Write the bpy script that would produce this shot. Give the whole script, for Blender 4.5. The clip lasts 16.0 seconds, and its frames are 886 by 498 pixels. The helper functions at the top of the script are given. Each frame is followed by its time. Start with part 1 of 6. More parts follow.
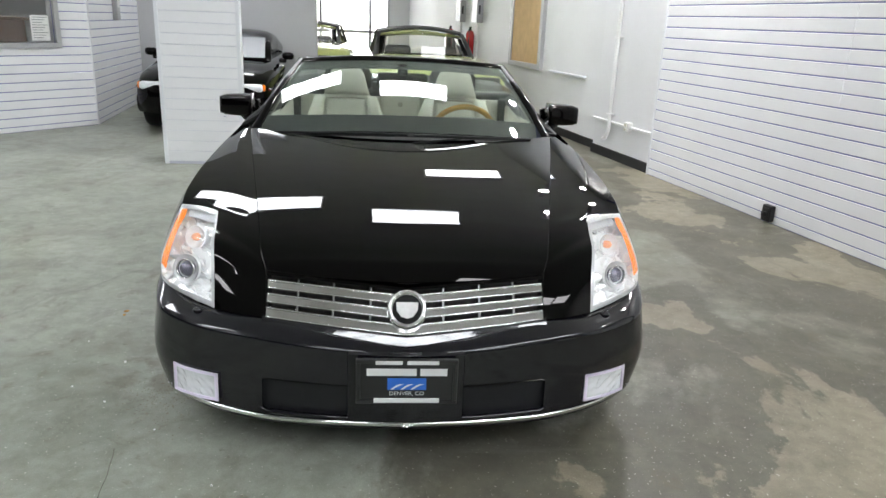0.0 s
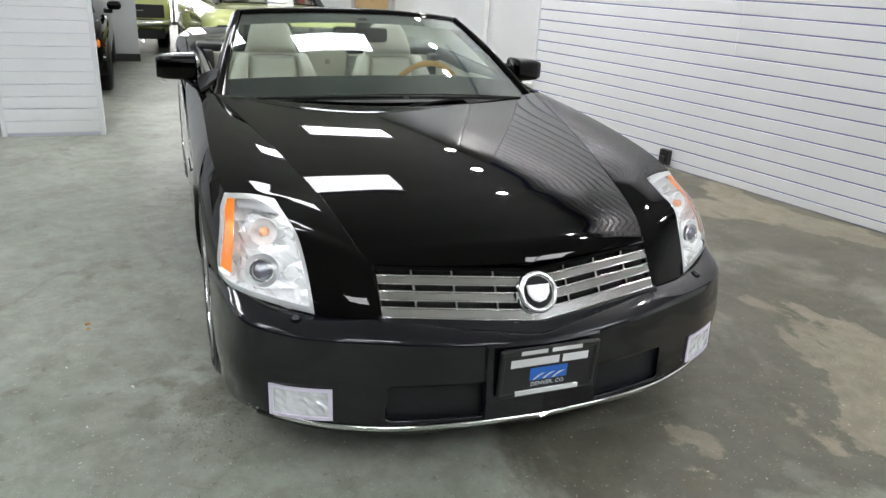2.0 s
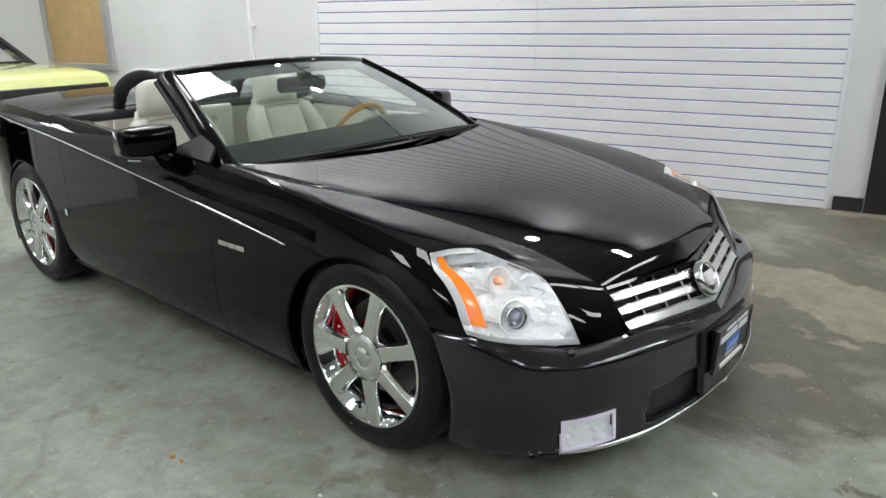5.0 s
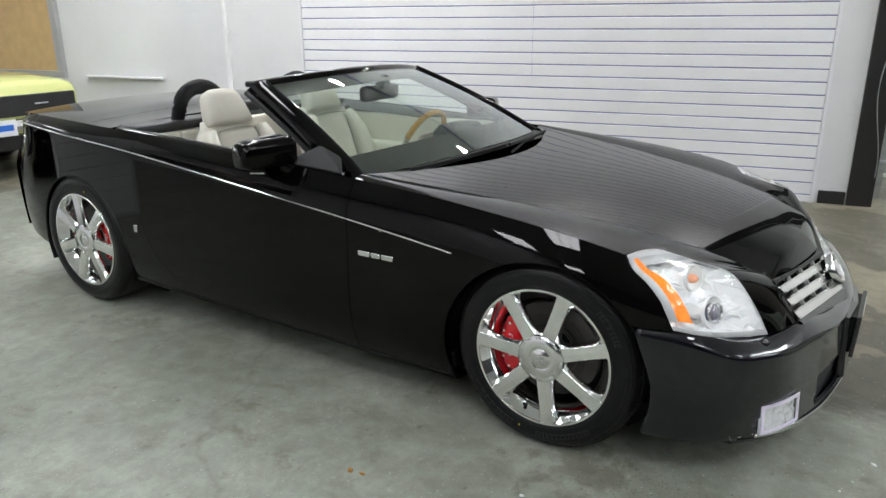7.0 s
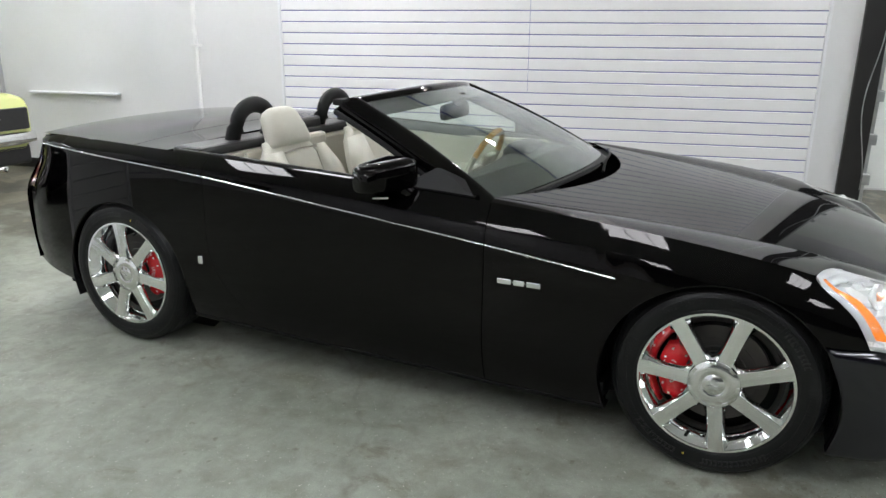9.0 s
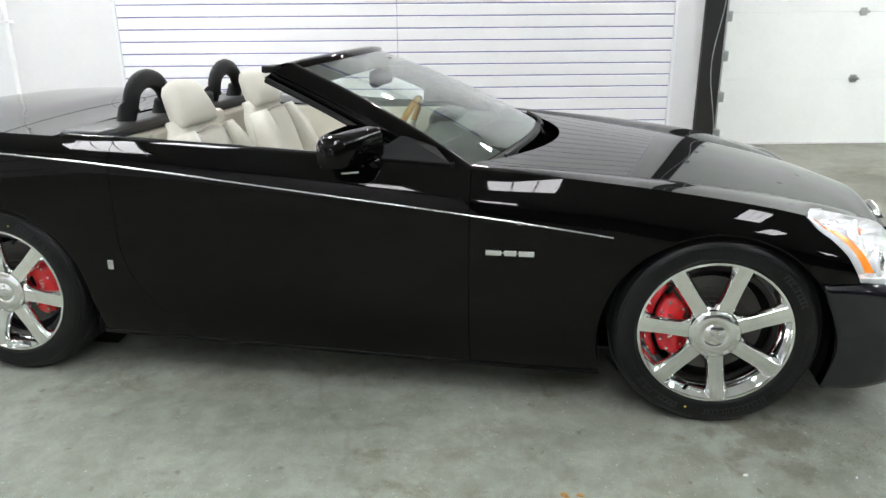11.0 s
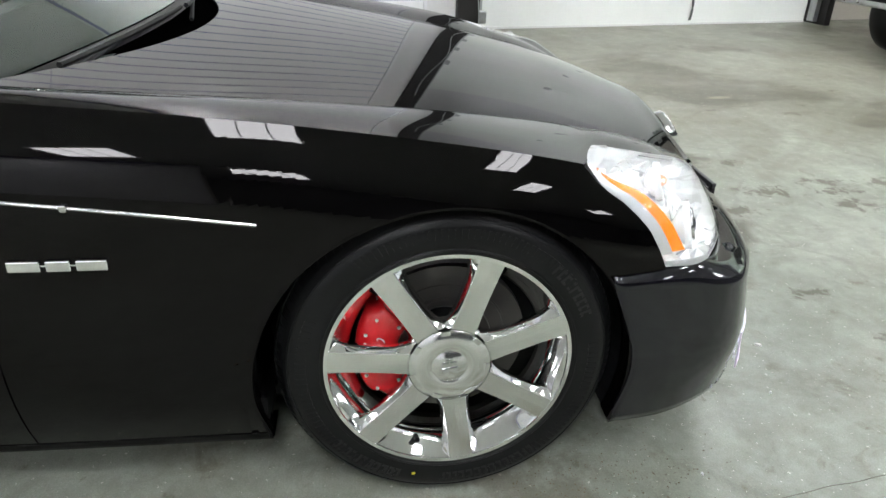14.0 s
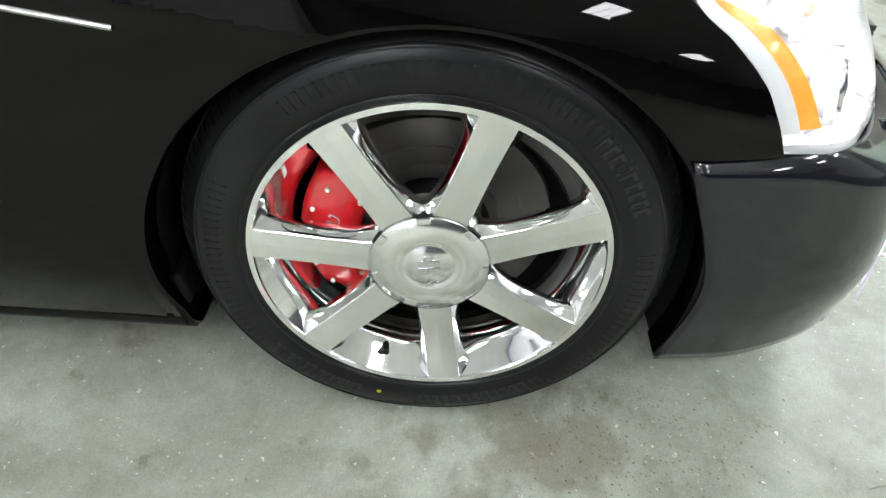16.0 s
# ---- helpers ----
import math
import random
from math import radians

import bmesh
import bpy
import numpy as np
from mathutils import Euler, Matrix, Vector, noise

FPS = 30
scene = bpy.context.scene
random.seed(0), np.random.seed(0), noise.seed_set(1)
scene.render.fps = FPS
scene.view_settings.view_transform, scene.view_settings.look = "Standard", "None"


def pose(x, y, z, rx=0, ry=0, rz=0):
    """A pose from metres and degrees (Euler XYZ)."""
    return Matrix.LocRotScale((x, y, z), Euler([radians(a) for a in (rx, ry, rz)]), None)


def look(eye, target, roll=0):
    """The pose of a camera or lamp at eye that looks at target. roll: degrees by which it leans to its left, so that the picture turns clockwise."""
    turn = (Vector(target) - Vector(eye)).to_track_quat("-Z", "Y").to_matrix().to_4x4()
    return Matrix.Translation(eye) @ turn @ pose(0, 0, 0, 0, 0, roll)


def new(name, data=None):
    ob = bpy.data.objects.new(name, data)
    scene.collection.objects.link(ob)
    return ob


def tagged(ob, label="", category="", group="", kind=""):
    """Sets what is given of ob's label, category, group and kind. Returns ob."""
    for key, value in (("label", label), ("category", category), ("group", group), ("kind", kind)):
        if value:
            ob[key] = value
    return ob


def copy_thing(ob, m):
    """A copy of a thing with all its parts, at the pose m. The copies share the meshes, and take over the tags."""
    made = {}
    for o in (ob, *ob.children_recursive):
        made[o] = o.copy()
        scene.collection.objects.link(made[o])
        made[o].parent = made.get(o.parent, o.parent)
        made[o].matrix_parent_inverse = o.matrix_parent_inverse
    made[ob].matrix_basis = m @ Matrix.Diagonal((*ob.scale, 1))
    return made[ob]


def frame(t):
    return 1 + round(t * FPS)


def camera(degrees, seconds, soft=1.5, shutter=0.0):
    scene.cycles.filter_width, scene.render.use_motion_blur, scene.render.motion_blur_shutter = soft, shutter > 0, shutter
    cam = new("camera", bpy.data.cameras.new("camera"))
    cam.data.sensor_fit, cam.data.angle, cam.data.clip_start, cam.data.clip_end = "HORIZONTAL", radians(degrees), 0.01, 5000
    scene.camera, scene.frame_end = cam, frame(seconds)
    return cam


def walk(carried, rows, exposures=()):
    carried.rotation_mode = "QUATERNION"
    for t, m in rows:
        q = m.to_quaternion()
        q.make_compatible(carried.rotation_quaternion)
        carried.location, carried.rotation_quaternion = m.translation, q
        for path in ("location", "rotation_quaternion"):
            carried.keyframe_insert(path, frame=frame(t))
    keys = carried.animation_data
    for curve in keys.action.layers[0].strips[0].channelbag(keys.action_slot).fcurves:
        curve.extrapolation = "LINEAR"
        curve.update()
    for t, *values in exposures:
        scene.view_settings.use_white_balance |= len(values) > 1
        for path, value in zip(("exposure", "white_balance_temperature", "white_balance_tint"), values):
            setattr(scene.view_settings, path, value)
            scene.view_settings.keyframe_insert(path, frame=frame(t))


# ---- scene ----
cam = camera(63.5, 16.0)
PATH = [
    (0, (-0.063, -2.961, 1.458), (0.088, -1.061, 0.851), 2.4),
    (0.5, (-0.235, -2.845, 1.43), (-0.066, -0.959, 0.784), 2.3),
    (1, (-0.455, -2.699, 1.445), (-0.201, -0.832, 0.773), 1.6),
    (1.5, (-0.721, -2.627, 1.428), (-0.26, -0.806, 0.743), 2.5),
    (2, (-0.996, -2.525, 1.425), (-0.306, -0.787, 0.718), 3.2),
    (2.5, (-1.26, -2.346, 1.413), (-0.376, -0.697, 0.708), 3.7),
    (3, (-1.539, -2.191, 1.401), (-0.525, -0.625, 0.681), 3.7),
    (5.5, (-2.546, -1.472, 1.449), (-1.04, -0.302, 0.845), -0.9),
    (6, (-2.693, -1.295, 1.459), (-1.139, -0.191, 0.855), -0.2),
    (6.5, (-2.818, -1.099, 1.47), (-1.206, -0.06, 0.902), -0.3),
    (7, (-2.981, -0.927, 1.473), (-1.375, 0.096, 0.862), -0.3),
    (7.5, (-3.138, -0.733, 1.533), (-1.481, 0.188, 0.895), -0.3),
    (8, (-3.204, -0.508, 1.519), (-1.549, 0.429, 0.901), -0.1),
    (10.5, (-3.318, 0.421, 1.389), (-1.443, 0.836, 0.833), 0.4),
    (11, (-3.234, 0.532, 1.375), (-1.357, 0.847, 0.758), -0.4),
    (11.5, (-3.129, 0.637, 1.387), (-1.244, 0.668, 0.718), -2.0),
    (12, (-2.962, 0.573, 1.341), (-1.107, 0.406, 0.611), -2.4),
    (12.5, (-2.737, 0.392, 1.348), (-0.928, 0.155, 0.529), -2.2),
    (13, (-2.522, 0.31, 1.316), (-0.75, -0.046, 0.461), 1.2),
    (13.5, (-2.301, 0.273, 1.283), (-0.529, -0.063, 0.42), 1.8),
    (14, (-2.086, 0.182, 1.212), (-0.315, -0.064, 0.317), 2.1),
    (14.5, (-1.867, 0.042, 1.132), (-0.146, -0.069, 0.12), 2.5),
    (15, (-1.725, -0.011, 1.076), (-0.088, -0.078, -0.071), 3.4),
    (15.5, (-1.671, -0.006, 1.034), (-0.108, -0.04, -0.213), 3.9),
    (16, (-1.65, -0.009, 1.019), (-0.132, -0.035, -0.283), 4.1),
]
walk(cam, [(t, look(eye, target, roll)) for t, eye, target, roll in PATH], [(0, 0.18), (3, 0.12), (5.5, 0.12), (8, 0.12), (10.5, 0.40), (11.5, 0.64), (13, 0.60), (14, 0.58), (15, 0.92), (16, 1.15)])

import functools
import numpy


# ---- light ----
world = bpy.data.worlds.new("world")
scene.world = world
world.use_nodes = True
world.node_tree.nodes["Background"].inputs["Color"].default_value = (0.9, 0.95, 1.0, 1)
world.node_tree.nodes["Background"].inputs["Strength"].default_value = 0.3
# the four from (1.6, -4.6) to (2.8, -6.2) are unseen, added to light the garage door
TROFFERS = [(0.25, 3.3), (-1.7, 4.0), (1.1, 6.4), (-3.6, 0.6), (-1.4, -4.6), (-5.5, -3.4), (-3.6, -2.2), (-5.8, 2.2),
            (1.6, -4.6), (2.4, -3.6), (3.7, -3.5), (2.8, -6.2), (-2.6, 9.0), (-3.4, 12.0), (-1.2, 14.8), (-6.4, 7.0), (-7.0, -7.0), (-3.0, -8.0), (1.0, -8.0), (-8.6, 1.0)]
# first three mirrored in the bonnet; last two added unseen to brighten the wall
SPOTS = [(2.25, 5.0), (2.2, 3.8), (2.2, 2.9), (2.8, 1.0), (3.1, -0.5)]
LIGHT, SPOT_LIGHT = 21.5, 380.0


# ---- materials ----
def material(name, base=(0.5, 0.5, 0.5), rough=0.5, metal=0.0, coat=0.0, spec=0.5, vary=0.0, vary_scale=3.0, bump=0.0, bump_scale=80.0, grain=0.0, emit=None, power=0.0):
    """A principled surface with two scales of variation in colour and gloss, and a fine relief."""
    m = bpy.data.materials.new(name)
    m.use_nodes = True
    nt, p = m.node_tree, m.node_tree.nodes["Principled BSDF"]
    p.inputs["Base Color"].default_value = (*base, 1)
    p.inputs["Roughness"].default_value, p.inputs["Metallic"].default_value = rough, metal
    p.inputs["Coat Weight"].default_value, p.inputs["Specular IOR Level"].default_value = coat, spec
    p.inputs["Coat Roughness"].default_value = 0.02
    if emit:
        p.inputs["Emission Color"].default_value, p.inputs["Emission Strength"].default_value = (*emit, 1), power
    if vary or bump or grain:
        tc = nt.nodes.new("ShaderNodeTexCoord")
    if vary or grain:
        big, fine = nt.nodes.new("ShaderNodeTexNoise"), nt.nodes.new("ShaderNodeTexNoise")
        big.inputs["Scale"].default_value, fine.inputs["Scale"].default_value = vary_scale, vary_scale * 25
        big.inputs["Detail"].default_value = 6
        info = nt.nodes.new("ShaderNodeObjectInfo")
        add = nt.nodes.new("ShaderNodeVectorMath")
        add.operation = "MULTIPLY_ADD"
        add.inputs[1].default_value = (1, 1, 1)
        nt.links.new(tc.outputs["Object"], add.inputs[0])
        nt.links.new(info.outputs["Random"], add.inputs[2])
        nt.links.new(add.outputs[0], big.inputs["Vector"])
        nt.links.new(add.outputs[0], fine.inputs["Vector"])
        mix = nt.nodes.new("ShaderNodeMath")
        mix.operation = "MULTIPLY_ADD"
        mix.inputs[1].default_value = grain
        nt.links.new(fine.outputs["Fac"], mix.inputs[0])
        nt.links.new(big.outputs["Fac"], mix.inputs[2])
        ramp = nt.nodes.new("ShaderNodeValToRGB")
        ramp.color_ramp.elements[0].position, ramp.color_ramp.elements[1].position = 0.25 + grain * 0.3, 0.75 + grain * 0.7
        ramp.color_ramp.elements[0].color = (*[c * (1 - vary) for c in base], 1)
        ramp.color_ramp.elements[1].color = (*[min(c * (1 + vary), 1) for c in base], 1)
        nt.links.new(mix.outputs[0], ramp.inputs["Fac"])
        nt.links.new(ramp.outputs["Color"], p.inputs["Base Color"])
    if bump:
        n = nt.nodes.new("ShaderNodeTexNoise")
        n.inputs["Scale"].default_value, n.inputs["Detail"].default_value = bump_scale, 4
        b = nt.nodes.new("ShaderNodeBump")
        b.inputs["Strength"].default_value, b.inputs["Distance"].default_value = bump, 0.002
        nt.links.new(tc.outputs["Object"], n.inputs["Vector"])
        nt.links.new(n.outputs["Fac"], b.inputs["Height"])
        nt.links.new(b.outputs["Normal"], p.inputs["Normal"])
    return m


MARKS = ((2.2, -2.16, 0.05), (2.43, -2.39, 0.05), (2.11, -2.65, 0.05), (2.32, -2.84, 0.05), (2.7, -3.31, 0.06), (1.22, -1.74, 0.06), (0.82, -1.74, 0.09), (0.94, -2.1, 0.07), (0.81, -2.09, 0.08), (0.65, -2.09, 0.09), (0.91, -2.39, 0.08), (1.44, -3.05, 0.09), (0.61, -1.49, 0.07), (-0.1, -1.38, 0.05), (0.26, -1.28, 0.06), (-0.37, -1.51, 0.05))


def concrete():
    """Worn, sealed concrete: cloudy grey-green, brown stains, pale scuffs, fine specks and an uneven sheen."""
    m = material("concrete", spec=0.36)
    nt, p = m.node_tree, m.node_tree.nodes["Principled BSDF"]
    tc = nt.nodes.new("ShaderNodeTexCoord")

    def noise_at(scale, detail, rough=0.55, distort=0.0, stretch=None):
        n = nt.nodes.new("ShaderNodeTexNoise")
        n.inputs["Scale"].default_value, n.inputs["Detail"].default_value = scale, detail
        n.inputs["Roughness"].default_value, n.inputs["Distortion"].default_value = rough, distort
        src = tc.outputs["Object"]
        if stretch:
            mp = nt.nodes.new("ShaderNodeMapping")
            mp.inputs["Scale"].default_value, mp.inputs["Rotation"].default_value = stretch, (0, 0, 0.35)
            nt.links.new(src, mp.inputs["Vector"])
            src = mp.outputs[0]
        nt.links.new(src, n.inputs["Vector"])
        return n.outputs["Fac"]

    def ramp_of(fac, a, ca, b, cb):
        r = nt.nodes.new("ShaderNodeValToRGB")
        r.color_ramp.elements[0].position, r.color_ramp.elements[1].position = a, b
        r.color_ramp.elements[0].color, r.color_ramp.elements[1].color = (*ca, 1), (*cb, 1)
        nt.links.new(fac, r.inputs["Fac"])
        return r.outputs["Color"]

    def blend(kind, fac, a, b):
        x = nt.nodes.new("ShaderNodeMix")
        x.data_type, x.blend_type = "RGBA", kind
        for name, v in (("Factor", fac), ("A", a), ("B", b)):
            s = [i for i in x.inputs if i.name == name and i.enabled][0]
            if isinstance(v, (int, float)):
                s.default_value = v
            elif isinstance(v, tuple):
                s.default_value = (*v, 1)
            else:
                nt.links.new(v, s)
        return [o for o in x.outputs if o.enabled][0]

    base = ramp_of(noise_at(1.1, 9, 0.62, 0.5), 0.36, (0.222, 0.234, 0.196), 0.64, (0.332, 0.345, 0.298))
    # bare tan patches where the seal has worn through, with hard edges, mostly beside the long wall
    sep = nt.nodes.new("ShaderNodeSeparateXYZ")
    nt.links.new(tc.outputs["Object"], sep.inputs[0])
    near_wall = nt.nodes.new("ShaderNodeMapRange")
    near_wall.inputs["From Min"].default_value, near_wall.inputs["From Max"].default_value = -0.2, 0.45
    near_wall.inputs["To Min"].default_value, near_wall.inputs["To Max"].default_value = -0.24, 0.025
    nt.links.new(sep.outputs["X"], near_wall.inputs["Value"])
    beyond = nt.nodes.new("ShaderNodeMapRange")
    beyond.inputs["From Min"].default_value, beyond.inputs["From Max"].default_value = -1.9, -1.1
    beyond.inputs["To Min"].default_value, beyond.inputs["To Max"].default_value = -0.24, 0.0
    nt.links.new(sep.outputs["Y"], beyond.inputs["Value"])
    both_ways = nt.nodes.new("ShaderNodeMath")
    both_ways.operation = "ADD"
    nt.links.new(near_wall.outputs[0], both_ways.inputs[0])
    by_door = nt.nodes.new("ShaderNodeMapRange")
    by_door.inputs["From Min"].default_value, by_door.inputs["From Max"].default_value = 1.2, 2.2
    by_door.inputs["To Min"].default_value, by_door.inputs["To Max"].default_value = -0.24, -0.14
    nt.links.new(sep.outputs["X"], by_door.inputs["Value"])
    either = nt.nodes.new("ShaderNodeMath")
    either.operation = "MAXIMUM"
    nt.links.new(beyond.outputs[0], either.inputs[0])
    nt.links.new(by_door.outputs[0], either.inputs[1])
    nt.links.new(either.outputs[0], both_ways.inputs[1])
    worn = nt.nodes.new("ShaderNodeMath")
    worn.operation = "ADD"
    nt.links.new(noise_at(0.9, 8, 0.58, 0.35, (1.0, 0.7, 1.0)), worn.inputs[0])
    nt.links.new(both_ways.outputs[0], worn.inputs[1])
    # cloudy brown-grey that deepens with x, towards the roller door
    doorward = nt.nodes.new("ShaderNodeMapRange")
    doorward.inputs["From Min"].default_value, doorward.inputs["From Max"].default_value = 0.3, 2.2
    doorward.inputs["To Min"].default_value, doorward.inputs["To Max"].default_value = -0.25, 0.26
    nt.links.new(sep.outputs["X"], doorward.inputs["Value"])
    doorward_brown = nt.nodes.new("ShaderNodeMath")
    doorward_brown.operation = "ADD"
    nt.links.new(noise_at(1.3, 7, 0.62, 0.6), doorward_brown.inputs[0])
    nt.links.new(doorward.outputs[0], doorward_brown.inputs[1])
    base = blend("MIX", ramp_of(doorward_brown.outputs[0], 0.42, (0, 0, 0), 0.66, (0.72, 0.72, 0.72)), base, (0.150, 0.140, 0.108))
    grey = ramp_of(worn.outputs[0], 0.425, (0, 0, 0), 0.485, (0.86, 0.86, 0.86))
    tan = ramp_of(worn.outputs[0], 0.565, (0, 0, 0), 0.575, (0.85, 0.85, 0.85))
    base = blend("MIX", grey, base, (0.086, 0.078, 0.058))
    base = blend("MIX", tan, base, (0.25, 0.222, 0.165))
    dirt = ramp_of(noise_at(1.9, 8, 0.7, 0.6), 0.50, (0, 0, 0), 0.66, (0.42, 0.42, 0.42))
    base = blend("MIX", dirt, base, (0.155, 0.145, 0.105))
    smear = ramp_of(noise_at(3.4, 8, 0.72, 0.5, (1.0, 0.6, 1.0)), 0.53, (0, 0, 0), 0.68, (0.4, 0.4, 0.4))
    base = blend("MIX", smear, base, (0.12, 0.113, 0.078))
    mottle = ramp_of(noise_at(9.0, 8, 0.72, 0.3), 0.40, (0.70, 0.70, 0.67), 0.60, (1.26, 1.26, 1.26))
    base = blend("MULTIPLY", 0.42, base, mottle)
    spots = ramp_of(noise_at(6.0, 7, 0.7, 0.5), 0.58, (0, 0, 0), 0.68, (0.5, 0.5, 0.5))
    base = blend("MIX", spots, base, (0.13, 0.112, 0.075))
    drops = ramp_of(noise_at(17.0, 4, 0.55, 0.3), 0.66, (0, 0, 0), 0.73, (0.5, 0.5, 0.5))
    base = blend("MIX", drops, base, (0.10, 0.083, 0.05))
    chips = ramp_of(noise_at(75.0, 3, 0.6), 0.665, (0, 0, 0), 0.69, (0.8, 0.8, 0.8))
    base = blend("MIX", chips, base, (0.60, 0.58, 0.52))
    # grit and rubber dirt dropped round the front wheel
    place = nt.nodes.new("ShaderNodeVectorMath")
    place.operation = "DISTANCE"
    place.inputs[1].default_value = (-0.96, -0.22, 0.0)
    nt.links.new(tc.outputs["Object"], place.inputs[0])
    ring = nt.nodes.new("ShaderNodeMapRange")
    ring.inputs["From Min"].default_value, ring.inputs["From Max"].default_value = 0.05, 0.42
    ring.inputs["To Min"].default_value, ring.inputs["To Max"].default_value = 0.24, -0.12
    nt.links.new(place.outputs["Value"], ring.inputs["Value"])
    gadd = nt.nodes.new("ShaderNodeMath")
    gadd.operation = "ADD"
    nt.links.new(noise_at(10.0, 5, 0.6, 0.15), gadd.inputs[0])
    nt.links.new(ring.outputs[0], gadd.inputs[1])
    base = blend("MIX", ramp_of(gadd.outputs[0], 0.60, (0, 0, 0), 0.74, (0.5, 0.5, 0.5)), base, (0.11, 0.092, 0.06))
    # single brown spills and tyre grime
    for x, y, r in ((-0.61, -1.17, 0.16), (-0.50, -1.02, 0.08), (0.30, -2.02, 0.20), (0.62, -2.28, 0.26), (-0.05, -1.62, 0.09), (1.35, -2.5, 0.10), (0.42, -1.12, 0.22), (0.9, -0.95, 0.16), (-1.25, 1.1, 0.2), (-0.9, -0.95, 0.07)):
        at = nt.nodes.new("ShaderNodeVectorMath")
        at.operation = "DISTANCE"
        at.inputs[1].default_value = (x, y, 0.0)
        nt.links.new(tc.outputs["Object"], at.inputs[0])
        fall = nt.nodes.new("ShaderNodeMapRange")
        fall.inputs["From Min"].default_value, fall.inputs["From Max"].default_value = 0.0, r
        fall.inputs["To Min"].default_value, fall.inputs["To Max"].default_value = 0.13, -0.25
        nt.links.new(at.outputs["Value"], fall.inputs["Value"])
        spill = nt.nodes.new("ShaderNodeMath")
        spill.operation = "ADD"
        nt.links.new(noise_at(8.0 + 5 * r, 6, 0.7, 0.6), spill.inputs[0])
        nt.links.new(fall.outputs[0], spill.inputs[1])
        base = blend("MIX", ramp_of(spill.outputs[0], 0.50, (0, 0, 0), 0.66, (0.6, 0.6, 0.6)), base, (0.115, 0.095, 0.06))
    # short oily drag marks between the bumper and the roller door
    turn = nt.nodes.new("ShaderNodeMapping")
    turn.inputs["Scale"].default_value = (1.0, 0.5, 1.0)
    nt.links.new(tc.outputs["Object"], turn.inputs["Vector"])
    marks = None
    for x, y, r in MARKS:
        at = nt.nodes.new("ShaderNodeVectorMath")
        at.operation = "DISTANCE"
        at.inputs[1].default_value = (x, 0.5 * y, 0.0)
        nt.links.new(turn.outputs[0], at.inputs[0])
        fall = nt.nodes.new("ShaderNodeMapRange")
        fall.inputs["From Min"].default_value, fall.inputs["From Max"].default_value = 0.0, 1.9 * r
        fall.inputs["To Min"].default_value, fall.inputs["To Max"].default_value = 0.15, -0.25
        nt.links.new(at.outputs["Value"], fall.inputs["Value"])
        if marks is None:
            marks = fall.outputs[0]
        else:
            most = nt.nodes.new("ShaderNodeMath")
            most.operation = "MAXIMUM"
            nt.links.new(marks, most.inputs[0])
            nt.links.new(fall.outputs[0], most.inputs[1])
            marks = most.outputs[0]
    oily = nt.nodes.new("ShaderNodeMath")
    oily.operation = "ADD"
    nt.links.new(noise_at(14.0, 6, 0.7, 0.5), oily.inputs[0])
    nt.links.new(marks, oily.inputs[1])
    base = blend("MIX", ramp_of(oily.outputs[0], 0.50, (0, 0, 0), 0.62, (0.8, 0.8, 0.8)), base, (0.075, 0.064, 0.042))
    scuff = ramp_of(noise_at(2.2, 8, 0.75, 0.15, (0.22, 1.7, 1.0)), 0.58, (0, 0, 0), 0.74, (0.2, 0.2, 0.2))
    base = blend("MIX", scuff, base, (0.44, 0.45, 0.41))
    # wandering cracks
    vor = nt.nodes.new("ShaderNodeTexVoronoi")
    vor.feature = "DISTANCE_TO_EDGE"
    vor.inputs["Scale"].default_value = 0.30
    warp = nt.nodes.new("ShaderNodeTexNoise")
    warp.inputs["Scale"].default_value, warp.inputs["Detail"].default_value = 1.4, 8
    nt.links.new(tc.outputs["Object"], warp.inputs["Vector"])
    shift = nt.nodes.new("ShaderNodeVectorMath")
    shift.operation = "MULTIPLY_ADD"
    shift.inputs[1].default_value = (0.7, 0.7, 0.0)
    nt.links.new(warp.outputs["Color"], shift.inputs[0])
    nt.links.new(tc.outputs["Object"], shift.inputs[2])
    nt.links.new(shift.outputs[0], vor.inputs["Vector"])
    crack = ramp_of(vor.outputs["Distance"], 0.0, (0.3, 0.3, 0.3), 0.0018, (0, 0, 0))
    base = blend("MIX", crack, base, (0.12, 0.115, 0.10))
    speck = ramp_of(noise_at(240.0, 3), 0.35, (0.88, 0.88, 0.87), 0.65, (1.08, 1.08, 1.08))
    base = blend("MULTIPLY", 1.0, base, speck)
    nt.links.new(base, p.inputs["Base Color"])
    rr = nt.nodes.new("ShaderNodeMapRange")
    rr.inputs["To Min"].default_value, rr.inputs["To Max"].default_value = 0.22, 0.62
    nt.links.new(noise_at(1.6, 6, 0.6), rr.inputs["Value"])
    nt.links.new(rr.outputs[0], p.inputs["Roughness"])
    b = nt.nodes.new("ShaderNodeBump")
    b.inputs["Strength"].default_value, b.inputs["Distance"].default_value = 0.05, 0.002
    nt.links.new(noise_at(30.0, 6), b.inputs["Height"])
    nt.links.new(b.outputs["Normal"], p.inputs["Normal"])
    return m


def glass(name, tint=(1, 1, 1), rough=0.0, ior=1.45):
    m = bpy.data.materials.new(name)
    m.use_nodes = True
    p = m.node_tree.nodes["Principled BSDF"]
    p.inputs["Base Color"].default_value = (*tint, 1)
    p.inputs["Transmission Weight"].default_value, p.inputs["Roughness"].default_value, p.inputs["IOR"].default_value = 1.0, rough, ior
    return m


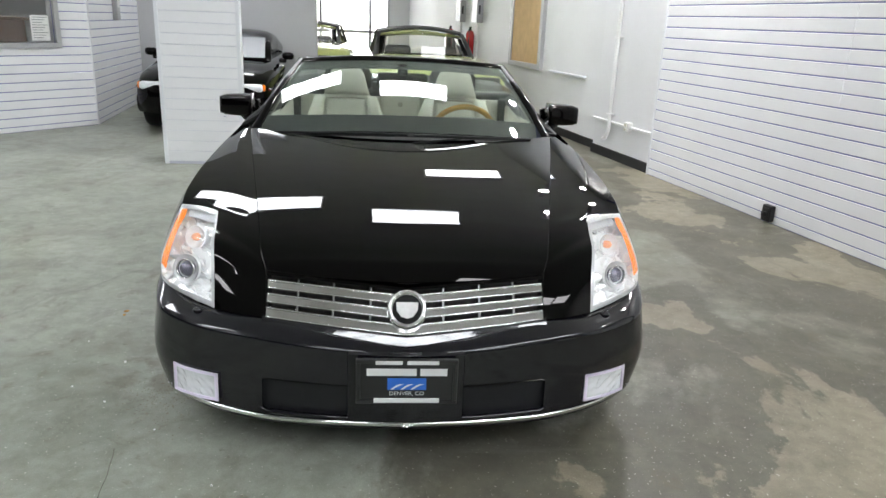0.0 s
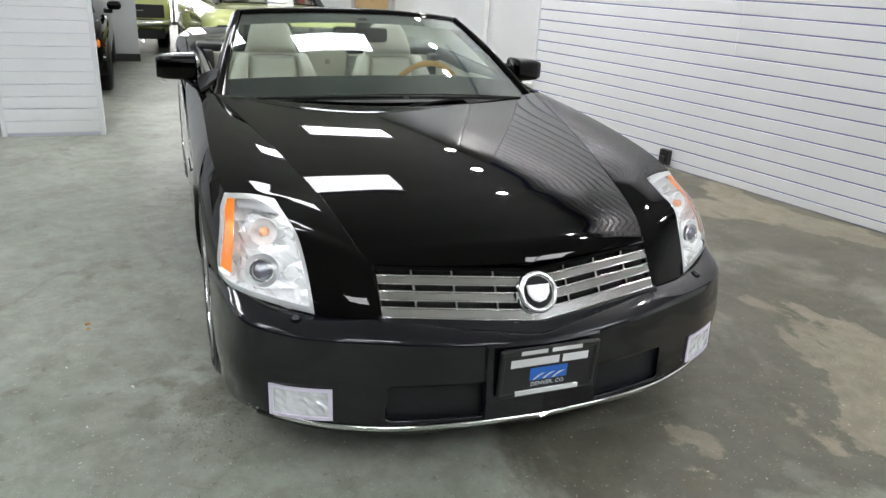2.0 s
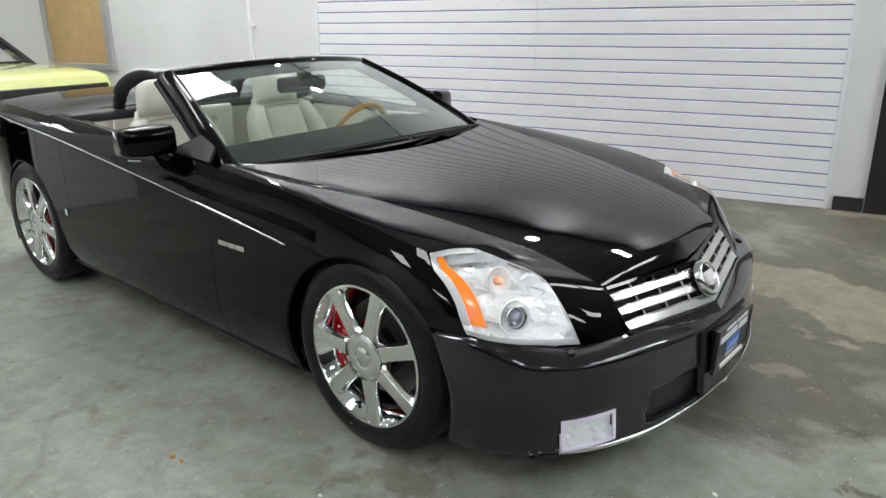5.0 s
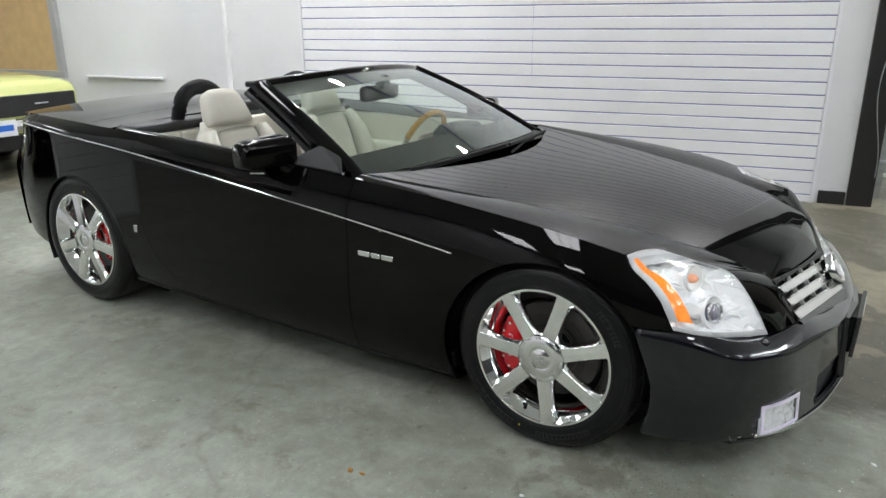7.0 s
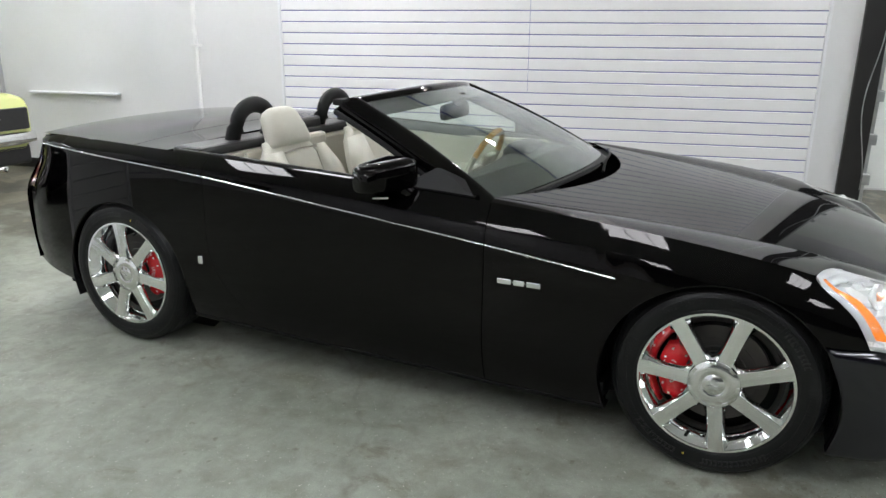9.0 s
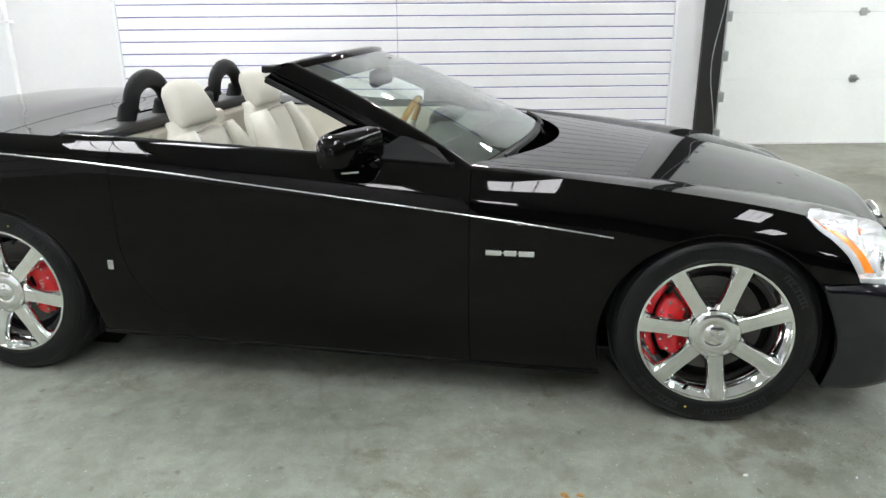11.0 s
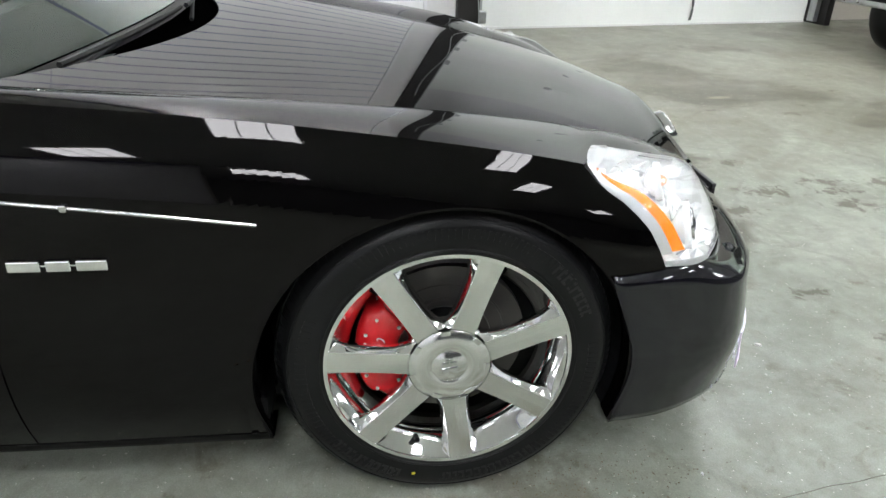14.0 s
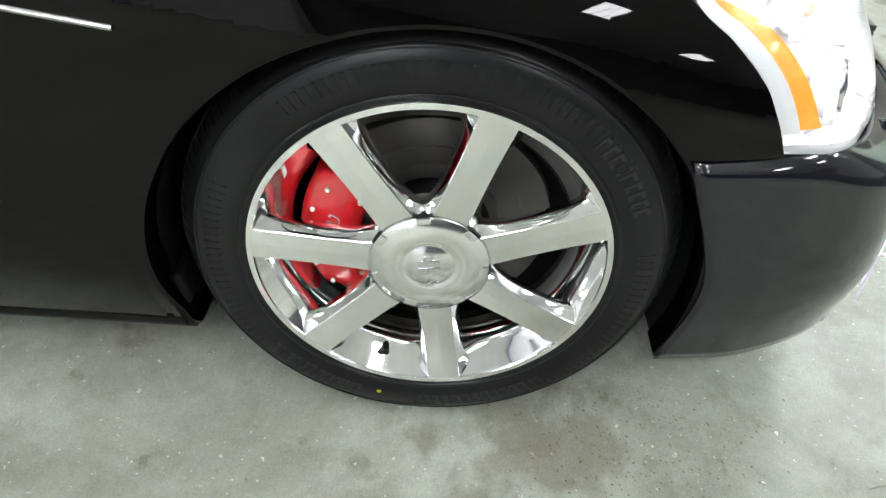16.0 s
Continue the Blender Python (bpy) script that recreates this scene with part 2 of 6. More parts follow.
CONCRETE = concrete()
WALL_PAINT = material("wall_paint", (0.74, 0.74, 0.75), 0.55, vary=0.05, vary_scale=1.2, grain=0.2, bump=0.15, bump_scale=60)
GREY_PAINT = material("grey_paint", (0.52, 0.52, 0.53), 0.5, vary=0.05, vary_scale=1.0, grain=0.2, bump=0.12)
BEIGE_PAINT = material("beige_paint", (0.5, 0.46, 0.40), 0.6, vary=0.08, vary_scale=2.0, grain=0.3, bump=0.3)
CEILING_PAINT = material("ceiling_paint", (0.74, 0.74, 0.74), 0.8, vary=0.05, vary_scale=2.0)
SLAT_WHITE = material("slat_white", (0.85, 0.85, 0.87), 0.35, vary=0.03, vary_scale=1.5, grain=0.2, bump=0.05)
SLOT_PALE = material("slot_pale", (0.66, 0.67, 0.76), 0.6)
CLOSING_DARK = material("closing_dark", (0.13, 0.13, 0.135), 0.7, vary=0.15, vary_scale=1.0, grain=0.3, bump=0.2)
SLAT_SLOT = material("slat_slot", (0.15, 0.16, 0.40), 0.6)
TRIM_WHITE = material("trim_white", (0.78, 0.79, 0.82), 0.35, vary=0.03, bump=0.03)
DOOR_WHITE = material("door_white", (0.82, 0.83, 0.80), 0.4, vary=0.05, vary_scale=1.5, grain=0.3, bump=0.1, bump_scale=120)
BLACK_RUBBER = material("black_rubber", (0.012, 0.012, 0.013), 0.6, vary=0.25, vary_scale=6, bump=0.1)
GREY_RUBBER = material("grey_rubber", (0.10, 0.10, 0.10), 0.7, vary=0.2, vary_scale=10)
BLACK_STEEL = material("black_steel", (0.012, 0.011, 0.011), 0.4, vary=0.3, vary_scale=5, grain=0.4, bump=0.2)
GALVANISED = material("galvanised", (0.45, 0.46, 0.46), 0.38, metal=0.9, vary=0.2, vary_scale=12)
WHITE_PLASTIC = material("white_plastic", (0.72, 0.72, 0.70), 0.35, vary=0.05)
BEIGE_PLASTIC = material("beige_plastic", (0.55, 0.50, 0.40), 0.4)
PIPE_WHITE = material("pipe_white", (0.80, 0.80, 0.80), 0.35, vary=0.05, vary_scale=4, bump=0.05)
CORK = material("cork", (0.56, 0.38, 0.18), 0.8, vary=0.12, vary_scale=8, grain=0.5, bump=0.4, bump_scale=150)
FRAME_GREY = material("frame_grey", (0.42, 0.42, 0.43), 0.38, metal=0.3, vary=0.06, vary_scale=3)
RED_PAINT = material("red_paint", (0.45, 0.02, 0.02), 0.25, coat=0.6)
PAPER = material("paper", (0.82, 0.82, 0.80), 0.8, vary=0.03)
GREY_INK = material("grey_ink", (0.2, 0.2, 0.22), 0.8)
BROWN_WOOD = material("brown_wood", (0.10, 0.055, 0.03), 0.45, vary=0.3, vary_scale=4, grain=0.4, bump=0.1)
DIFFUSER = material("diffuser", (0.9, 0.9, 0.9), 0.5, emit=(0.95, 0.99, 1.03), power=LIGHT)
BULB = material("bulb", (0.9, 0.9, 0.9), 0.5, emit=(1.0, 0.98, 0.96), power=SPOT_LIGHT)
DAYLIGHT = material("daylight", (0.9, 0.9, 0.9), 0.9, emit=(1.0, 1.0, 1.0), power=5.0)
GLASS = glass("glass")
BLACK_PAINT = material("black_paint", (0.0010, 0.0009, 0.0010), 0.022, spec=0.21)
BLACK_PAINT.node_tree.nodes["Principled BSDF"].inputs["Specular Tint"].default_value = (1.0, 0.95, 0.94, 1)
BUMPER_PAINT = material("bumper_paint", (0.0042, 0.0040, 0.0068), 0.26, coat=1.0, spec=0.10, vary=0.15, vary_scale=40)
BUMPER_PAINT.node_tree.nodes["Principled BSDF"].inputs["Coat Roughness"].default_value = 0.04
CHROME = material("chrome", (0.86, 0.86, 0.86), 0.06, metal=1.0, vary=0.04, vary_scale=8)
SPOKE_CHROME = material("spoke_chrome", (0.80, 0.80, 0.79), 0.14, metal=1.0, vary=0.06, vary_scale=20, grain=0.4, bump=0.06, bump_scale=420)
SATIN_CHROME = material("satin_chrome", (0.74, 0.74, 0.74), 0.16, metal=1.0, vary=0.08, vary_scale=14)
GRILLE_BACK = material("grille_back", (0.09, 0.088, 0.088), 0.3, metal=0.8, vary=0.2, vary_scale=20)
GRILLE_SILVER = material("grille_silver", (0.68, 0.66, 0.66), 0.17, metal=1.0, vary=0.05, vary_scale=10)
TYRE = material("tyre", (0.0065, 0.0065, 0.007), 0.30, spec=0.26, vary=0.35, vary_scale=9, grain=0.3, bump=0.15, bump_scale=160)
DARK = material("dark_plastic", (0.006, 0.006, 0.0065), 0.55, spec=0.25, vary=0.2, vary_scale=10, bump=0.1)
DISC = material("brake_disc", (0.10, 0.094, 0.088), 0.42, metal=0.8, vary=0.25, vary_scale=6)
CALIPER = material("caliper_red", (0.62, 0.012, 0.018), 0.22, coat=0.7, vary=0.1, vary_scale=20)
SHIELD_SILVER = material("shield_silver", (0.82, 0.80, 0.80), 0.3, metal=0.2, vary=0.1, vary_scale=60)
SILVER_INK = material("silver_ink", (0.75, 0.72, 0.72), 0.35, metal=0.3)
AMBER = material("amber", (0.85, 0.20, 0.01), 0.2, coat=0.6, vary=0.12, vary_scale=60, bump=0.5, bump_scale=260)
AMBER_BULB = material("amber_bulb", (0.90, 0.42, 0.25), 0.15, coat=0.5, vary=0.15, vary_scale=70)
LAMP_CHROME = material("lamp_chrome", (0.97, 0.975, 0.98), 0.11, metal=0.18, coat=1.0)
LAMP_GREY = material("lamp_grey", (0.50, 0.51, 0.52), 0.28, metal=0.3, vary=0.06)
LENS = glass("lamp_lens", (1.0, 1.0, 1.0), 0.0, 1.01)
LENS.node_tree.nodes["Principled BSDF"].inputs["Coat Weight"].default_value = 0.7
LENS.node_tree.nodes["Principled BSDF"].inputs["Coat Roughness"].default_value = 0.01
FOG_GLASS = material("fog_glass", (0.92, 0.93, 0.97), 0.12, metal=0.25, coat=1.0)
FOG_RIM = material("fog_rim", (0.80, 0.74, 0.88), 0.3, metal=0.2)
WINDSCREEN = glass("windscreen_glass", (0.76, 0.87, 0.80), 0.0, 1.48)
LEATHER = material("leather", (0.60, 0.575, 0.50), 0.42, vary=0.06, vary_scale=6, grain=0.15, bump=0.3, bump_scale=220)
LEATHER_DARK = material("leather_shade", (0.36, 0.335, 0.28), 0.5, vary=0.08, vary_scale=6, bump=0.3, bump_scale=220)
GREY_VINYL = material("grey_vinyl", (0.014, 0.015, 0.017), 0.45, vary=0.1, vary_scale=8, bump=0.06, bump_scale=240)
WOOD = material("wood_rim", (0.50, 0.26, 0.05), 0.18, coat=0.9, vary=0.35, vary_scale=14, grain=0.3)
RED_LENS = material("red_lens", (0.16, 0.006, 0.007), 0.12, coat=0.9)
PLATE_BLACK = material("plate_black", (0.012, 0.012, 0.013), 0.35, coat=0.3)
PLATE_WHITE = material("plate_white", (0.78, 0.78, 0.78), 0.5)
PLATE_BLUE = material("plate_blue", (0.03, 0.16, 0.62), 0.4)
INTAKE = material("intake_plastic", (0.012, 0.0125, 0.015), 0.4, spec=0.35, vary=0.2, vary_scale=12, bump=0.1)
GREY_CHIP = material("grey_chip", (0.42, 0.42, 0.44), 0.6)
GAP_BLACK = material("gap_black", (0.001, 0.001, 0.001), 0.9, spec=0.0)
YELLOW_DOT = material("yellow_dot", (0.7, 0.55, 0.05), 0.6)


# ---- small builders ----
def part(name, bm, material, parent=None, label="", smooth=False, solid=0.0, out=None, rim=True):
    """Links a bmesh as one mesh object under a thing or a part."""
    if out is not None:
        mid = sum((f.calc_center_median() for f in bm.faces), Vector()) / len(bm.faces)
        way = sum((f.normal * f.calc_area() for f in bm.faces), Vector())
        bm.normal_update()
        way = sum((f.normal * f.calc_area() for f in bm.faces), Vector())
        if way.dot(mid - Vector(out)) < 0:
            bmesh.ops.reverse_faces(bm, faces=bm.faces[:])
    me = bpy.data.meshes.new(name)
    bm.to_mesh(me)
    bm.free()
    for m in material if isinstance(material, (list, tuple)) else [material]:
        me.materials.append(m)
    if smooth:
        me.shade_smooth()
    ob = new(name, me)
    if parent is not None:
        ob.parent = parent
    if solid:
        mod = ob.modifiers.new("thickness", "SOLIDIFY")
        mod.thickness, mod.offset, mod.use_rim = solid, -1, rim
    if label:
        ob["label"] = label
    return ob


def thing(name, label, category, at=None, group="", kind=""):
    ob = new(name)
    ob.empty_display_size = 0.1
    if at is not None:
        ob.matrix_basis = at
    return tagged(ob, label, category, group, kind)


def box(bm, x0, x1, y0, y1, z0, z1, bevel=0.0, m=None):
    """Adds a box, with bevelled edges where asked, to bm."""
    made = bmesh.ops.create_cube(bm, size=1)["verts"]
    for v in made:
        v.co = Vector(((x0 + x1) / 2 + v.co.x * (x1 - x0), (y0 + y1) / 2 + v.co.y * (y1 - y0), (z0 + z1) / 2 + v.co.z * (z1 - z0)))
    if bevel:
        edges = list({e for v in made for e in v.link_edges})
        done = bmesh.ops.bevel(bm, geom=edges, offset=bevel, segments=2, profile=0.5, affect="EDGES")
        made = list({v for f in done["faces"] for v in f.verts} | {v for v in made if v.is_valid})
    if m is not None:
        bmesh.ops.transform(bm, matrix=m, verts=[v for v in made if v.is_valid])
    return bm


def boxed(*args, **kw):
    return box(bmesh.new(), *args, **kw)


def grid(rows, close_u=False, close_v=False, bm=None, jitter=0.0):
    """A quad sheet over rows of points."""
    bm = bm or bmesh.new()
    rng = random.Random(len(rows) * 7)
    inner = lambda i, j: jitter if 0 < i < len(rows) - 1 and 0 < j < len(rows[0]) - 1 else 0.0
    vs = [[bm.verts.new(Vector(p) + Vector([rng.uniform(-1, 1) for _ in range(3)]) * inner(i, j)) for j, p in enumerate(row)] for i, row in enumerate(rows)]
    nu, nv = len(vs), len(vs[0])
    for i in range(nu if close_u else nu - 1):
        for j in range(nv if close_v else nv - 1):
            q = [vs[i][j], vs[(i + 1) % nu][j], vs[(i + 1) % nu][(j + 1) % nv], vs[i][(j + 1) % nv]]
            q = list(dict.fromkeys(q))
            if len(q) > 2:
                bm.faces.new(q)
    bm.normal_update()
    return bm


def lathe(profile, steps=64, axis="x", bm=None, arc=(0, 360), at=(0, 0, 0)):
    """Turns a profile of (radius, along) about an axis."""
    rows, full = [], arc[1] - arc[0] >= 360
    for k in range(steps if full else steps + 1):
        a = radians(arc[0] + (arc[1] - arc[0]) * k / steps)
        c, s = math.cos(a), math.sin(a)
        ring = []
        for r, h in profile:
            p = {"x": (h, r * c, r * s), "y": (r * c, h, r * s), "z": (r * c, r * s, h)}[axis]
            ring.append(Vector(p) + Vector(at))
        rows.append(ring)
    return grid(rows, close_u=full, bm=bm)


def tube(points, radius, steps=10, bm=None, cap=True, flat=1.0):
    """A round bar along points; radius may be a list."""
    pts = [Vector(p) for p in points]
    rows = []
    for i, p in enumerate(pts):
        way = (pts[min(i + 1, len(pts) - 1)] - pts[max(i - 1, 0)]).normalized()
        side = way.cross(Vector((0, 0, 1)))
        side = side.normalized() if side.length > 1e-3 else Vector((1, 0, 0))
        up = side.cross(way).normalized()
        r = radius[i] if isinstance(radius, (list, tuple)) else radius
        rows.append([p + side * r * math.cos(2 * math.pi * k / steps) + up * r * flat * math.sin(2 * math.pi * k / steps) for k in range(steps)])
    bm = grid(rows, close_v=True, bm=bm)
    if cap:
        bm.verts.ensure_lookup_table()
        n = len(bm.verts)
        bm.faces.new(bm.verts[n - steps:n])
        first = n - steps * len(pts)
        bm.faces.new(bm.verts[first:first + steps][::-1])
    return bm


def spline(knots, t):
    """A smooth curve through knots, its tangents weighed by the distances; t from 0 to 1 over all of them."""
    k = [Vector(p) for p in knots]
    n = len(k) - 1
    u = min(max(t, 0.0), 1.0) * n
    i = min(int(u), n - 1)
    u -= i
    gap = {q: max((k[q + 1] - k[q]).length, 1e-6) for q in range(max(i - 1, 0), min(i + 2, n))}

    def slope(q):
        if q == 0 or q == n:
            a, b = (0, 1) if q == 0 else (n - 1, n)
            return (k[b] - k[a]) / gap[a]
        return ((k[q] - k[q - 1]) / gap[q - 1] * gap[q] + (k[q + 1] - k[q]) / gap[q] * gap[q - 1]) / (gap[q] + gap[q - 1])

    h = gap[i]
    return (k[i] * (2 * u ** 3 - 3 * u * u + 1) + slope(i) * h * (u ** 3 - 2 * u * u + u)
            + k[i + 1] * (3 * u * u - 2 * u ** 3) + slope(i + 1) * h * (u ** 3 - u * u))


def along(table, y):
    """A smooth value at y from a table of (y, value)."""
    ys = [a for a, _ in table]
    if y <= ys[0]:
        return table[0][1]
    if y >= ys[-1]:
        return table[-1][1]
    i = max(k for k in range(len(ys)) if ys[k] <= y)
    i = min(i, len(ys) - 2)
    def slope(k):
        if k == 0 or k == len(ys) - 1:
            j = min(max(k, 1), len(ys) - 1)
            return (table[j][1] - table[j - 1][1]) / (ys[j] - ys[j - 1])
        return (table[k + 1][1] - table[k - 1][1]) / (ys[k + 1] - ys[k - 1])
    h = ys[i + 1] - ys[i]
    u = (y - ys[i]) / h
    return (table[i][1] * (2 * u ** 3 - 3 * u * u + 1) + slope(i) * h * (u ** 3 - 2 * u * u + u)
            + table[i + 1][1] * (3 * u * u - 2 * u ** 3) + slope(i + 1) * h * (u ** 3 - u * u))


def steps(a, b, n):
    return [a + (b - a) * k / n for k in range(n + 1)]


def carve(ob, *cutters):
    """Takes the shapes of the cutters (bmeshes) out of an object's mesh."""
    for bm in cutters:
        bmesh.ops.recalc_face_normals(bm, faces=bm.faces[:])
        me = bpy.data.meshes.new("cut")
        bm.to_mesh(me)
        bm.free()
        tool = new("cut", me)
        mod = ob.modifiers.new("cut", "BOOLEAN")
        mod.object, mod.operation, mod.solver = tool, "DIFFERENCE", "EXACT"
        bpy.context.view_layer.update()
        done = bpy.data.meshes.new_from_object(ob.evaluated_get(bpy.context.evaluated_depsgraph_get()))
        ob.modifiers.clear()
        old, ob.data = ob.data, done
        bpy.data.objects.remove(tool)
        bpy.data.meshes.remove(me)
        bpy.data.meshes.remove(old)
    return ob


def lettering(text, size, m, material, parent, name="lettering", depth=0.001, align="CENTER", shear=0.0, stretch=1.0):
    """Raised letters in the built-in font, as a mesh."""
    cu = bpy.data.curves.new(name, "FONT")
    cu.body, cu.size, cu.extrude, cu.align_x, cu.align_y, cu.shear = text, size, depth, align, "CENTER", shear
    cu.resolution_u = 3
    tmp = new("tmp", cu)
    bpy.context.view_layer.update()
    me = bpy.data.meshes.new_from_object(tmp.evaluated_get(bpy.context.evaluated_depsgraph_get()))
    bpy.data.objects.remove(tmp)
    bpy.data.curves.remove(cu)
    me.transform(m @ Matrix.Diagonal((stretch, 1, 1, 1)))
    me.materials.clear()
    me.materials.append(material)
    ob = new(name, me)
    ob.parent = parent
    return ob


# ---- the hall ----
WALL_FROM, WALL_DIR, WALL_IN = Vector((2.66, 4.33, 0)), Vector((0.19, -0.9818, 0)), Vector((-0.9818, -0.19, 0))
# along the long wall: x runs towards the garage door, y into the wall, z up
WALL = Matrix((( WALL_DIR.x, -WALL_IN.x, 0, WALL_FROM.x), (WALL_DIR.y, -WALL_IN.y, 0, WALL_FROM.y), (0, 0, 1, 0), (0, 0, 0, 1)))
CEIL, LAMP_Z = 3.9, 3.9


def place(ob, m):
    ob.matrix_basis = m
    return ob


floor = part("floor", boxed(-12, 9, -12, 18, -0.15, 0), CONCRETE)
tagged(floor, "polished grey-green concrete floor with brown stains", "floor", kind="structure")
ceiling = part("ceiling", boxed(-12, 9, -12, 18, CEIL, CEIL + 0.1), CEILING_PAINT)
tagged(ceiling, "off-white painted flat ceiling", "ceiling", kind="structure")


def wall(name, x0, x1, y0, y1, z0=0.0, z1=CEIL, m=None, material=None, label="white painted plaster wall"):
    ob = part(name, boxed(x0, x1, y0, y1, z0, z1), material or WALL_PAINT)
    if m is not None:
        ob.matrix_basis = m
    return tagged(ob, label, "wall", kind="structure")


wall("wall_east", -1.38, 5.26, 0.02, 0.3, m=WALL)
wall("wall_east_far", -14.0, -1.38, 0.14, 0.32, m=WALL)
wall("wall_north", -12, 4, 17.6, 17.8)
# unseen west and south walls, made dark so the car's flank reflects little
wall("wall_west", -12, -11.8, -12, 18, material=CLOSING_DARK, label="unseen dark closing wall, added to keep reflections in the car dark")
wall("wall_south", -12, 9, -12, -11.8, material=CLOSING_DARK, label="unseen dark closing wall, added to keep reflections in the car dark")
wall("wall_partition", -4.6, -1.32, 9.55, 9.7, material=GREY_PAINT, label="light grey painted partition wall")
# return beside the garage door, and the wall past it
wall("wall_return", 5.06, 5.26, 0.3, 1.75, m=WALL)
wall("wall_door_side", 9.80, 14.0, 1.45, 1.75, m=WALL, material=BEIGE_PAINT, label="beige painted block wall beside the garage door")
wall("wall_over_door", 5.26, 9.80, 1.45, 1.75, 2.75, CEIL, m=WALL)

# black skirting, in runs
for name, x0, x1, y0, y1 in (("baseboard", -1.38, 0.0, -0.005, 0.02), ("baseboard", 4.86, 5.06, -0.005, 0.02), ("baseboard", -12.0, -1.38, 0.115, 0.14)):
    ob = part(name, boxed(x0, x1, y0, y1, 0.0, 0.105, 0.003), BLACK_RUBBER)
    ob.matrix_basis = WALL
    tagged(ob, "black rubber baseboard along the wall", "baseboard", kind="structure")
ob = part("baseboard", boxed(-4.6, -1.31, 9.525, 9.55, 0.0, 0.11, 0.003), BLACK_RUBBER)
tagged(ob, "black rubber baseboard along the partition", "baseboard", kind="structure")


PITCH = 0.1016


def board_mesh(length, height=0.0925, thick=0.019):
    bm = boxed(0, length, 0, thick, 0, height)
    bmesh.ops.bevel(bm, geom=[e for e in bm.edges if abs(e.verts[0].co.x - e.verts[1].co.x) > 0.01 and e.verts[0].co.y < 0.001], offset=0.003, segments=1, affect="EDGES")
    me = bpy.data.meshes.new("board")
    bm.to_mesh(me)
    bm.free()
    me.materials.append(SLAT_WHITE)
    return me


def slat_panel(name, runs, rows, m, label, first=0.062, group="slat wall panels", hole=None):
    """Grooved display panelling: a backing sheet and single boards with open slots between."""
    x0, x1 = min(r[0] for r in runs), max(r[1] for r in runs)
    root = thing(name, label, "slat wall", m, group, "structure")
    top = first + rows * PITCH
    sheets = [(x0, x1, 0.0, top)]
    if hole:
        h0, h1, g0, g1 = hole
        sheets = [(x0, h0, 0.0, top), (h1, x1, 0.0, top), (h0, h1, 0.0, g0), (h0, h1, g1, top)]
    for a, b, c, d in sheets:
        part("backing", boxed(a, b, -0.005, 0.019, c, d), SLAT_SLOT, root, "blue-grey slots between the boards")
    for a, b, r0, r1 in runs:
        me = board_mesh(b - a)
        for r in range(r0, r1):
            ob = new("board", me)
            ob.parent = root
            ob.location = (a, -0.011, first + (r - 1) * PITCH + 0.004 if r else -0.04 + 0.004)
            if r == 0:
                ob.location.z, ob.scale.z = 0.004, (first - 0.008) / 0.0925
    return root


main_panel = slat_panel("slat_wall", [(0.0, 4.80, 0, 10), (0.0, 2.385, 10, 37), (2.389, 4.80, 10, 37)], 37, WALL,
                        "white slat wall panelling with blue-grey slots", first=0.066)
for x in (-0.028, 4.803):
    part("edge_trim", boxed(x, x + 0.025, -0.018, 0.019, 0.0, CEIL - 0.03, 0.002), TRIM_WHITE, main_panel, "white metal edge trim")

# black steel column of the garage opening with the door's track
jamb = thing("door_jamb", "black steel door post with galvanised track", "door post", WALL, kind="structure")
part("post", boxed(5.07, 5.255, -0.02, 0.30, 0, CEIL, 0.004), BLACK_STEEL, jamb)
part("track", boxed(5.262, 5.32, 0.10, 0.16, 0.05, 3.0, 0.004), GALVANISED, jamb, "galvanised roller track")
for z in (0.28, 0.62, 0.98, 1.32, 1.7):
    part("bracket", boxed(5.24, 5.33, 0.02, 0.10, z, z + 0.09, 0.006), GALVANISED, jamb, "galvanised bracket")
part("cable", tube([(5.20 + 0.04 * math.sin(z * 5), -0.035 - 0.012 * math.sin(z * 3), z) for z in steps(0.25, 2.4, 32)], 0.0045, 6), GALVANISED, jamb, "loose white cable")

# sectional garage door
door = thing("garage_door", "white sectional garage door with steel hinges, shut", "garage door", WALL, kind="structure")
LEAF = 0.69
for r in range(4):
    part("panel", boxed(5.30, 9.75, 1.36, 1.41, 0.02 + r * LEAF, 0.0185 + (r + 1) * LEAF, 0.002), DOOR_WHITE, door)
for r in range(1, 4):
    for x in (5.36, 7.28, 9.67):
        bm = boxed(x - 0.035, x + 0.035, 1.345, 1.36, r * LEAF - 0.02, r * LEAF + 0.06, 0.004)
        box(bm, x - 0.055, x + 0.055, 1.325, 1.346, r * LEAF + 0.004, r * LEAF + 0.032, 0.004)
        part("hinge", bm, GALVANISED, door, "galvanised hinge")
bm = boxed(8.38, 8.46, 1.34, 1.36, 0.63, 0.78, 0.006)
box(bm, 8.405, 8.435, 1.30, 1.341, 0.60, 0.82, 0.006)
part("lock_handle", bm, FRAME_GREY, door, "grey lock handle")
# pale strip whose colour stands in for light leaking under the door
part("bottom_seal", boxed(5.30, 9.75, 1.35, 1.42, 0.0, 0.021, 0.003), WHITE_PLASTIC, door)
part("pull_rope", tube([(8.18 + 0.025 * math.sin(z * 9), 1.33, z) for z in steps(0.05, 0.33, 10)], 0.012, 6), GREY_RUBBER, door, "short grey pull rope")
jamb2 = thing("door_jamb", "black steel door post beside the beige wall", "door post", WALL, kind="structure")
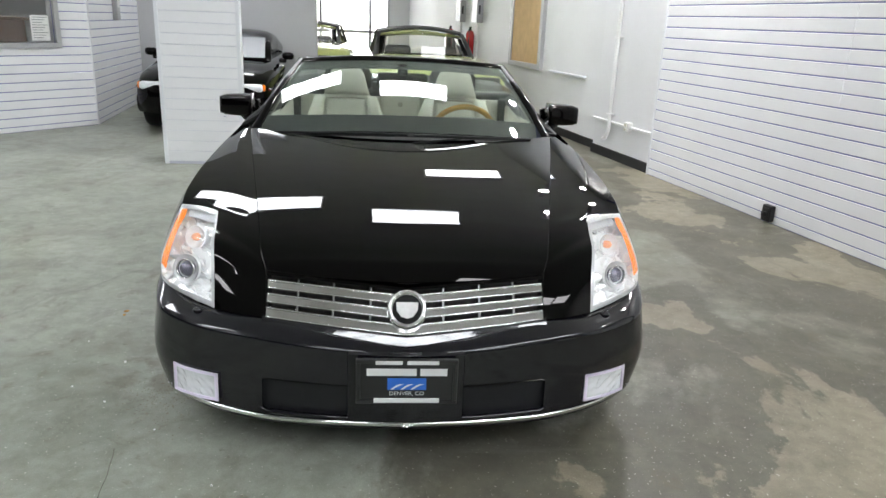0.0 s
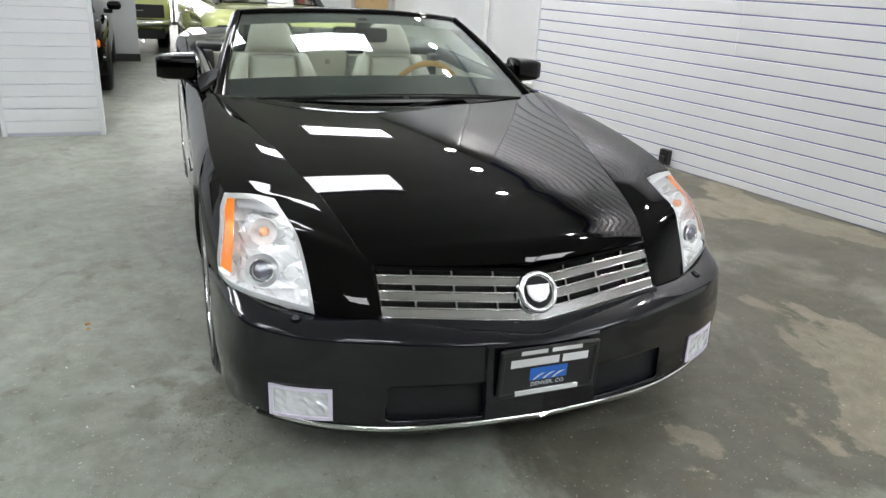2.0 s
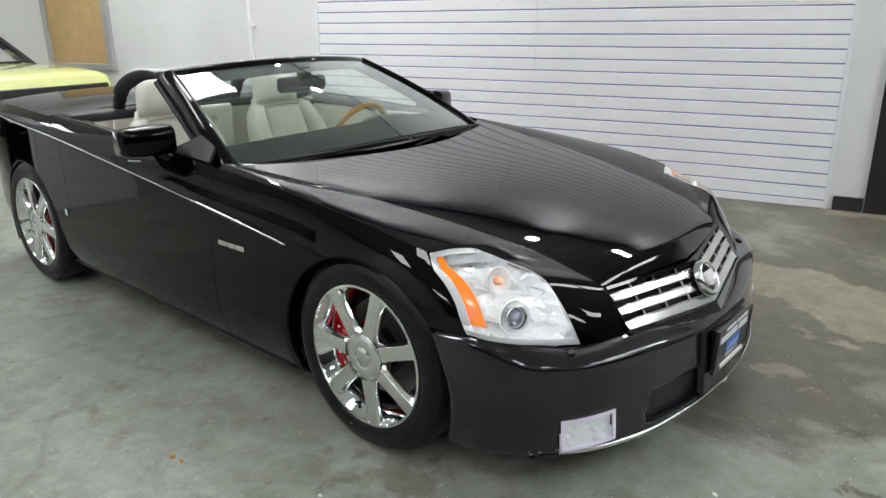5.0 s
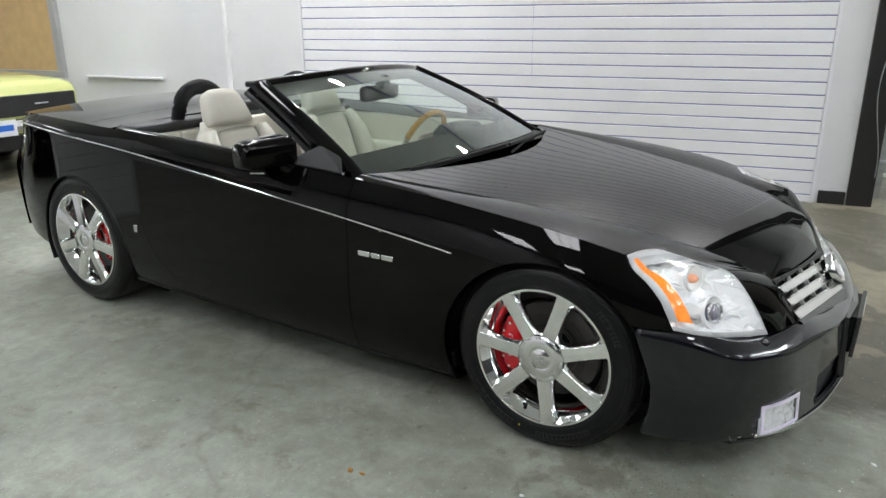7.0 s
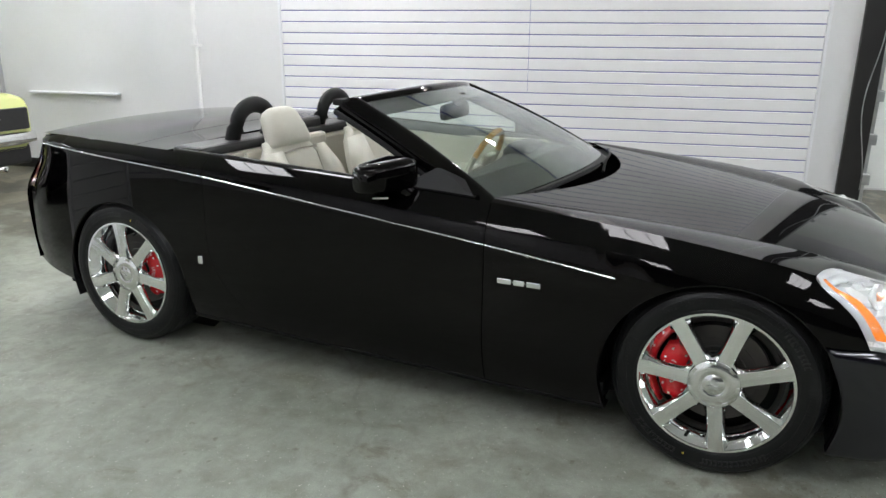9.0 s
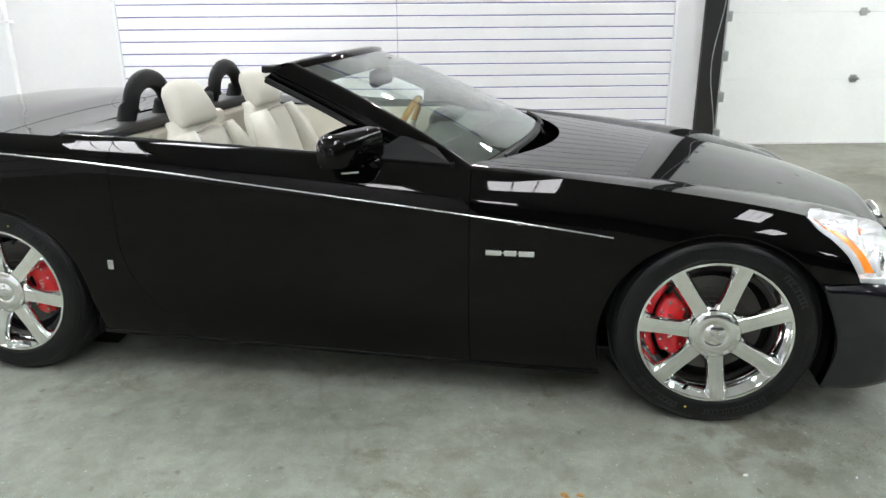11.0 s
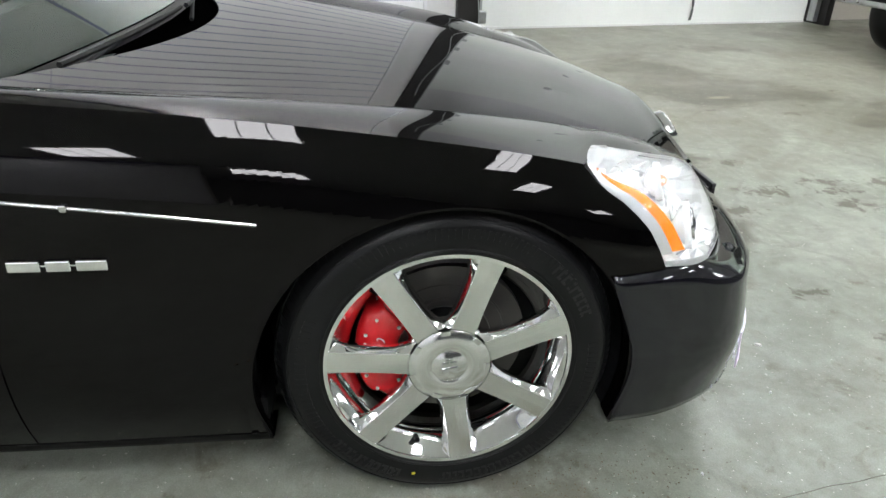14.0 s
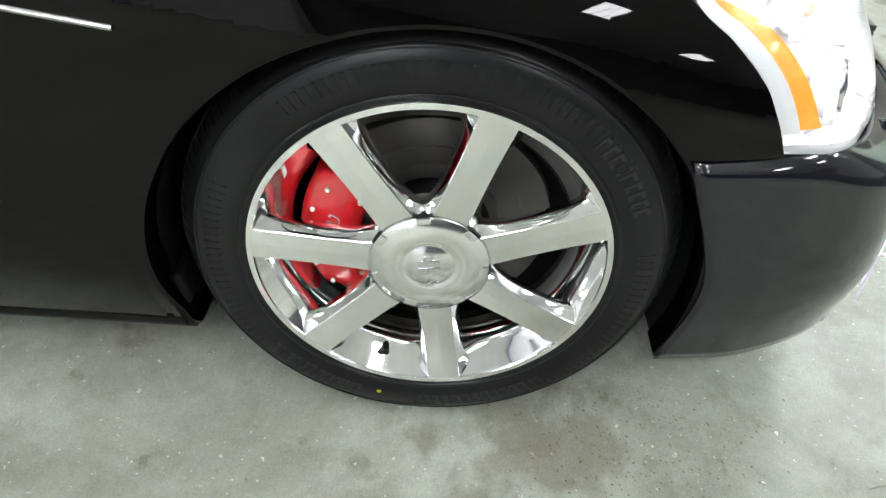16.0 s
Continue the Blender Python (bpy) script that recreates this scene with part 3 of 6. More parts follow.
part("post", boxed(9.80, 9.88, 1.10, 1.45, 0, 2.9, 0.004), BLACK_STEEL, jamb2)
part("track", boxed(9.73, 9.79, 1.20, 1.30, 0.03, 2.7, 0.004), GALVANISED, jamb2, "galvanised roller track")
for z in (0.3, 0.8, 1.3):
    part("bracket", boxed(9.71, 9.82, 1.12, 1.20, z, z + 0.08, 0.006), GALVANISED, jamb2, "galvanised bracket")


# pipe, conduit and boxes on the wall
pipe = thing("wall_pipe", "white painted conduit running down the wall", "pipe", WALL)
part("pipe_run", tube([(-0.93, -0.03, z) for z in steps(0.36, CEIL, 8)] [::-1] + [(-0.945, -0.03, 0.3), (-0.985, -0.03, 0.235), (-1.04, -0.03, 0.215)], 0.022, 12), PIPE_WHITE, pipe)
for z in (0.5, 1.35, 2.2):
    part("pipe_strap", boxed(-0.97, -0.89, -0.056, 0.02, z, z + 0.02, 0.003), PIPE_WHITE, pipe)
rail = thing("conduit", "white surface conduit with a socket box", "conduit", WALL)
part("conduit_run", boxed(-1.375, -0.05, -0.018, 0.02, 0.405, 0.43, 0.004), PIPE_WHITE, rail)
part("socket_box", boxed(-0.57, -0.47, -0.045, 0.02, 0.37, 0.47, 0.006), WHITE_PLASTIC, rail)
for z in (0.395, 0.44):
    part("socket", boxed(-0.535, -0.505, -0.049, -0.044, z - 0.012, z + 0.012, 0.002), BEIGE_PLASTIC, rail, "beige socket face")
outlet = thing("outlet_box", "black floor-level outlet box on the slat wall", "outlet", WALL)
part("box", boxed(1.86, 1.96, -0.06, -0.012, 0.02, 0.15, 0.006), BLACK_RUBBER, outlet)
part("cover", boxed(1.875, 1.945, -0.066, -0.059, 0.04, 0.13, 0.003), BLACK_STEEL, outlet)
part("plug", boxed(1.89, 1.93, -0.09, -0.065, 0.06, 0.10, 0.006), BLACK_RUBBER, outlet)

# cork board and the white ledge on the far run
cork = thing("cork_board", "framed tan cork board on the wall", "notice board", WALL)
part("cork", boxed(-4.70, -3.55, 0.10, 0.115, 0.90, 2.1), CORK, cork, "tan cork surface")
for x0, x1, z0, z1 in ((-4.80, -3.45, 0.82, 0.90), (-4.80, -3.45, 2.1, 2.18), (-4.80, -4.70, 0.90, 2.1), (-3.55, -3.45, 0.90, 2.1)):
    part("frame_bar", boxed(x0, x1, 0.08, 0.14, z0, z1, 0.006), FRAME_GREY, cork, "grey metal frame bar")
ledge = thing("ledge", "narrow white ledge on the wall", "ledge", WALL)
part("ledge_board", boxed(-3.10, -1.975, 0.085, 0.14, 0.83, 0.855, 0.006), TRIM_WHITE, ledge)

# wall boxes and fire extinguishers at the far end
for k, s in enumerate((-6.6, -7.7)):
    bx = thing("switch_box", "grey electrical switch box with conduit on the wall", "switch box", WALL, "switch boxes")
    part("box", boxed(s - 0.16, s + 0.16, 0.02, 0.14, 1.45, 1.85, 0.01), FRAME_GREY, bx)
    part("lever", boxed(s + 0.16, s + 0.19, 0.05, 0.08, 1.6, 1.75, 0.004), BLACK_STEEL, bx)
    part("conduit", tube([(s, 0.10, z) for z in steps(1.84, CEIL, 4)], 0.018, 8), PIPE_WHITE, bx)
    part("conduit", tube([(s, 0.10, z) for z in steps(0.3, 1.46, 4)], 0.018, 8), PIPE_WHITE, bx)
for s, z in ((-6.9, 0.85), (-8.3, 0.85)):
    ex = thing("fire_extinguisher", "red fire extinguisher hung on the wall", "extinguisher", WALL, "fire extinguishers")
    part("cylinder", lathe([(0.0, z), (0.07, z), (0.08, z + 0.02), (0.08, z + 0.38), (0.06, z + 0.44), (0.025, z + 0.46), (0.0, z + 0.46)], 20, "z", at=(s, 0.05, 0)), RED_PAINT, ex, smooth=True)
    part("valve", boxed(s - 0.02, s + 0.02, 0.03, 0.07, z + 0.45, z + 0.52, 0.004), BLACK_STEEL, ex)
    part("hose", tube([(s + 0.02, 0.03, z + 0.49), (s + 0.09, 0.0, z + 0.46), (s + 0.10, 0.0, z + 0.3), (s + 0.085, 0.0, z + 0.15)], 0.012, 8), BLACK_RUBBER, ex)


# the free-standing panel
def display_panel(cx, cy, w, d, turn, tall=2.5):
    root = thing("display_panel", "free-standing white slat panel standing on the concrete", "display panel", pose(cx, cy, 0, 0, 0, turn))
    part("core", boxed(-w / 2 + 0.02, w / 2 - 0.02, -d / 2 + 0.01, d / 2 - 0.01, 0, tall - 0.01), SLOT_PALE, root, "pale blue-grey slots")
    me = board_mesh(w - 0.03, 0.0975)
    for m in (pose(-w / 2 + 0.015, -d / 2, 0), pose(w / 2 - 0.015, d / 2, 0, 0, 0, 180)):
        for r in range(24):
            ob = new("board", me)
            ob.parent, ob.matrix_basis = root, m @ pose(0, 0, 0.03 + r * PITCH)
    for sx in (-1, 1):
        part("edge_trim", boxed(sx * w / 2 - 0.018, sx * w / 2 + 0.018, -d / 2 - 0.004, d / 2 + 0.004, 0, tall, 0.003), TRIM_WHITE, root, "white edge trim")
    part("top_trim", boxed(-w / 2 + 0.018, w / 2 - 0.018, -d / 2 - 0.003, d / 2 + 0.003, tall - 0.03, tall, 0.003), TRIM_WHITE, root, "white edge trim")
    return root


display_panel(-1.90, 4.29, 0.745, 0.10, 1.5)

# the slat-clad office: a slanted front with a window, and a side running back
FL = 6.5
FRONT = Matrix(((0.605, -0.796, 0, -3.85 - 0.605 * FL), (0.796, 0.605, 0, 6.66 - 0.796 * FL), (0, 0, 1, 0), (0, 0, 0, 1)))
SIDE = Matrix(((-0.12, -0.9928, 0, -3.85), (0.9928, -0.12, 0, 6.66), (0, 0, 1, 0), (0, 0, 0, 1)))
WX0, WX1, WZ0, WZ1 = FL - 2.2, FL - 0.44, 1.02, 2.25
for x0, x1, z0, z1 in ((0, WX0, 0, CEIL), (WX1, FL, 0, CEIL), (WX0, WX1, 0, WZ0), (WX0, WX1, WZ1, CEIL)):
    wall("wall_office", x0, x1, 0.02, 0.12, z0, z1, FRONT)
wall("wall_office_side", 0.12, 2.95, 0.02, 0.12, m=SIDE)
wall("wall_office_back", -1.5, FL, 2.6, 2.7, m=FRONT, material=BEIGE_PAINT, label="plain beige wall inside the office")
r0, r1 = int((WZ0 - 0.062) / PITCH) + 1, int((WZ1 - 0.062) / PITCH) + 1
slat_panel("slat_wall", [(0.0, FL, 0, r0), (0.0, WX0 - 0.02, r0, r1), (WX1 + 0.02, FL, r0, r1), (0.0, FL, r1, 37)], 37, FRONT, "white slat wall panelling on the slanted office front", hole=(WX0, WX1, WZ0, WZ1))
slat_panel("slat_wall", [(0.0, 2.95, 0, 37)], 37, SIDE, "white slat wall panelling on the office side")
ob = part("trim", boxed(-0.012, 0.022, -0.02, 0.02, 0, CEIL, 0.003), TRIM_WHITE)
ob.matrix_basis = SIDE
tagged(ob, "white corner trim of the office", "trim", kind="structure")
win = thing("window_1", "office window in a grey frame, dark inside", "window", FRONT, kind="structure")
for x0, x1, z0, z1 in ((WX0 - 0.06, WX1 + 0.06, WZ0 - 0.06, WZ0), (WX0 - 0.06, WX1 + 0.06, WZ1, WZ1 + 0.06), (WX0 - 0.06, WX0, WZ0, WZ1), (WX1, WX1 + 0.06, WZ0, WZ1)):
    part("window_frame", boxed(x0, x1, -0.045, 0.13, z0, z1, 0.006), FRAME_GREY, win)
pane = part("pane", boxed(WX0, WX1, 0.05, 0.056, WZ0, WZ1), GLASS, win, "clear glass pane")
pane.visible_shadow = False
notice = part("notice", boxed(FL - 0.69, FL - 0.47, 0.036, 0.046, 1.04, 1.33), PAPER)
notice.matrix_basis = FRONT
tagged(notice, "white paper notice stuck inside the office window", "notice")
for k in range(9):
    ob = part("text_bar", boxed(FL - 0.67, FL - 0.49 - 0.03 * (k % 3), 0.033, 0.0362, 1.305 - 0.029 * k, 1.312 - 0.029 * k), GREY_INK, notice)
cab = thing("cabinet", "brown wooden cabinet inside the office", "cabinet", FRONT)
part("body", boxed(3.0, 6.2, 0.9, 1.5, 0, 1.25, 0.01), BROWN_WOOD, cab)
part("top", boxed(2.95, 6.25, 0.86, 1.5, 1.25, 1.29, 0.008), BROWN_WOOD, cab)
switch = thing("wall_phone", "grey wall box on the office side", "wall box", SIDE)
part("box", boxed(1.25, 1.42, -0.08, -0.011, 1.28, 1.75, 0.01), FRAME_GREY, switch)
part("cover", boxed(1.27, 1.40, -0.09, -0.08, 1.45, 1.72, 0.006), WHITE_PLASTIC, switch)

# bright glazed front at the far end
glow = thing("window_2", "tall shop windows with daylight behind at the far end", "window", kind="structure")
BAYS = [-3.2, -1.95, -0.66, -0.18]
for x in BAYS:
    part("window_frame", boxed(x - 0.04, x + 0.04, 16.9, 17.0, 0, 3.2, 0.005), FRAME_GREY, glow)
for z in (0.05, 1.1, 3.2):
    part("window_frame", boxed(-3.2, -0.18, 16.9, 17.0, z - 0.04, z + 0.04, 0.005), FRAME_GREY, glow)
for x, x1 in zip(BAYS, BAYS[1:]):
    pane = part("pane", boxed(x + 0.04, x1 - 0.04, 16.94, 16.95, 0.09, 3.16), GLASS, glow)
    pane.visible_shadow = False
wall("wall_north_end", -12, -3.24, 16.9, 17.05)
wall("wall_north_end", -0.14, 6, 16.9, 17.05, material=GREY_PAINT, label="light grey painted end wall")
wall("wall_north_end", -3.24, -0.14, 16.9, 17.05, 3.24, CEIL)
sky = part("backdrop", boxed(-4, 3, 17.5, 17.55, 0, CEIL), DAYLIGHT)
tagged(sky, "bright overexposed daylight outside the windows", "backdrop", kind="structure")

# ceiling lights
def troffer(x, y, turn=0.0, w=1.22, d=0.61, z=LAMP_Z):
    lamp = thing("ceiling_light", "white fluorescent ceiling light with a bright diffuser", "ceiling light", pose(x, y, z, 0, 0, turn), "ceiling lights")
    bm = bmesh.new()
    for a in ((-w / 2 - 0.03, w / 2 + 0.03, -d / 2 - 0.03, -d / 2), (-w / 2 - 0.03, w / 2 + 0.03, d / 2, d / 2 + 0.03), (-w / 2 - 0.03, -w / 2, -d / 2, d / 2), (w / 2, w / 2 + 0.03, -d / 2, d / 2)):
        box(bm, *a, -0.07, 0.0, 0.0)
    part("frame", bm, TRIM_WHITE, lamp)
    for q in (-d / 6, d / 6):
        part("louvre", boxed(-w / 2, w / 2, q - 0.007, q + 0.007, -0.062, -0.056), TRIM_WHITE, lamp, "white dividing bar")
    part("diffuser", boxed(-w / 2, w / 2, -d / 2, d / 2, -0.055, -0.045), DIFFUSER, lamp, "glowing white diffuser")
    return lamp


for x, y in TROFFERS:
    troffer(x, y, 0)
for x, y in SPOTS:
    sp = thing("spot_light", "round white ceiling spot lamp, lit", "spot light", pose(x, y, LAMP_Z), group="spot lights")
    part("housing", lathe([(0.0, 0.0), (0.07, 0.0), (0.08, -0.10), (0.105, -0.20), (0.095, -0.20), (0.07, -0.11), (0.0, -0.10)], 24, "z"), TRIM_WHITE, sp, smooth=True)
    part("bulb", lathe([(0.0, -0.105), (0.06, -0.12), (0.085, -0.16), (0.07, -0.19), (0.0, -0.2)], 20, "z"), BULB, sp, "glowing bulb", smooth=True)


# ---- the black convertible ----
# Its front axle lies over the origin; y runs to its tail, x across. One side is shaped and mirrored.
HALF_W = [(-0.56, 0.825), (-0.50, 0.870), (-0.40, 0.900), (-0.26, 0.921), (-0.1, 0.934), (0.0, 0.937), (0.18, 0.933), (0.35, 0.926), (0.8, 0.925), (1.5, 0.922), (2.2, 0.918), (2.7, 0.912), (3.0, 0.894), (3.2, 0.868), (3.35, 0.830), (3.46, 0.785)]
BELT_X = [(-0.56, 0.77), (-0.26, 0.848), (0.0, 0.866), (0.4, 0.862), (0.85, 0.855), (1.5, 0.858), (2.13, 0.856), (2.7, 0.843), (3.09, 0.82), (3.28, 0.795), (3.40, 0.765), (3.46, 0.735)]
BELT_Z = [(-0.56, 0.66), (-0.26, 0.757), (0.0, 0.806), (0.4, 0.852), (0.85, 0.885), (1.5, 0.922), (2.13, 0.953), (2.7, 0.975), (3.17, 0.985), (3.46, 0.975)]
MOULD_Z = [(-0.56, 0.55), (0.0, 0.63), (0.349, 0.679), (0.808, 0.735), (1.5, 0.808), (2.18, 0.876), (2.7, 0.913), (3.24, 0.945), (3.46, 0.94)]
AXLE_Z, TYRE_R, ARCH_R, ARCH_Z, WHEELBASE = 0.3512, 0.3512, 0.392, 0.312, 2.685


def side_x(y, z):
    """Half-width of the flank at y and height z."""
    w, xb, zb, zm = along(HALF_W, y), along(BELT_X, y), along(BELT_Z, y), along(MOULD_Z, y)
    if z < 0.45:
        return w - 0.052 * ((0.45 - z) / 0.27) ** 2.4
    if z < zm:
        return w - 0.004 * (z - 0.45) / max(zm - 0.45, 0.01)
    u = (z - zm) / max(zb - zm, 0.01)
    return w - 0.004 - (w - xb - 0.004) * u ** 1.9


def flank(y, z, off=0.0, s=-1):
    return Vector((s * (side_x(y, z) + off), y, z))


def hl_edge(y):
    """Height of the lamp's outer edge on the flank."""
    return along([(-0.437, 0.550), (-0.423, 0.579), (-0.405, 0.610), (-0.387, 0.638), (-0.337, 0.685), (-0.307, 0.708), (-0.272, 0.733), (-0.26, 0.757)], y)


def arch_z(y, yc):
    d = abs(y - yc)
    return ARCH_Z + math.sqrt(max(ARCH_R ** 2 - d * d, 0.0)) if d <= ARCH_R else 0.0


def columns(a, b, n, *centres):
    """Stations along the flank, closer together round the arches."""
    ys = set(round(v, 5) for v in steps(a, b, n))
    for c in centres:
        for k in range(33):
            v = c + ARCH_R * math.cos(math.pi * k / 32)
            if a <= v <= b:
                ys.add(round(v, 5))
    return sorted(ys)


def sill_z(y):
    return along([(-0.5, 0.19), (0.39, 0.166), (1.2, 0.178), (2.3, 0.205), (3.1, 0.24), (3.5, 0.30)], y)


def door_end(z):
    """Where the door's rear edge lies at height z: upright, then sweeping forward to the sill."""
    return 2.15 - 0.30 * max(0.0, (0.62 - z) / 0.42) ** 2.2


def to_door_end(p, s):
    """Draws the flank's points beside the door's rear edge along with it."""
    if p.y > 2.9:
        return Vector((p.x, tail_y(p.y, p.z), p.z))
    w = ease((p.y - 1.55) / 0.60) if p.y < 2.15 else ease((2.292 - p.y) / 0.14)
    return flank(p.y + (door_end(p.z) - 2.15) * w, p.z, 0.0, s)


def tail_y(y, z):
    """Leans the tail forward above the rear bumper."""
    return y - 0.15 * ease((z - 0.60) / 0.36) * min(max((y - 2.9) / 0.56, 0.0), 1.0) ** 1.5


def ease(u):
    u = min(max(u, 0.0), 1.0)
    return u * u * u * (u * (6 * u - 15) + 10)


def flank_sheet(a, b, n, top=None, low=None, centres=(), s=-1, nz=26, swept=False):
    rows = []
    for y in columns(a, b, n, *centres):
        z1 = top(y) if top else along(BELT_Z, y)
        z0 = low(y) if low else sill_z(y)
        for c in centres:
            z0 = max(z0, arch_z(y, c))
        z0 = min(z0, z1)
        rows.append([flank(y, z0 + (z1 - z0) * k / nz, 0, s) for k in range(nz + 1)])
        if swept:
            rows[-1] = [to_door_end(p, s) for p in rows[-1]]
    return grid(rows)


car = thing("convertible_car", "glossy black two-seat convertible, top down, beige leather seats", "car")
MID = (0, 1.3, 0.4)


def both(name, make, material, label="", **kw):
    for s in (-1, 1):
        part(name, make(s), material, car, label, **kw)


# lower nose: plan lines from the wheel arch to the middle, low to high
BUMP_LOW = [(0.896, -0.366, 0.170), (0.882, -0.50, 0.178), (0.830, -0.632, 0.196), (0.712, -0.732, 0.188), (0.50, -0.825, 0.178), (0.25, -0.880, 0.182), (0.0, -0.900, 0.184)]
BUMP_MID = [(0.912, -0.391, 0.335), (0.902, -0.50, 0.335), (0.860, -0.635, 0.33), (0.752, -0.724, 0.325), (0.52, -0.812, 0.32), (0.26, -0.870, 0.318), (0.0, -0.890, 0.318)]
BUMP_CREASE = [(0.914, -0.325, 0.530), (0.886, -0.505, 0.518), (0.836, -0.636, 0.492), (0.730, -0.716, 0.476), (0.50, -0.805, 0.462), (0.25, -0.862, 0.447), (0.0, -0.890, 0.434)]
BUMP_IN = [(0.892, -0.315, 0.545), (0.854, -0.512, 0.546), (0.760, -0.605, 0.517), (0.646, -0.668, 0.502), (0.463, -0.741, 0.500), (0.23, -0.805, 0.473), (0.0, -0.852, 0.452)]


def bumper_side(s):
    rows = []
    for t in steps(0, 1, 56):
        a, b, c = spline(BUMP_LOW, t), spline(BUMP_MID, t), spline(BUMP_CREASE, t)
        col = [spline([a, b, c], v) for v in steps(0, 1, 22)]
        d = spline(BUMP_IN, t)
        for k in range(1, 8):
            u = k / 7
            col.append(c.lerp(d, u) + Vector((0, 0, 0.006 * math.sin(math.pi * u))))
        rows.append([Vector((s * p.x, p.y, p.z)) for p in col])
    return rows


rows = bumper_side(-1)
rows += bumper_side(1)[::-1][1:]
bumper = part("front_bumper", grid(rows), BUMPER_PAINT, car, "black front bumper with stone-chipped lower edge", smooth=True, solid=0.012, out=(0, 0, 0.3))


def bump_y(x, z):
    """Where the bumper's face lies at x and z."""
    best = min(steps(0.2, 1, 1500), key=lambda t: abs(spline(BUMP_MID, t).x - abs(x)))
    a, b, c = spline(BUMP_LOW, best), spline(BUMP_MID, best), spline(BUMP_CREASE, best)
    v = min(steps(0, 1, 400), key=lambda u: abs(spline([a, b, c], u).z - z))
    return spline([a, b, c], v).y


FOG_Y = numpy.polyfit((0.60, 0.70, 0.81), [bump_y(x, 0.265) for x in (0.60, 0.70, 0.81)], 2)
FOG_LEAN = (bump_y(0.70, 0.32) - bump_y(0.70, 0.21)) / 0.11


def fog_y(x, z):
    """The fog lamp's even face."""
    return float(numpy.polyval(FOG_Y, x)) + FOG_LEAN * (z - 0.265) + 0.10 * max(0.0, abs(x) - 0.75)


cut_intake = boxed(-0.47, 0.47, -1.0, -0.70, 0.212, 0.322, 0.012)
cut_fog = [boxed(-0.778, -0.628, -0.95, -0.60, 0.225, 0.312, 0.010), boxed(0.628, 0.778, -0.95, -0.60, 0.225, 0.312, 0.010)]
carve(bumper, cut_intake, *cut_fog)
part("intake_floor", grid([[(x, bump_y(x, 0.25) + 0.024, z) for z in (0.20, 0.26, 0.335)] for x in steps(-0.49, 0.49, 24)]), INTAKE, car, "dark recessed lower intake")
for s in (-1, 1):
    fog = part("fog_lamp", grid([[(s * x, fog_y(x, z) + 0.004, z) for z in steps(0.220, 0.317, 7)] for x in steps(0.622, 0.783, 11)], jitter=0.0035), FOG_GLASS, car, "clear faceted fog lamp", out=(0, 0, 0.3))
    bm = bmesh.new()
    for x0, x1, z0, z1 in ((0.620, 0.785, 0.308, 0.318), (0.620, 0.785, 0.219, 0.229), (0.620, 0.631, 0.229, 0.308), (0.775, 0.785, 0.229, 0.308)):
        grid([[(s * x, fog_y(x, z) - 0.004, z) for z in (z0, z1)] for x in steps(x0, x1, 10)], bm=bm)
    part("fog_rim", bm, FOG_RIM, fog, "pale violet-white rim", solid=0.004)
    part("washer_cap", lathe([(0.0, -0.004), (0.016, -0.003), (0.018, 0.004), (0.0, 0.012)], 16, "z", at=(s * 0.70, -0.675, 0.498)), BUMPER_PAINT, car, smooth=True)
# bright strip along the chin
part("chin_strip", grid([[(p.x * q, p.y - 0.006, p.z + dz) for dz in (0.004, 0.018)] for q, p in [(-1, spline(BUMP_LOW, t)) for t in steps(0.42, 1, 30)] + [(1, spline(BUMP_LOW, t)) for t in steps(1, 0.42, 30)]]), CHROME, car, "thin chrome strip along the chin", smooth=True, solid=0.004, out=(0, 0, 0.3))
part("chin_lip", grid([[(p.x * q, p.y + d, p.z + dz) for d, dz in ((-0.002, 0.002), (0.02, -0.02), (0.10, -0.022))] for q, p in [(-1, spline(BUMP_LOW, t)) for t in steps(0.36, 1, 30)] + [(1, spline(BUMP_LOW, t)) for t in steps(1, 0.36, 30)]]), DARK, car, "worn black chin lip")

# chipped paint at the lower corners
rng = random.Random(11)
for s in (-1, 1):
    for k in range(6):
        p, q = spline(BUMP_LOW, rng.uniform(0.32, 0.42)), rng.uniform(0.004, 0.016)
        w = rng.uniform(0.003, 0.006)
        part("paint_chip", boxed(s * p.x - w, s * p.x + w, p.y - 0.0012, p.y + 0.006, p.z + q, p.z + q + rng.uniform(0.003, 0.007), 0.001), GREY_CHIP, bumper, "pale paint chip")

# wings
SEAM = [(0.463, -0.741, 0.502), (0.470, -0.695, 0.570), (0.478, -0.645, 0.630), (0.503, -0.575, 0.666), (0.557, -0.314, 0.730), (0.637, 0.07, 0.792), (0.695, 0.355, 0.828), (0.757, 0.65, 0.860), (0.79, 0.83, 0.876)]
OUTER = [(0.646, -0.676, 0.504), (0.650, -0.644, 0.566), (0.656, -0.605, 0.628), (0.667, -0.548, 0.694), (0.682, -0.44, 0.722), (0.703, -0.315, 0.749), (0.848, -0.26, 0.757)]


SMOOTH_X = numpy.polyfit([p[1] for p in SEAM[3:]], [p[0] for p in SEAM[3:]], 3)
SMOOTH_Z = numpy.polyfit([p[1] for p in SEAM[3:]], [p[2] for p in SEAM[3:]], 3)


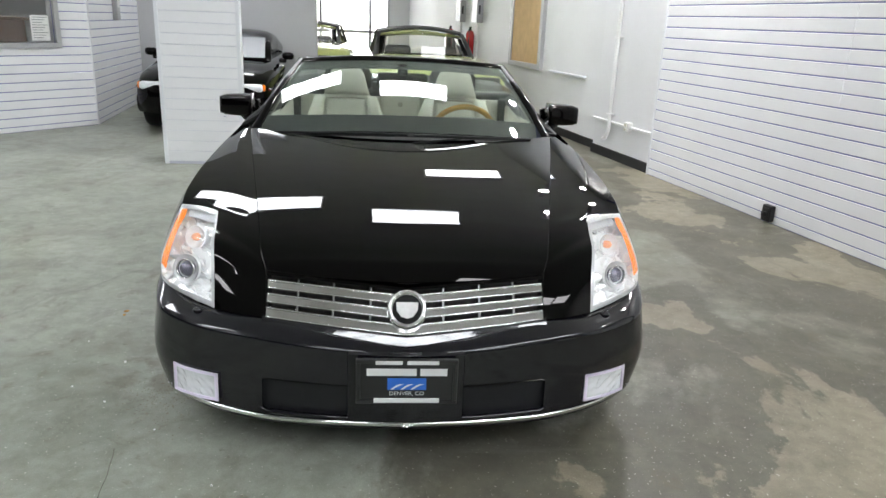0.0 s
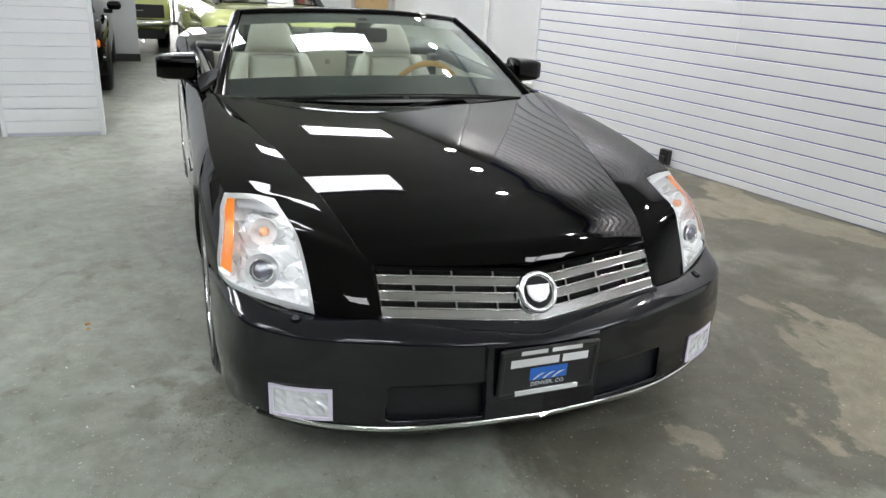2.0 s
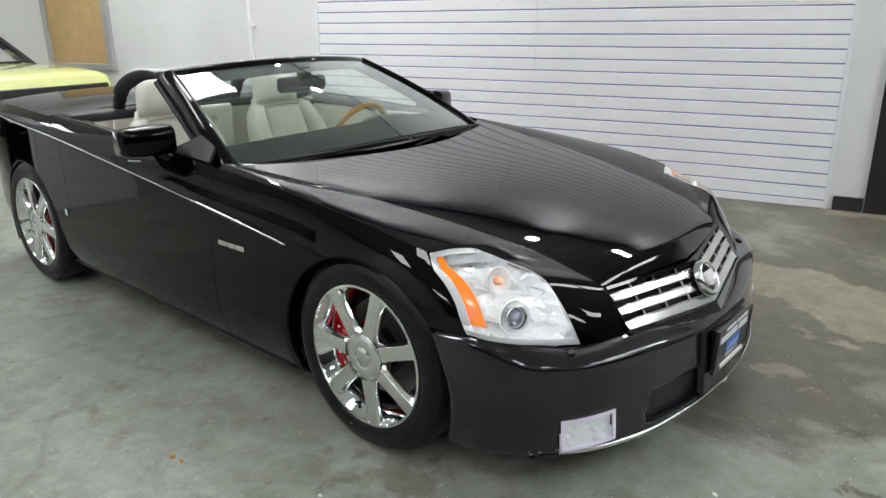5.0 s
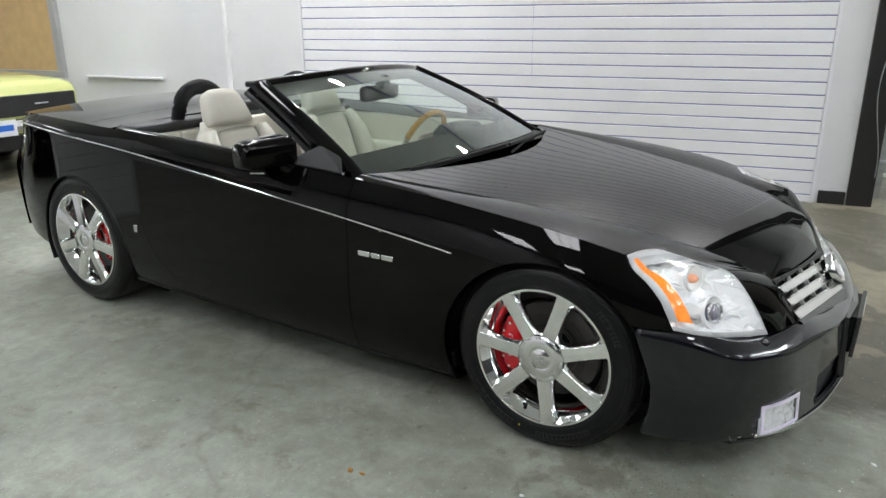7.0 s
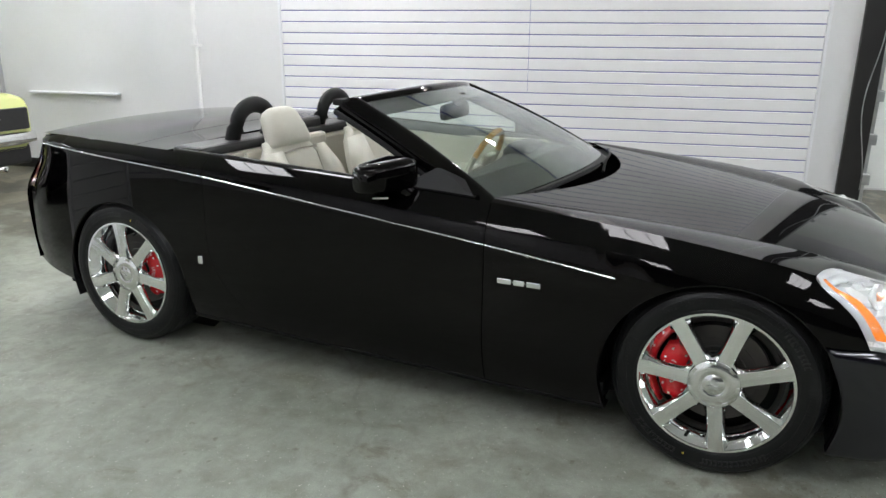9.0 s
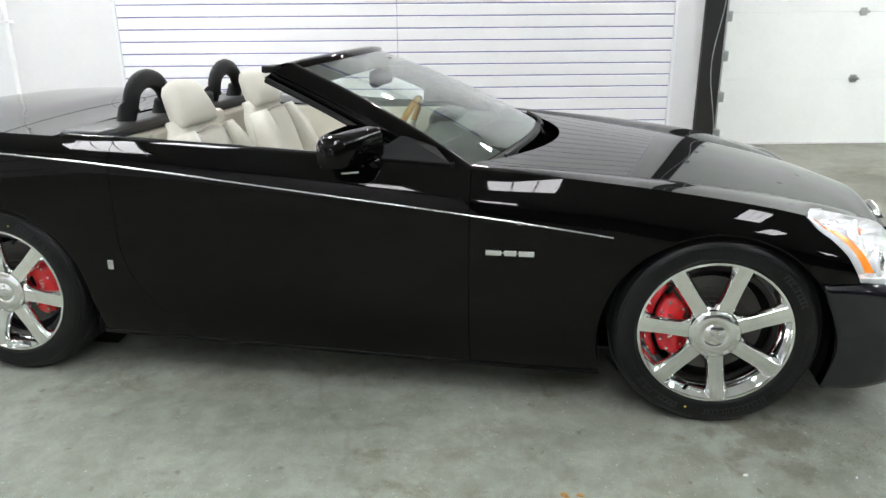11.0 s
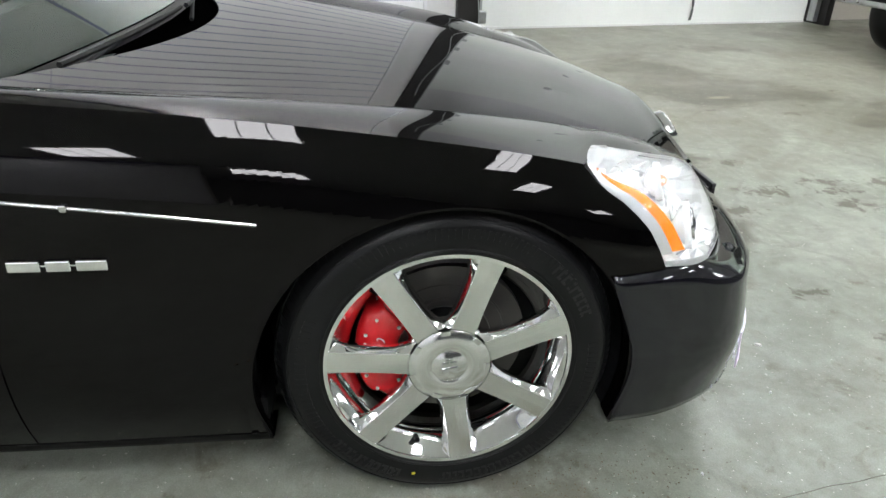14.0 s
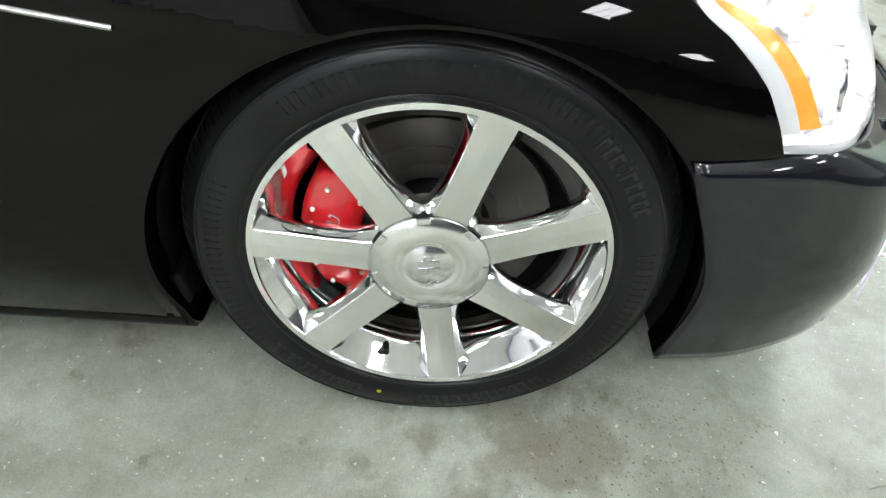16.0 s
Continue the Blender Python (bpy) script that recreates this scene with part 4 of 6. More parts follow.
def seam(t):
    """The line between wing and bonnet: through its knots at the nose, one even sweep behind it."""
    p = spline(SEAM, t)
    w = min(max((p.y + 0.60) / 0.2, 0.0), 1.0)
    w = w * w * (3 - 2 * w)
    return Vector((p.x + w * (numpy.polyval(SMOOTH_X, p.y) - p.x), p.y, p.z + w * (numpy.polyval(SMOOTH_Z, p.y) + 0.015 - p.z)))


def wing_top(s):
    rows = []
    for t in steps(0, 1, 80):
        a = seam(t)
        if t < 0.48:
            b = spline(OUTER[:6], t / 0.48)
        elif t < 0.51:
            b = Vector(OUTER[5]).lerp(Vector(OUTER[6]), (t - 0.48) / 0.03)
        else:
            y = -0.26 + (0.83 + 0.26) * (t - 0.51) / 0.49
            b = Vector((along(BELT_X, y), y, along(BELT_Z, y)))
        rise = 0.006 * ease((t - 0.15) / 0.35)
        fore = -0.010 * (1 - ease(t / 0.3))
        rows.append([Vector((s * (a.x + (b.x - a.x) * k), a.y + (b.y - a.y) * k + fore * math.sin(math.pi * k), a.z + (b.z - a.z) * k + rise * math.sin(math.pi * k))) for k in steps(0, 1, 12)])
    return grid(rows)


both("wing_top", wing_top, BLACK_PAINT, smooth=True, solid=0.01, out=MID, rim=False)
def wing_side(s):
    """Flank from the lamp to the door, with the toe that curls in behind the wheel."""
    bm = flank_sheet(-0.437, 0.8285, 60, top=lambda y: hl_edge(y) if y < -0.26 else along(BELT_Z, y), low=lambda y: 0.549 if y < 0 else sill_z(y), centres=(0.0,), s=s)
    toe = []
    for y in steps(0.366, ARCH_R - 0.0005, 14):
        z0 = sill_z(y)
        z1 = max(ARCH_Z - math.sqrt(ARCH_R ** 2 - y * y), z0 + 0.002)
        toe.append([flank(y, z0 + (z1 - z0) * k / 8, 0, s) for k in range(9)])
    grid(toe, bm=bm)
    return grid([[flank(y, sill_z(y) + (ARCH_Z + 0.04 - sill_z(y)) * k / 8, -0.003, s) for k in range(9)] for y in steps(ARCH_R - 0.0005, ARCH_R + 0.03, 4)], bm=bm)


both("wing_side", wing_side, BLACK_PAINT, smooth=True, solid=0.01, out=MID, rim=False)
both("door", lambda s: flank_sheet(0.8315, 2.1488, 50, s=s, swept=True), BLACK_PAINT, "black door with a bright side moulding", smooth=True, solid=0.012, out=MID, rim=False)
both("rear_quarter", lambda s: flank_sheet(2.1512, 3.46, 60, centres=(WHEELBASE,), s=s, swept=True), BLACK_PAINT, smooth=True, solid=0.01, out=MID, rim=False)
# dark gaps behind the shut lines
for s in (-1, 1):
    for y in (0.83, 2.15):
        part("shut_line", grid([[flank((door_end(z) if y > 2 else y) + d, z, -0.004, s) for d in (-0.012, 0.012)] for z in steps(0.19, along(BELT_Z, y) - 0.004, 16)]), GAP_BLACK, car)


# bonnet
CROWN = [(-0.65, 0.090), (-0.58, 0.100), (-0.45, 0.107), (-0.30, 0.107), (-0.10, 0.098), (0.10, 0.087), (0.40, 0.072), (0.83, 0.052)]


RISE = numpy.polyfit([a for a, _ in CROWN], [b for _, b in CROWN], 3)


@functools.lru_cache(None)
def seam_at(y):
    """The seam at a given y."""
    lo, hi = 0.2, 1.0
    for _ in range(30):
        mid = (lo + hi) / 2
        lo, hi = (mid, hi) if spline(SEAM, mid).y < y else (lo, mid)
    return seam((lo + hi) / 2)


def bonnet_point(u, k):
    """u: from the front edge to the screen; k: from -1 to 1 across."""
    a = seam_at(-0.645 + 1.475 * u)
    fade = max(0.0, 1 - u / 0.22)
    q = abs(k)
    back = 0.285 * (1 - q ** 2) * max(0.0, (u - 0.45) / 0.55) ** 2
    z = seam_at(round(a.y - back, 5)).z + 0.29 * float(numpy.polyval(RISE, a.y - back)) * (1 - q ** 2.0)
    y = a.y - 0.086 * (1 - q ** 1.4) * fade ** 2 - back
    return Vector((k * (a.x - 0.003), y, z))


def nose(u, k):
    """The bonnet with its rounded front edge."""
    p = bonnet_point(u, k)
    drop = max(0.0, 1 - u / 0.03) ** 2.2
    base = seam_at(-0.645 + 1.475 * u).z
    return Vector((p.x, p.y, p.z - drop * (p.z - base + 0.004)))


part("bonnet", grid([[nose(u, k) for k in steps(-1, 1, 96)] for u in steps(0, 0.03, 12) + steps(0.038, 1, 110)]), BLACK_PAINT, car, "long black bonnet", smooth=True, solid=0.01, out=MID, rim=False)
both("bonnet_edge", lambda s: tube([Vector((s * (p.x - 0.0045), p.y, p.z - 0.0035)) for p in (seam(t) for t in steps(0.02, 1, 70))], 0.0038, 8), BLACK_PAINT, smooth=True)
# dark trough under the seams and the cowl behind the bonnet
both("seam_trough", lambda s: grid([[Vector((s * (p.x + d), p.y, p.z - 0.012)) for d in (-0.02, 0.02)] for p in (seam(t) for t in steps(0.0, 1, 40))]), DARK)
part("cowl", grid([[Vector((p.x * 1.02, p.y + dy, p.z + dz)) for dy, dz in ((-0.03, -0.03), (0.03, -0.028), (0.16, -0.012))] for p in (bonnet_point(1, k) for k in steps(-1, 1, 32))]), GAP_BLACK, car, "black plastic cowl", smooth=True)

# windscreen
WS_LOW = lambda k: Vector((0.765 * k, 0.845 - 0.190 * (1 - k * k), 0.868 + 0.048 * (1 - k * k)))
WS_TOP = lambda k: Vector((0.600 * k, 1.530 - 0.135 * (1 - k * k), 1.198 + 0.034 * (1 - k * k)))


def ws_point(k, v, off=0.0):
    a, b = WS_LOW(k), WS_TOP(k)
    n = Vector((0.25 * k, -0.42, 0.87)).normalized()
    return a.lerp(b, v) + n * (0.018 * math.sin(math.pi * v) + off)


screen = part("windscreen", grid([[ws_point(k, v) for v in steps(0, 1, 20)] for k in steps(-1, 1, 36)]), WINDSCREEN, car, "clear raked windscreen, faintly green", smooth=True, solid=0.005, out=MID, rim=False)
screen.visible_shadow = False
part("screen_band", grid([[ws_point(k, v, -0.007) for v in steps(-0.04, 0.19, 5)] for k in steps(-1, 1, 36)]), DARK, screen, "black lower band", smooth=True)
part("screen_band", grid([[ws_point(k, v, -0.007) for v in steps(0.83, 1.0, 4)] for k in steps(-1, 1, 36)]), DARK, screen, "black upper band", smooth=True)
part("header", grid([[ws_point(k, 1.0) + Vector((0, dy, dz)) for dy, dz in ((-0.012, -0.006), (-0.004, 0.012), (0.035, 0.018), (0.085, 0.006), (0.09, -0.02), (0.03, -0.03), (-0.012, -0.006))] for k in steps(-1.0, 1.0, 30)]), BLACK_PAINT, car, "black windscreen header", smooth=True)
for s in (-1, 1):
    rows = []
    for v in steps(-0.09, 1.015, 24):
        p = ws_point(s, v)
        w = 0.060 - 0.012 * max(v, 0) + (0.03 * max(0, 0.1 - v) / 0.2)
        rows.append([p + Vector((s * a * w, b, c)) for a, b, c in ((-0.15, -0.004, 0.006), (0.2, -0.008, 0.014), (0.55, 0.012, 0.010), (0.78, 0.055, -0.012), (0.66, 0.105, -0.040), (0.0, 0.09, -0.050), (-0.3, 0.02, -0.018))])
    part("windscreen_pillar", grid(rows, close_v=True), BLACK_PAINT, car, smooth=True)
    part("pillar_seal", tube([ws_point(s, v) + Vector((s * 0.036, 0.104, -0.044)) for v in steps(0.02, 1.0, 12)], 0.012, 8), DARK, car, "black rubber seal")
    part("latch", boxed(s * 0.57 - 0.05, s * 0.57 + 0.05, 1.60, 1.66, 1.178, 1.205, 0.008), DARK, car)
    # small black corner panel between pillar and door mirror
    bm = bmesh.new()
    tri = [Vector((s * 0.842, 0.905, 0.886)), Vector((s * 0.845, 1.20, 0.903)), Vector((s * 0.745, 1.09, 0.968)), Vector((s * 0.766, 0.97, 0.93))]
    bm.faces.new([bm.verts.new(p) for p in tri])
    part("sail_panel", bm, DARK, car, "black triangular corner panel", solid=0.014)
# wipers
for x0, x1, y0, y1 in ((-0.62, 0.02, 0.735, 0.635), (0.05, 0.66, 0.625, 0.72)):
    w = part("wiper", tube([(x0 + (x1 - x0) * t, y0 + (y1 - y0) * t - 0.02 * math.sin(math.pi * t), 0.876 + 0.03 * math.sin(math.pi * (0.5 + (x0 + (x1 - x0) * t) * 0.6))) for t in steps(0, 1, 10)], 0.007, 6), DARK, car, "black wiper")
    part("wiper_arm", tube([(x0, y0 - 0.01, 0.868), (x0 * 0.6 + x1 * 0.4, y0 * 0.6 + y1 * 0.4 - 0.01, 0.893)], 0.006, 6), DARK, w)
# inside mirror
bm = boxed(-0.15, 0.15, 1.330, 1.375, 1.078, 1.155, 0.022)
part("inside_mirror", bm, DARK, car, smooth=True)
part("mirror_stem", boxed(-0.03, 0.03, 1.30, 1.36, 1.14, 1.205, 0.012), DARK, car)


# deck behind the seats and the tail
def deck(u, k):
    y = 2.40 + (3.275 - 2.40) * u
    x = along(BELT_X, y) - 0.004
    return Vector((k * x, y, along(BELT_Z, y) + (0.020 + 0.030 * ease(u / 0.5) - 0.018 * u) * (1 - abs(k) ** 2.4)))


part("boot_lid", grid([[deck(u, k) for k in steps(-1, 1, 40)] for u in steps(0.24, 1, 24)]), BLACK_PAINT, car, "black boot lid", smooth=True, solid=0.01, out=MID, rim=False)
part("tonneau", grid([[deck(u, k) for k in steps(-1, 1, 40)] for u in steps(0, 0.234, 8)]), BLACK_PAINT, car, "black folding-roof cover", smooth=True, solid=0.01, out=MID, rim=False)
part("deck_gap", grid([[deck(u, k) - Vector((0, 0, 0.012)) for k in steps(-1, 1, 30)] for u in (0.225, 0.25)]), DARK, car)
# tail face
rows = []
for k in steps(-1, 1, 40):
    col = []
    for z in steps(0.30, 0.975, 20):
        x = side_x(3.46, min(max(z, 0.45), 0.93)) * k
        bulge = 0.075 * (1 - abs(k) ** 3) + 0.03 * math.sin(math.pi * (z - 0.3) / 0.685)
        col.append(Vector((x, tail_y(3.46, z) + bulge - (0.05 * max(0, z - 0.93) / 0.055), z)))
    rows.append(col)
part("rear_bumper", grid(rows), BLACK_PAINT, car, smooth=True, out=MID)
part("tail_top", grid([[Vector((k * 0.755, 3.262 + d * (0.045 + 0.07 * (1 - abs(k) ** 3)), along(BELT_Z, 3.27) + 0.03 * (1 - abs(k) ** 2.4) * (1 - d) - 0.002 - 0.012 * d)) for d in steps(0, 1, 4)] for k in steps(-1, 1, 30)]), BLACK_PAINT, car, smooth=True)
for s in (-1, 1):
    part("tail_lamp", grid([[Vector((s * (side_x(y, z) + 0.004), tail_y(y, z) + 0.002, z)) for z in steps(0.70, 0.955, 12)] for y in steps(3.39, 3.459, 8)]), RED_LENS, car, "dark red tail lamp", smooth=True, out=MID)

# mouldings, badge, small marks on the flanks
for s in (-1, 1):
    for a, b in ((0.35, 0.8275), (0.8325, 2.1475), (2.1525, 3.19)):
        part("side_moulding", grid([[flank(y, along(MOULD_Z, y) + dz, off, s) for dz, off in ((-0.0035, 0.0), (-0.0022, 0.004), (0.0022, 0.004), (0.0035, 0.0))] for y in steps(a, b, 40)]), SATIN_CHROME, car, "thin bright side moulding", smooth=True, out=MID)
    part("marker_lamp", boxed(s * (side_x(0.66, 0.718) - 0.004), s * (side_x(0.66, 0.718) + 0.007), 0.655, 0.668, 0.711, 0.725, 0.003) if s > 0 else boxed(s * (side_x(0.66, 0.718) + 0.007), s * (side_x(0.66, 0.718) - 0.004), 0.655, 0.668, 0.711, 0.725, 0.003), SATIN_CHROME, car)
    part("door_button", boxed(-side_x(2.19, 0.5) - 0.006, -side_x(2.19, 0.5) + 0.004, 2.18, 2.205, 0.475, 0.512, 0.003), SATIN_CHROME, car, "small square silver mark") if s < 0 else None
    bx = side_x(0.69, 0.61)
    badge = part("model_badge", boxed(min(s * (bx - 0.002), s * (bx + 0.003)), max(s * (bx - 0.002), s * (bx + 0.003)), 0.607, 0.773, 0.6105, 0.6135), CHROME, car, "small chrome model badge")
    for y0, y1 in ((0.718, 0.773), (0.668, 0.710), (0.607, 0.660)):
        x = side_x((y0 + y1) / 2, 0.61)
        part("badge_block", boxed(min(s * x, s * (x + 0.006)), max(s * x, s * (x + 0.006)), y0, y1, 0.601, 0.622, 0.003), CHROME, badge)
# rocker reflectors: body floor, sills
both("sill", lambda s: grid([[flank(y, sill_z(y) + 0.001, d, s) + Vector((0, 0, z)) for d, z in ((0.0, 0.004), (0.004, -0.004), (0.001, -0.014), (-0.03, -0.03), (-0.12, -0.035))] for y in steps(0.364, 2.29, 30)]), BLACK_PAINT, "black sill under the door", smooth=True)
part("underbody", boxed(-0.74, 0.74, -0.60, 3.3, 0.165, 0.20, 0.01), DARK, car)
part("firewall", boxed(-0.74, 0.74, 0.80, 0.84, 0.2, 0.84), DARK, car)

# wheel wells
for s in (-1, 1):
    for yc in (0.0, WHEELBASE):
        bm = lathe([(ARCH_R - 0.004, s * 0.60), (ARCH_R - 0.001, s * 0.89)], 40, "x", arc=(-20, 200), at=(0, yc, ARCH_Z))
        lathe([(0.05, s * 0.605), (ARCH_R, s * 0.60)], 40, "x", bm=bm, at=(0, yc, ARCH_Z))
        part("wheel_well", bm, DARK, car, "black wheel well liner", smooth=False)
        part("splash_guard", boxed(min(s * 0.70, s * 0.868), max(s * 0.70, s * 0.868), yc + (0.368 if yc == 0.0 else -0.388), yc + (0.388 if yc == 0.0 else -0.368), 0.184, 0.26, 0.008), DARK, car, "black splash guard")
        rows = []
        for k in range(61):
            a = radians(-20 + 220 * k / 60)
            y, z = yc + math.cos(a) * ARCH_R, ARCH_Z + math.sin(a) * ARCH_R
            zc = min(max(z, 0.2), along(BELT_Z, y))
            z = max(z, 0.172)
            x = side_x(y, zc)
            if yc == 0.0 and y < 0 and z < 0.545:
                t = (z - 0.16) / 0.385
                x = 0.896 + 0.016 * min(max(t, 0), 1)
            rows.append([Vector((s * (x + dx), y - math.cos(a) * dr, z - math.sin(a) * dr)) for dx, dr in ((0.0005, -0.001), (0.0005, 0.004), (-0.010, 0.007), (-0.05, 0.006))])
        part("arch_lip", grid(rows), BLACK_PAINT, car, smooth=True)


# ---- head lamps ----
def head_lamp(s):
    """Clear lamp: lens over a chrome bowl, amber side reflector, projector and bulbs."""
    n_out = lambda u, v: Vector((0.62, -0.62, 0.48)).normalized()
    top = [OUTER[5], (0.775, -0.283, 0.757), OUTER[6]]
    inner = OUTER[:6]
    outer = [(side_x(y, hl_edge(y)), y, hl_edge(y)) for y in (-0.435, -0.412, -0.385, -0.335, -0.29, -0.26)]
    bottom = [OUTER[0], (0.745, -0.612, 0.518), (0.860, -0.513, 0.542), outer[0]]

    def at(u, v, off=0.0):
        """u across from the inner to the outer edge, v from bottom to top."""
        a, b, c, d = spline(inner, v), spline(outer, v), spline(bottom, u), spline(top, u)
        p = a.lerp(b, u) + c.lerp(d, v) - (Vector(inner[0]).lerp(Vector(outer[0]), u).lerp(Vector(inner[-1]).lerp(Vector(outer[-1]), u), v))
        bulge = 16 * u * (1 - u) * v * (1 - v)
        p = p + Vector((0.62, -0.62, 0.48)).normalized() * (0.020 * bulge ** 0.6 + off * min(1, bulge * 2.2))
        return Vector((s * p.x, p.y, p.z))

    us, vs = steps(0, 1, 20), steps(0, 1, 24)
    lamp = part("head_lamp", grid([[at(u, v, -0.07) for v in steps(0, 1, 24)] for u in steps(0, 1, 14)], jitter=0.013), LAMP_CHROME, car, "clear head lamp with an amber side reflector", out=MID)
    lens = part("lens", grid([[at(u, v) for v in vs] for u in us]), LENS, lamp, "clear lens", smooth=True, out=MID)
    lens.visible_shadow = False
    part("amber_reflector", grid([[at(0.895 - w * (0.215 - 0.10 * v), v, -0.009 - 0.010 * w) for v in steps(0.14, 0.93, 20)] for w in steps(0, 1, 6)]), AMBER, lamp, "orange side reflector", smooth=True, out=MID)
    bm = grid([[at(u, v, -0.004) for v in steps(0.12, 1.0, 22)] for u in steps(0.905, 1.0, 3)])
    grid([[at(u, v, -0.004) for v in steps(0, 0.055, 3)] for u in us], bm=bm)
    grid([[at(u, v, -0.004) for v in steps(0.93, 1.0, 3)] for u in us], bm=bm)
    grid([[at(u, v, -0.004) for v in vs] for u in steps(0, 0.03, 2)], bm=bm)
    part("bezel", bm, LAMP_GREY, lamp, "satin grey bezel", smooth=True)
    part("upper_shade", grid([[at(u, v, -0.03) for v in steps(0.83, 0.93, 4)] for u in steps(0.04, 0.74, 12)]), LAMP_GREY, lamp, "plain grey upper reflector", smooth=True)
    for k, (u, v, r, mat, lab) in enumerate(((0.45, 0.27, 0.050, LAMP_CHROME, "projector bowl"), (0.42, 0.60, 0.040, LAMP_CHROME, "turn signal bowl"))):
        c = at(u, v, -0.035)
        face = (s * 0.35, -0.90, 0.22)
        rot = Vector(face).to_track_quat("Z", "Y").to_matrix().to_4x4()
        bm = lathe([(r * 0.3, -0.03), (r * 0.75, -0.018), (r, 0.0), (r * 1.06, 0.004), (r * 1.06, -0.01)], 24, "z")
        bmesh.ops.transform(bm, matrix=Matrix.Translation(c) @ rot, verts=bm.verts)
        part("bowl", bm, mat, lamp, lab, smooth=True)
        bm = lathe([(r * 0.60, 0.002), (r * 0.64, 0.010), (r * 0.70, 0.011), (r * 0.74, 0.004)], 24, "z")
        bmesh.ops.transform(bm, matrix=Matrix.Translation(c) @ rot, verts=bm.verts)
        part("bowl_ring", bm, CHROME, lamp, smooth=True) if k == 0 else bm.free()
        q = 1.0 if k == 0 else 0.62
        bm = lathe([(0.0, 0.016), (r * 0.3 * q, 0.013), (r * 0.52 * q, 0.004), (r * 0.60 * q, -0.012)], 20, "z")
        bmesh.ops.transform(bm, matrix=Matrix.Translation(c) @ rot, verts=bm.verts)
        part("bulb", bm, (PROJECTOR if k == 0 else AMBER_BULB), lamp, smooth=True)
    return lamp


PROJECTOR = material("projector_glass", (0.22, 0.21, 0.27), 0.05, metal=0.6, coat=1.0)
for s in (-1, 1):
    head_lamp(s)


# ---- grille, emblem and plate ----
def grille_point(x, z):
    """The grille's face: a flat V in plan, leaning back; z from 0 at the foot to 1 at the top."""
    q = min(abs(x) / 0.468, 1.0)
    low = Vector((x, -0.833 + 0.092 * q, 0.482 + 0.022 * q ** 1.5))
    high = Vector((x, -0.748 + 0.096 * q, 0.612 + 0.014 * q))
    return low.lerp(high, z)


grille = part("grille", grid([[grille_point(x, z) + Vector((0, 0.026, 0)) for z in steps(-0.02, 1.02, 4)] for x in steps(-0.468, 0.468, 24)]), GRILLE_BACK, car, "silver grille with a ringed emblem")
for z0, z1 in ((0.02, 0.215), (0.36, 0.535), (0.68, 0.845)):
    rows = []
    for x in steps(-0.464, 0.464, 40):
        a, b = grille_point(x, z0), grille_point(x, z1)
        rows.append([a + Vector((0, 0.028, 0)), a, a + Vector((0, -0.006, 0.004)), b + Vector((0, -0.006, -0.004)), b, b + Vector((0, 0.028, 0))])
    part("grille_bar", grid(rows), GRILLE_SILVER, grille, "broad silver bar", out=(0, 0, 0.5))
for x in (-0.362, -0.243, -0.12, 0.12, 0.243, 0.362):
    for z0, z1 in ((0.205, 0.375), (0.525, 0.70), (0.835, 0.98)):
        part("grille_post", grid([[grille_point(x + d, z) + Vector((0, f, 0)) for d, f in ((-0.004, 0.02), (-0.004, -0.005), (0.0, -0.009), (0.004, -0.005), (0.004, 0.02))] for z in steps(z0, z1, 4)]), CHROME, grille)
for z in (0.215, 0.36, 0.535, 0.68, 0.845, 0.02, -0.21):
    part("grille_edge", tube([grille_point(x, z) + Vector((0, -0.005, 0)) for x in steps(-0.464, 0.464, 30)], 0.0032, 6), CHROME, grille, "bright bar edge", smooth=True)
part("grille_frame", grid([[grille_point(x, z) + Vector((0, f, 0)) for z, f in ((0.95, 0.0), (0.97, -0.010), (1.03, -0.008), (1.04, 0.02))] for x in steps(-0.47, 0.47, 30)]), BLACK_PAINT, grille)
part("grille_frame", grid([[grille_point(x, z) + Vector((0, f, 0)) for z, f in ((-0.22, 0.02), (-0.20, -0.012), (-0.02, -0.012), (0.03, 0.0))] for x in steps(-0.475, 0.475, 30)]), BUMPER_PAINT, grille, "black lower trim")
emblem = lathe([(0.046, 0.0), (0.050, 0.012), (0.058, 0.014), (0.064, 0.008), (0.066, -0.012)], 40, "z")
ROT = Matrix.Translation((0, -0.803, 0.560)) @ Vector((0, -0.86, 0.50)).to_track_quat("Z", "Y").to_matrix().to_4x4()
bmesh.ops.transform(emblem, matrix=ROT, verts=emblem.verts)
em = part("emblem_ring", emblem, CHROME, car, "chrome emblem ring", smooth=True)
bm = lathe([(0.0, 0.004), (0.048, 0.003)], 32, "z")
bmesh.ops.transform(bm, matrix=ROT, verts=bm.verts)
part("emblem_field", bm, DARK, em)
shield = [(-0.036, 0.022), (0.036, 0.022), (0.034, -0.004), (0.020, -0.024), (0.0, -0.031), (-0.020, -0.024), (-0.034, -0.004)]
bm = bmesh.new()
face = bm.faces.new([bm.verts.new((x, y, 0.012)) for x, y in shield[::-1]])
lower = bmesh.ops.extrude_face_region(bm, geom=[face])["geom"]
bmesh.ops.translate(bm, vec=(0, 0, -0.008), verts=[v for v in lower if isinstance(v, bmesh.types.BMVert)])
bmesh.ops.recalc_face_normals(bm, faces=bm.faces[:])
bmesh.ops.transform(bm, matrix=ROT, verts=bm.verts)
part("emblem_shield", bm, SHIELD_SILVER, em, "plain silver shield")

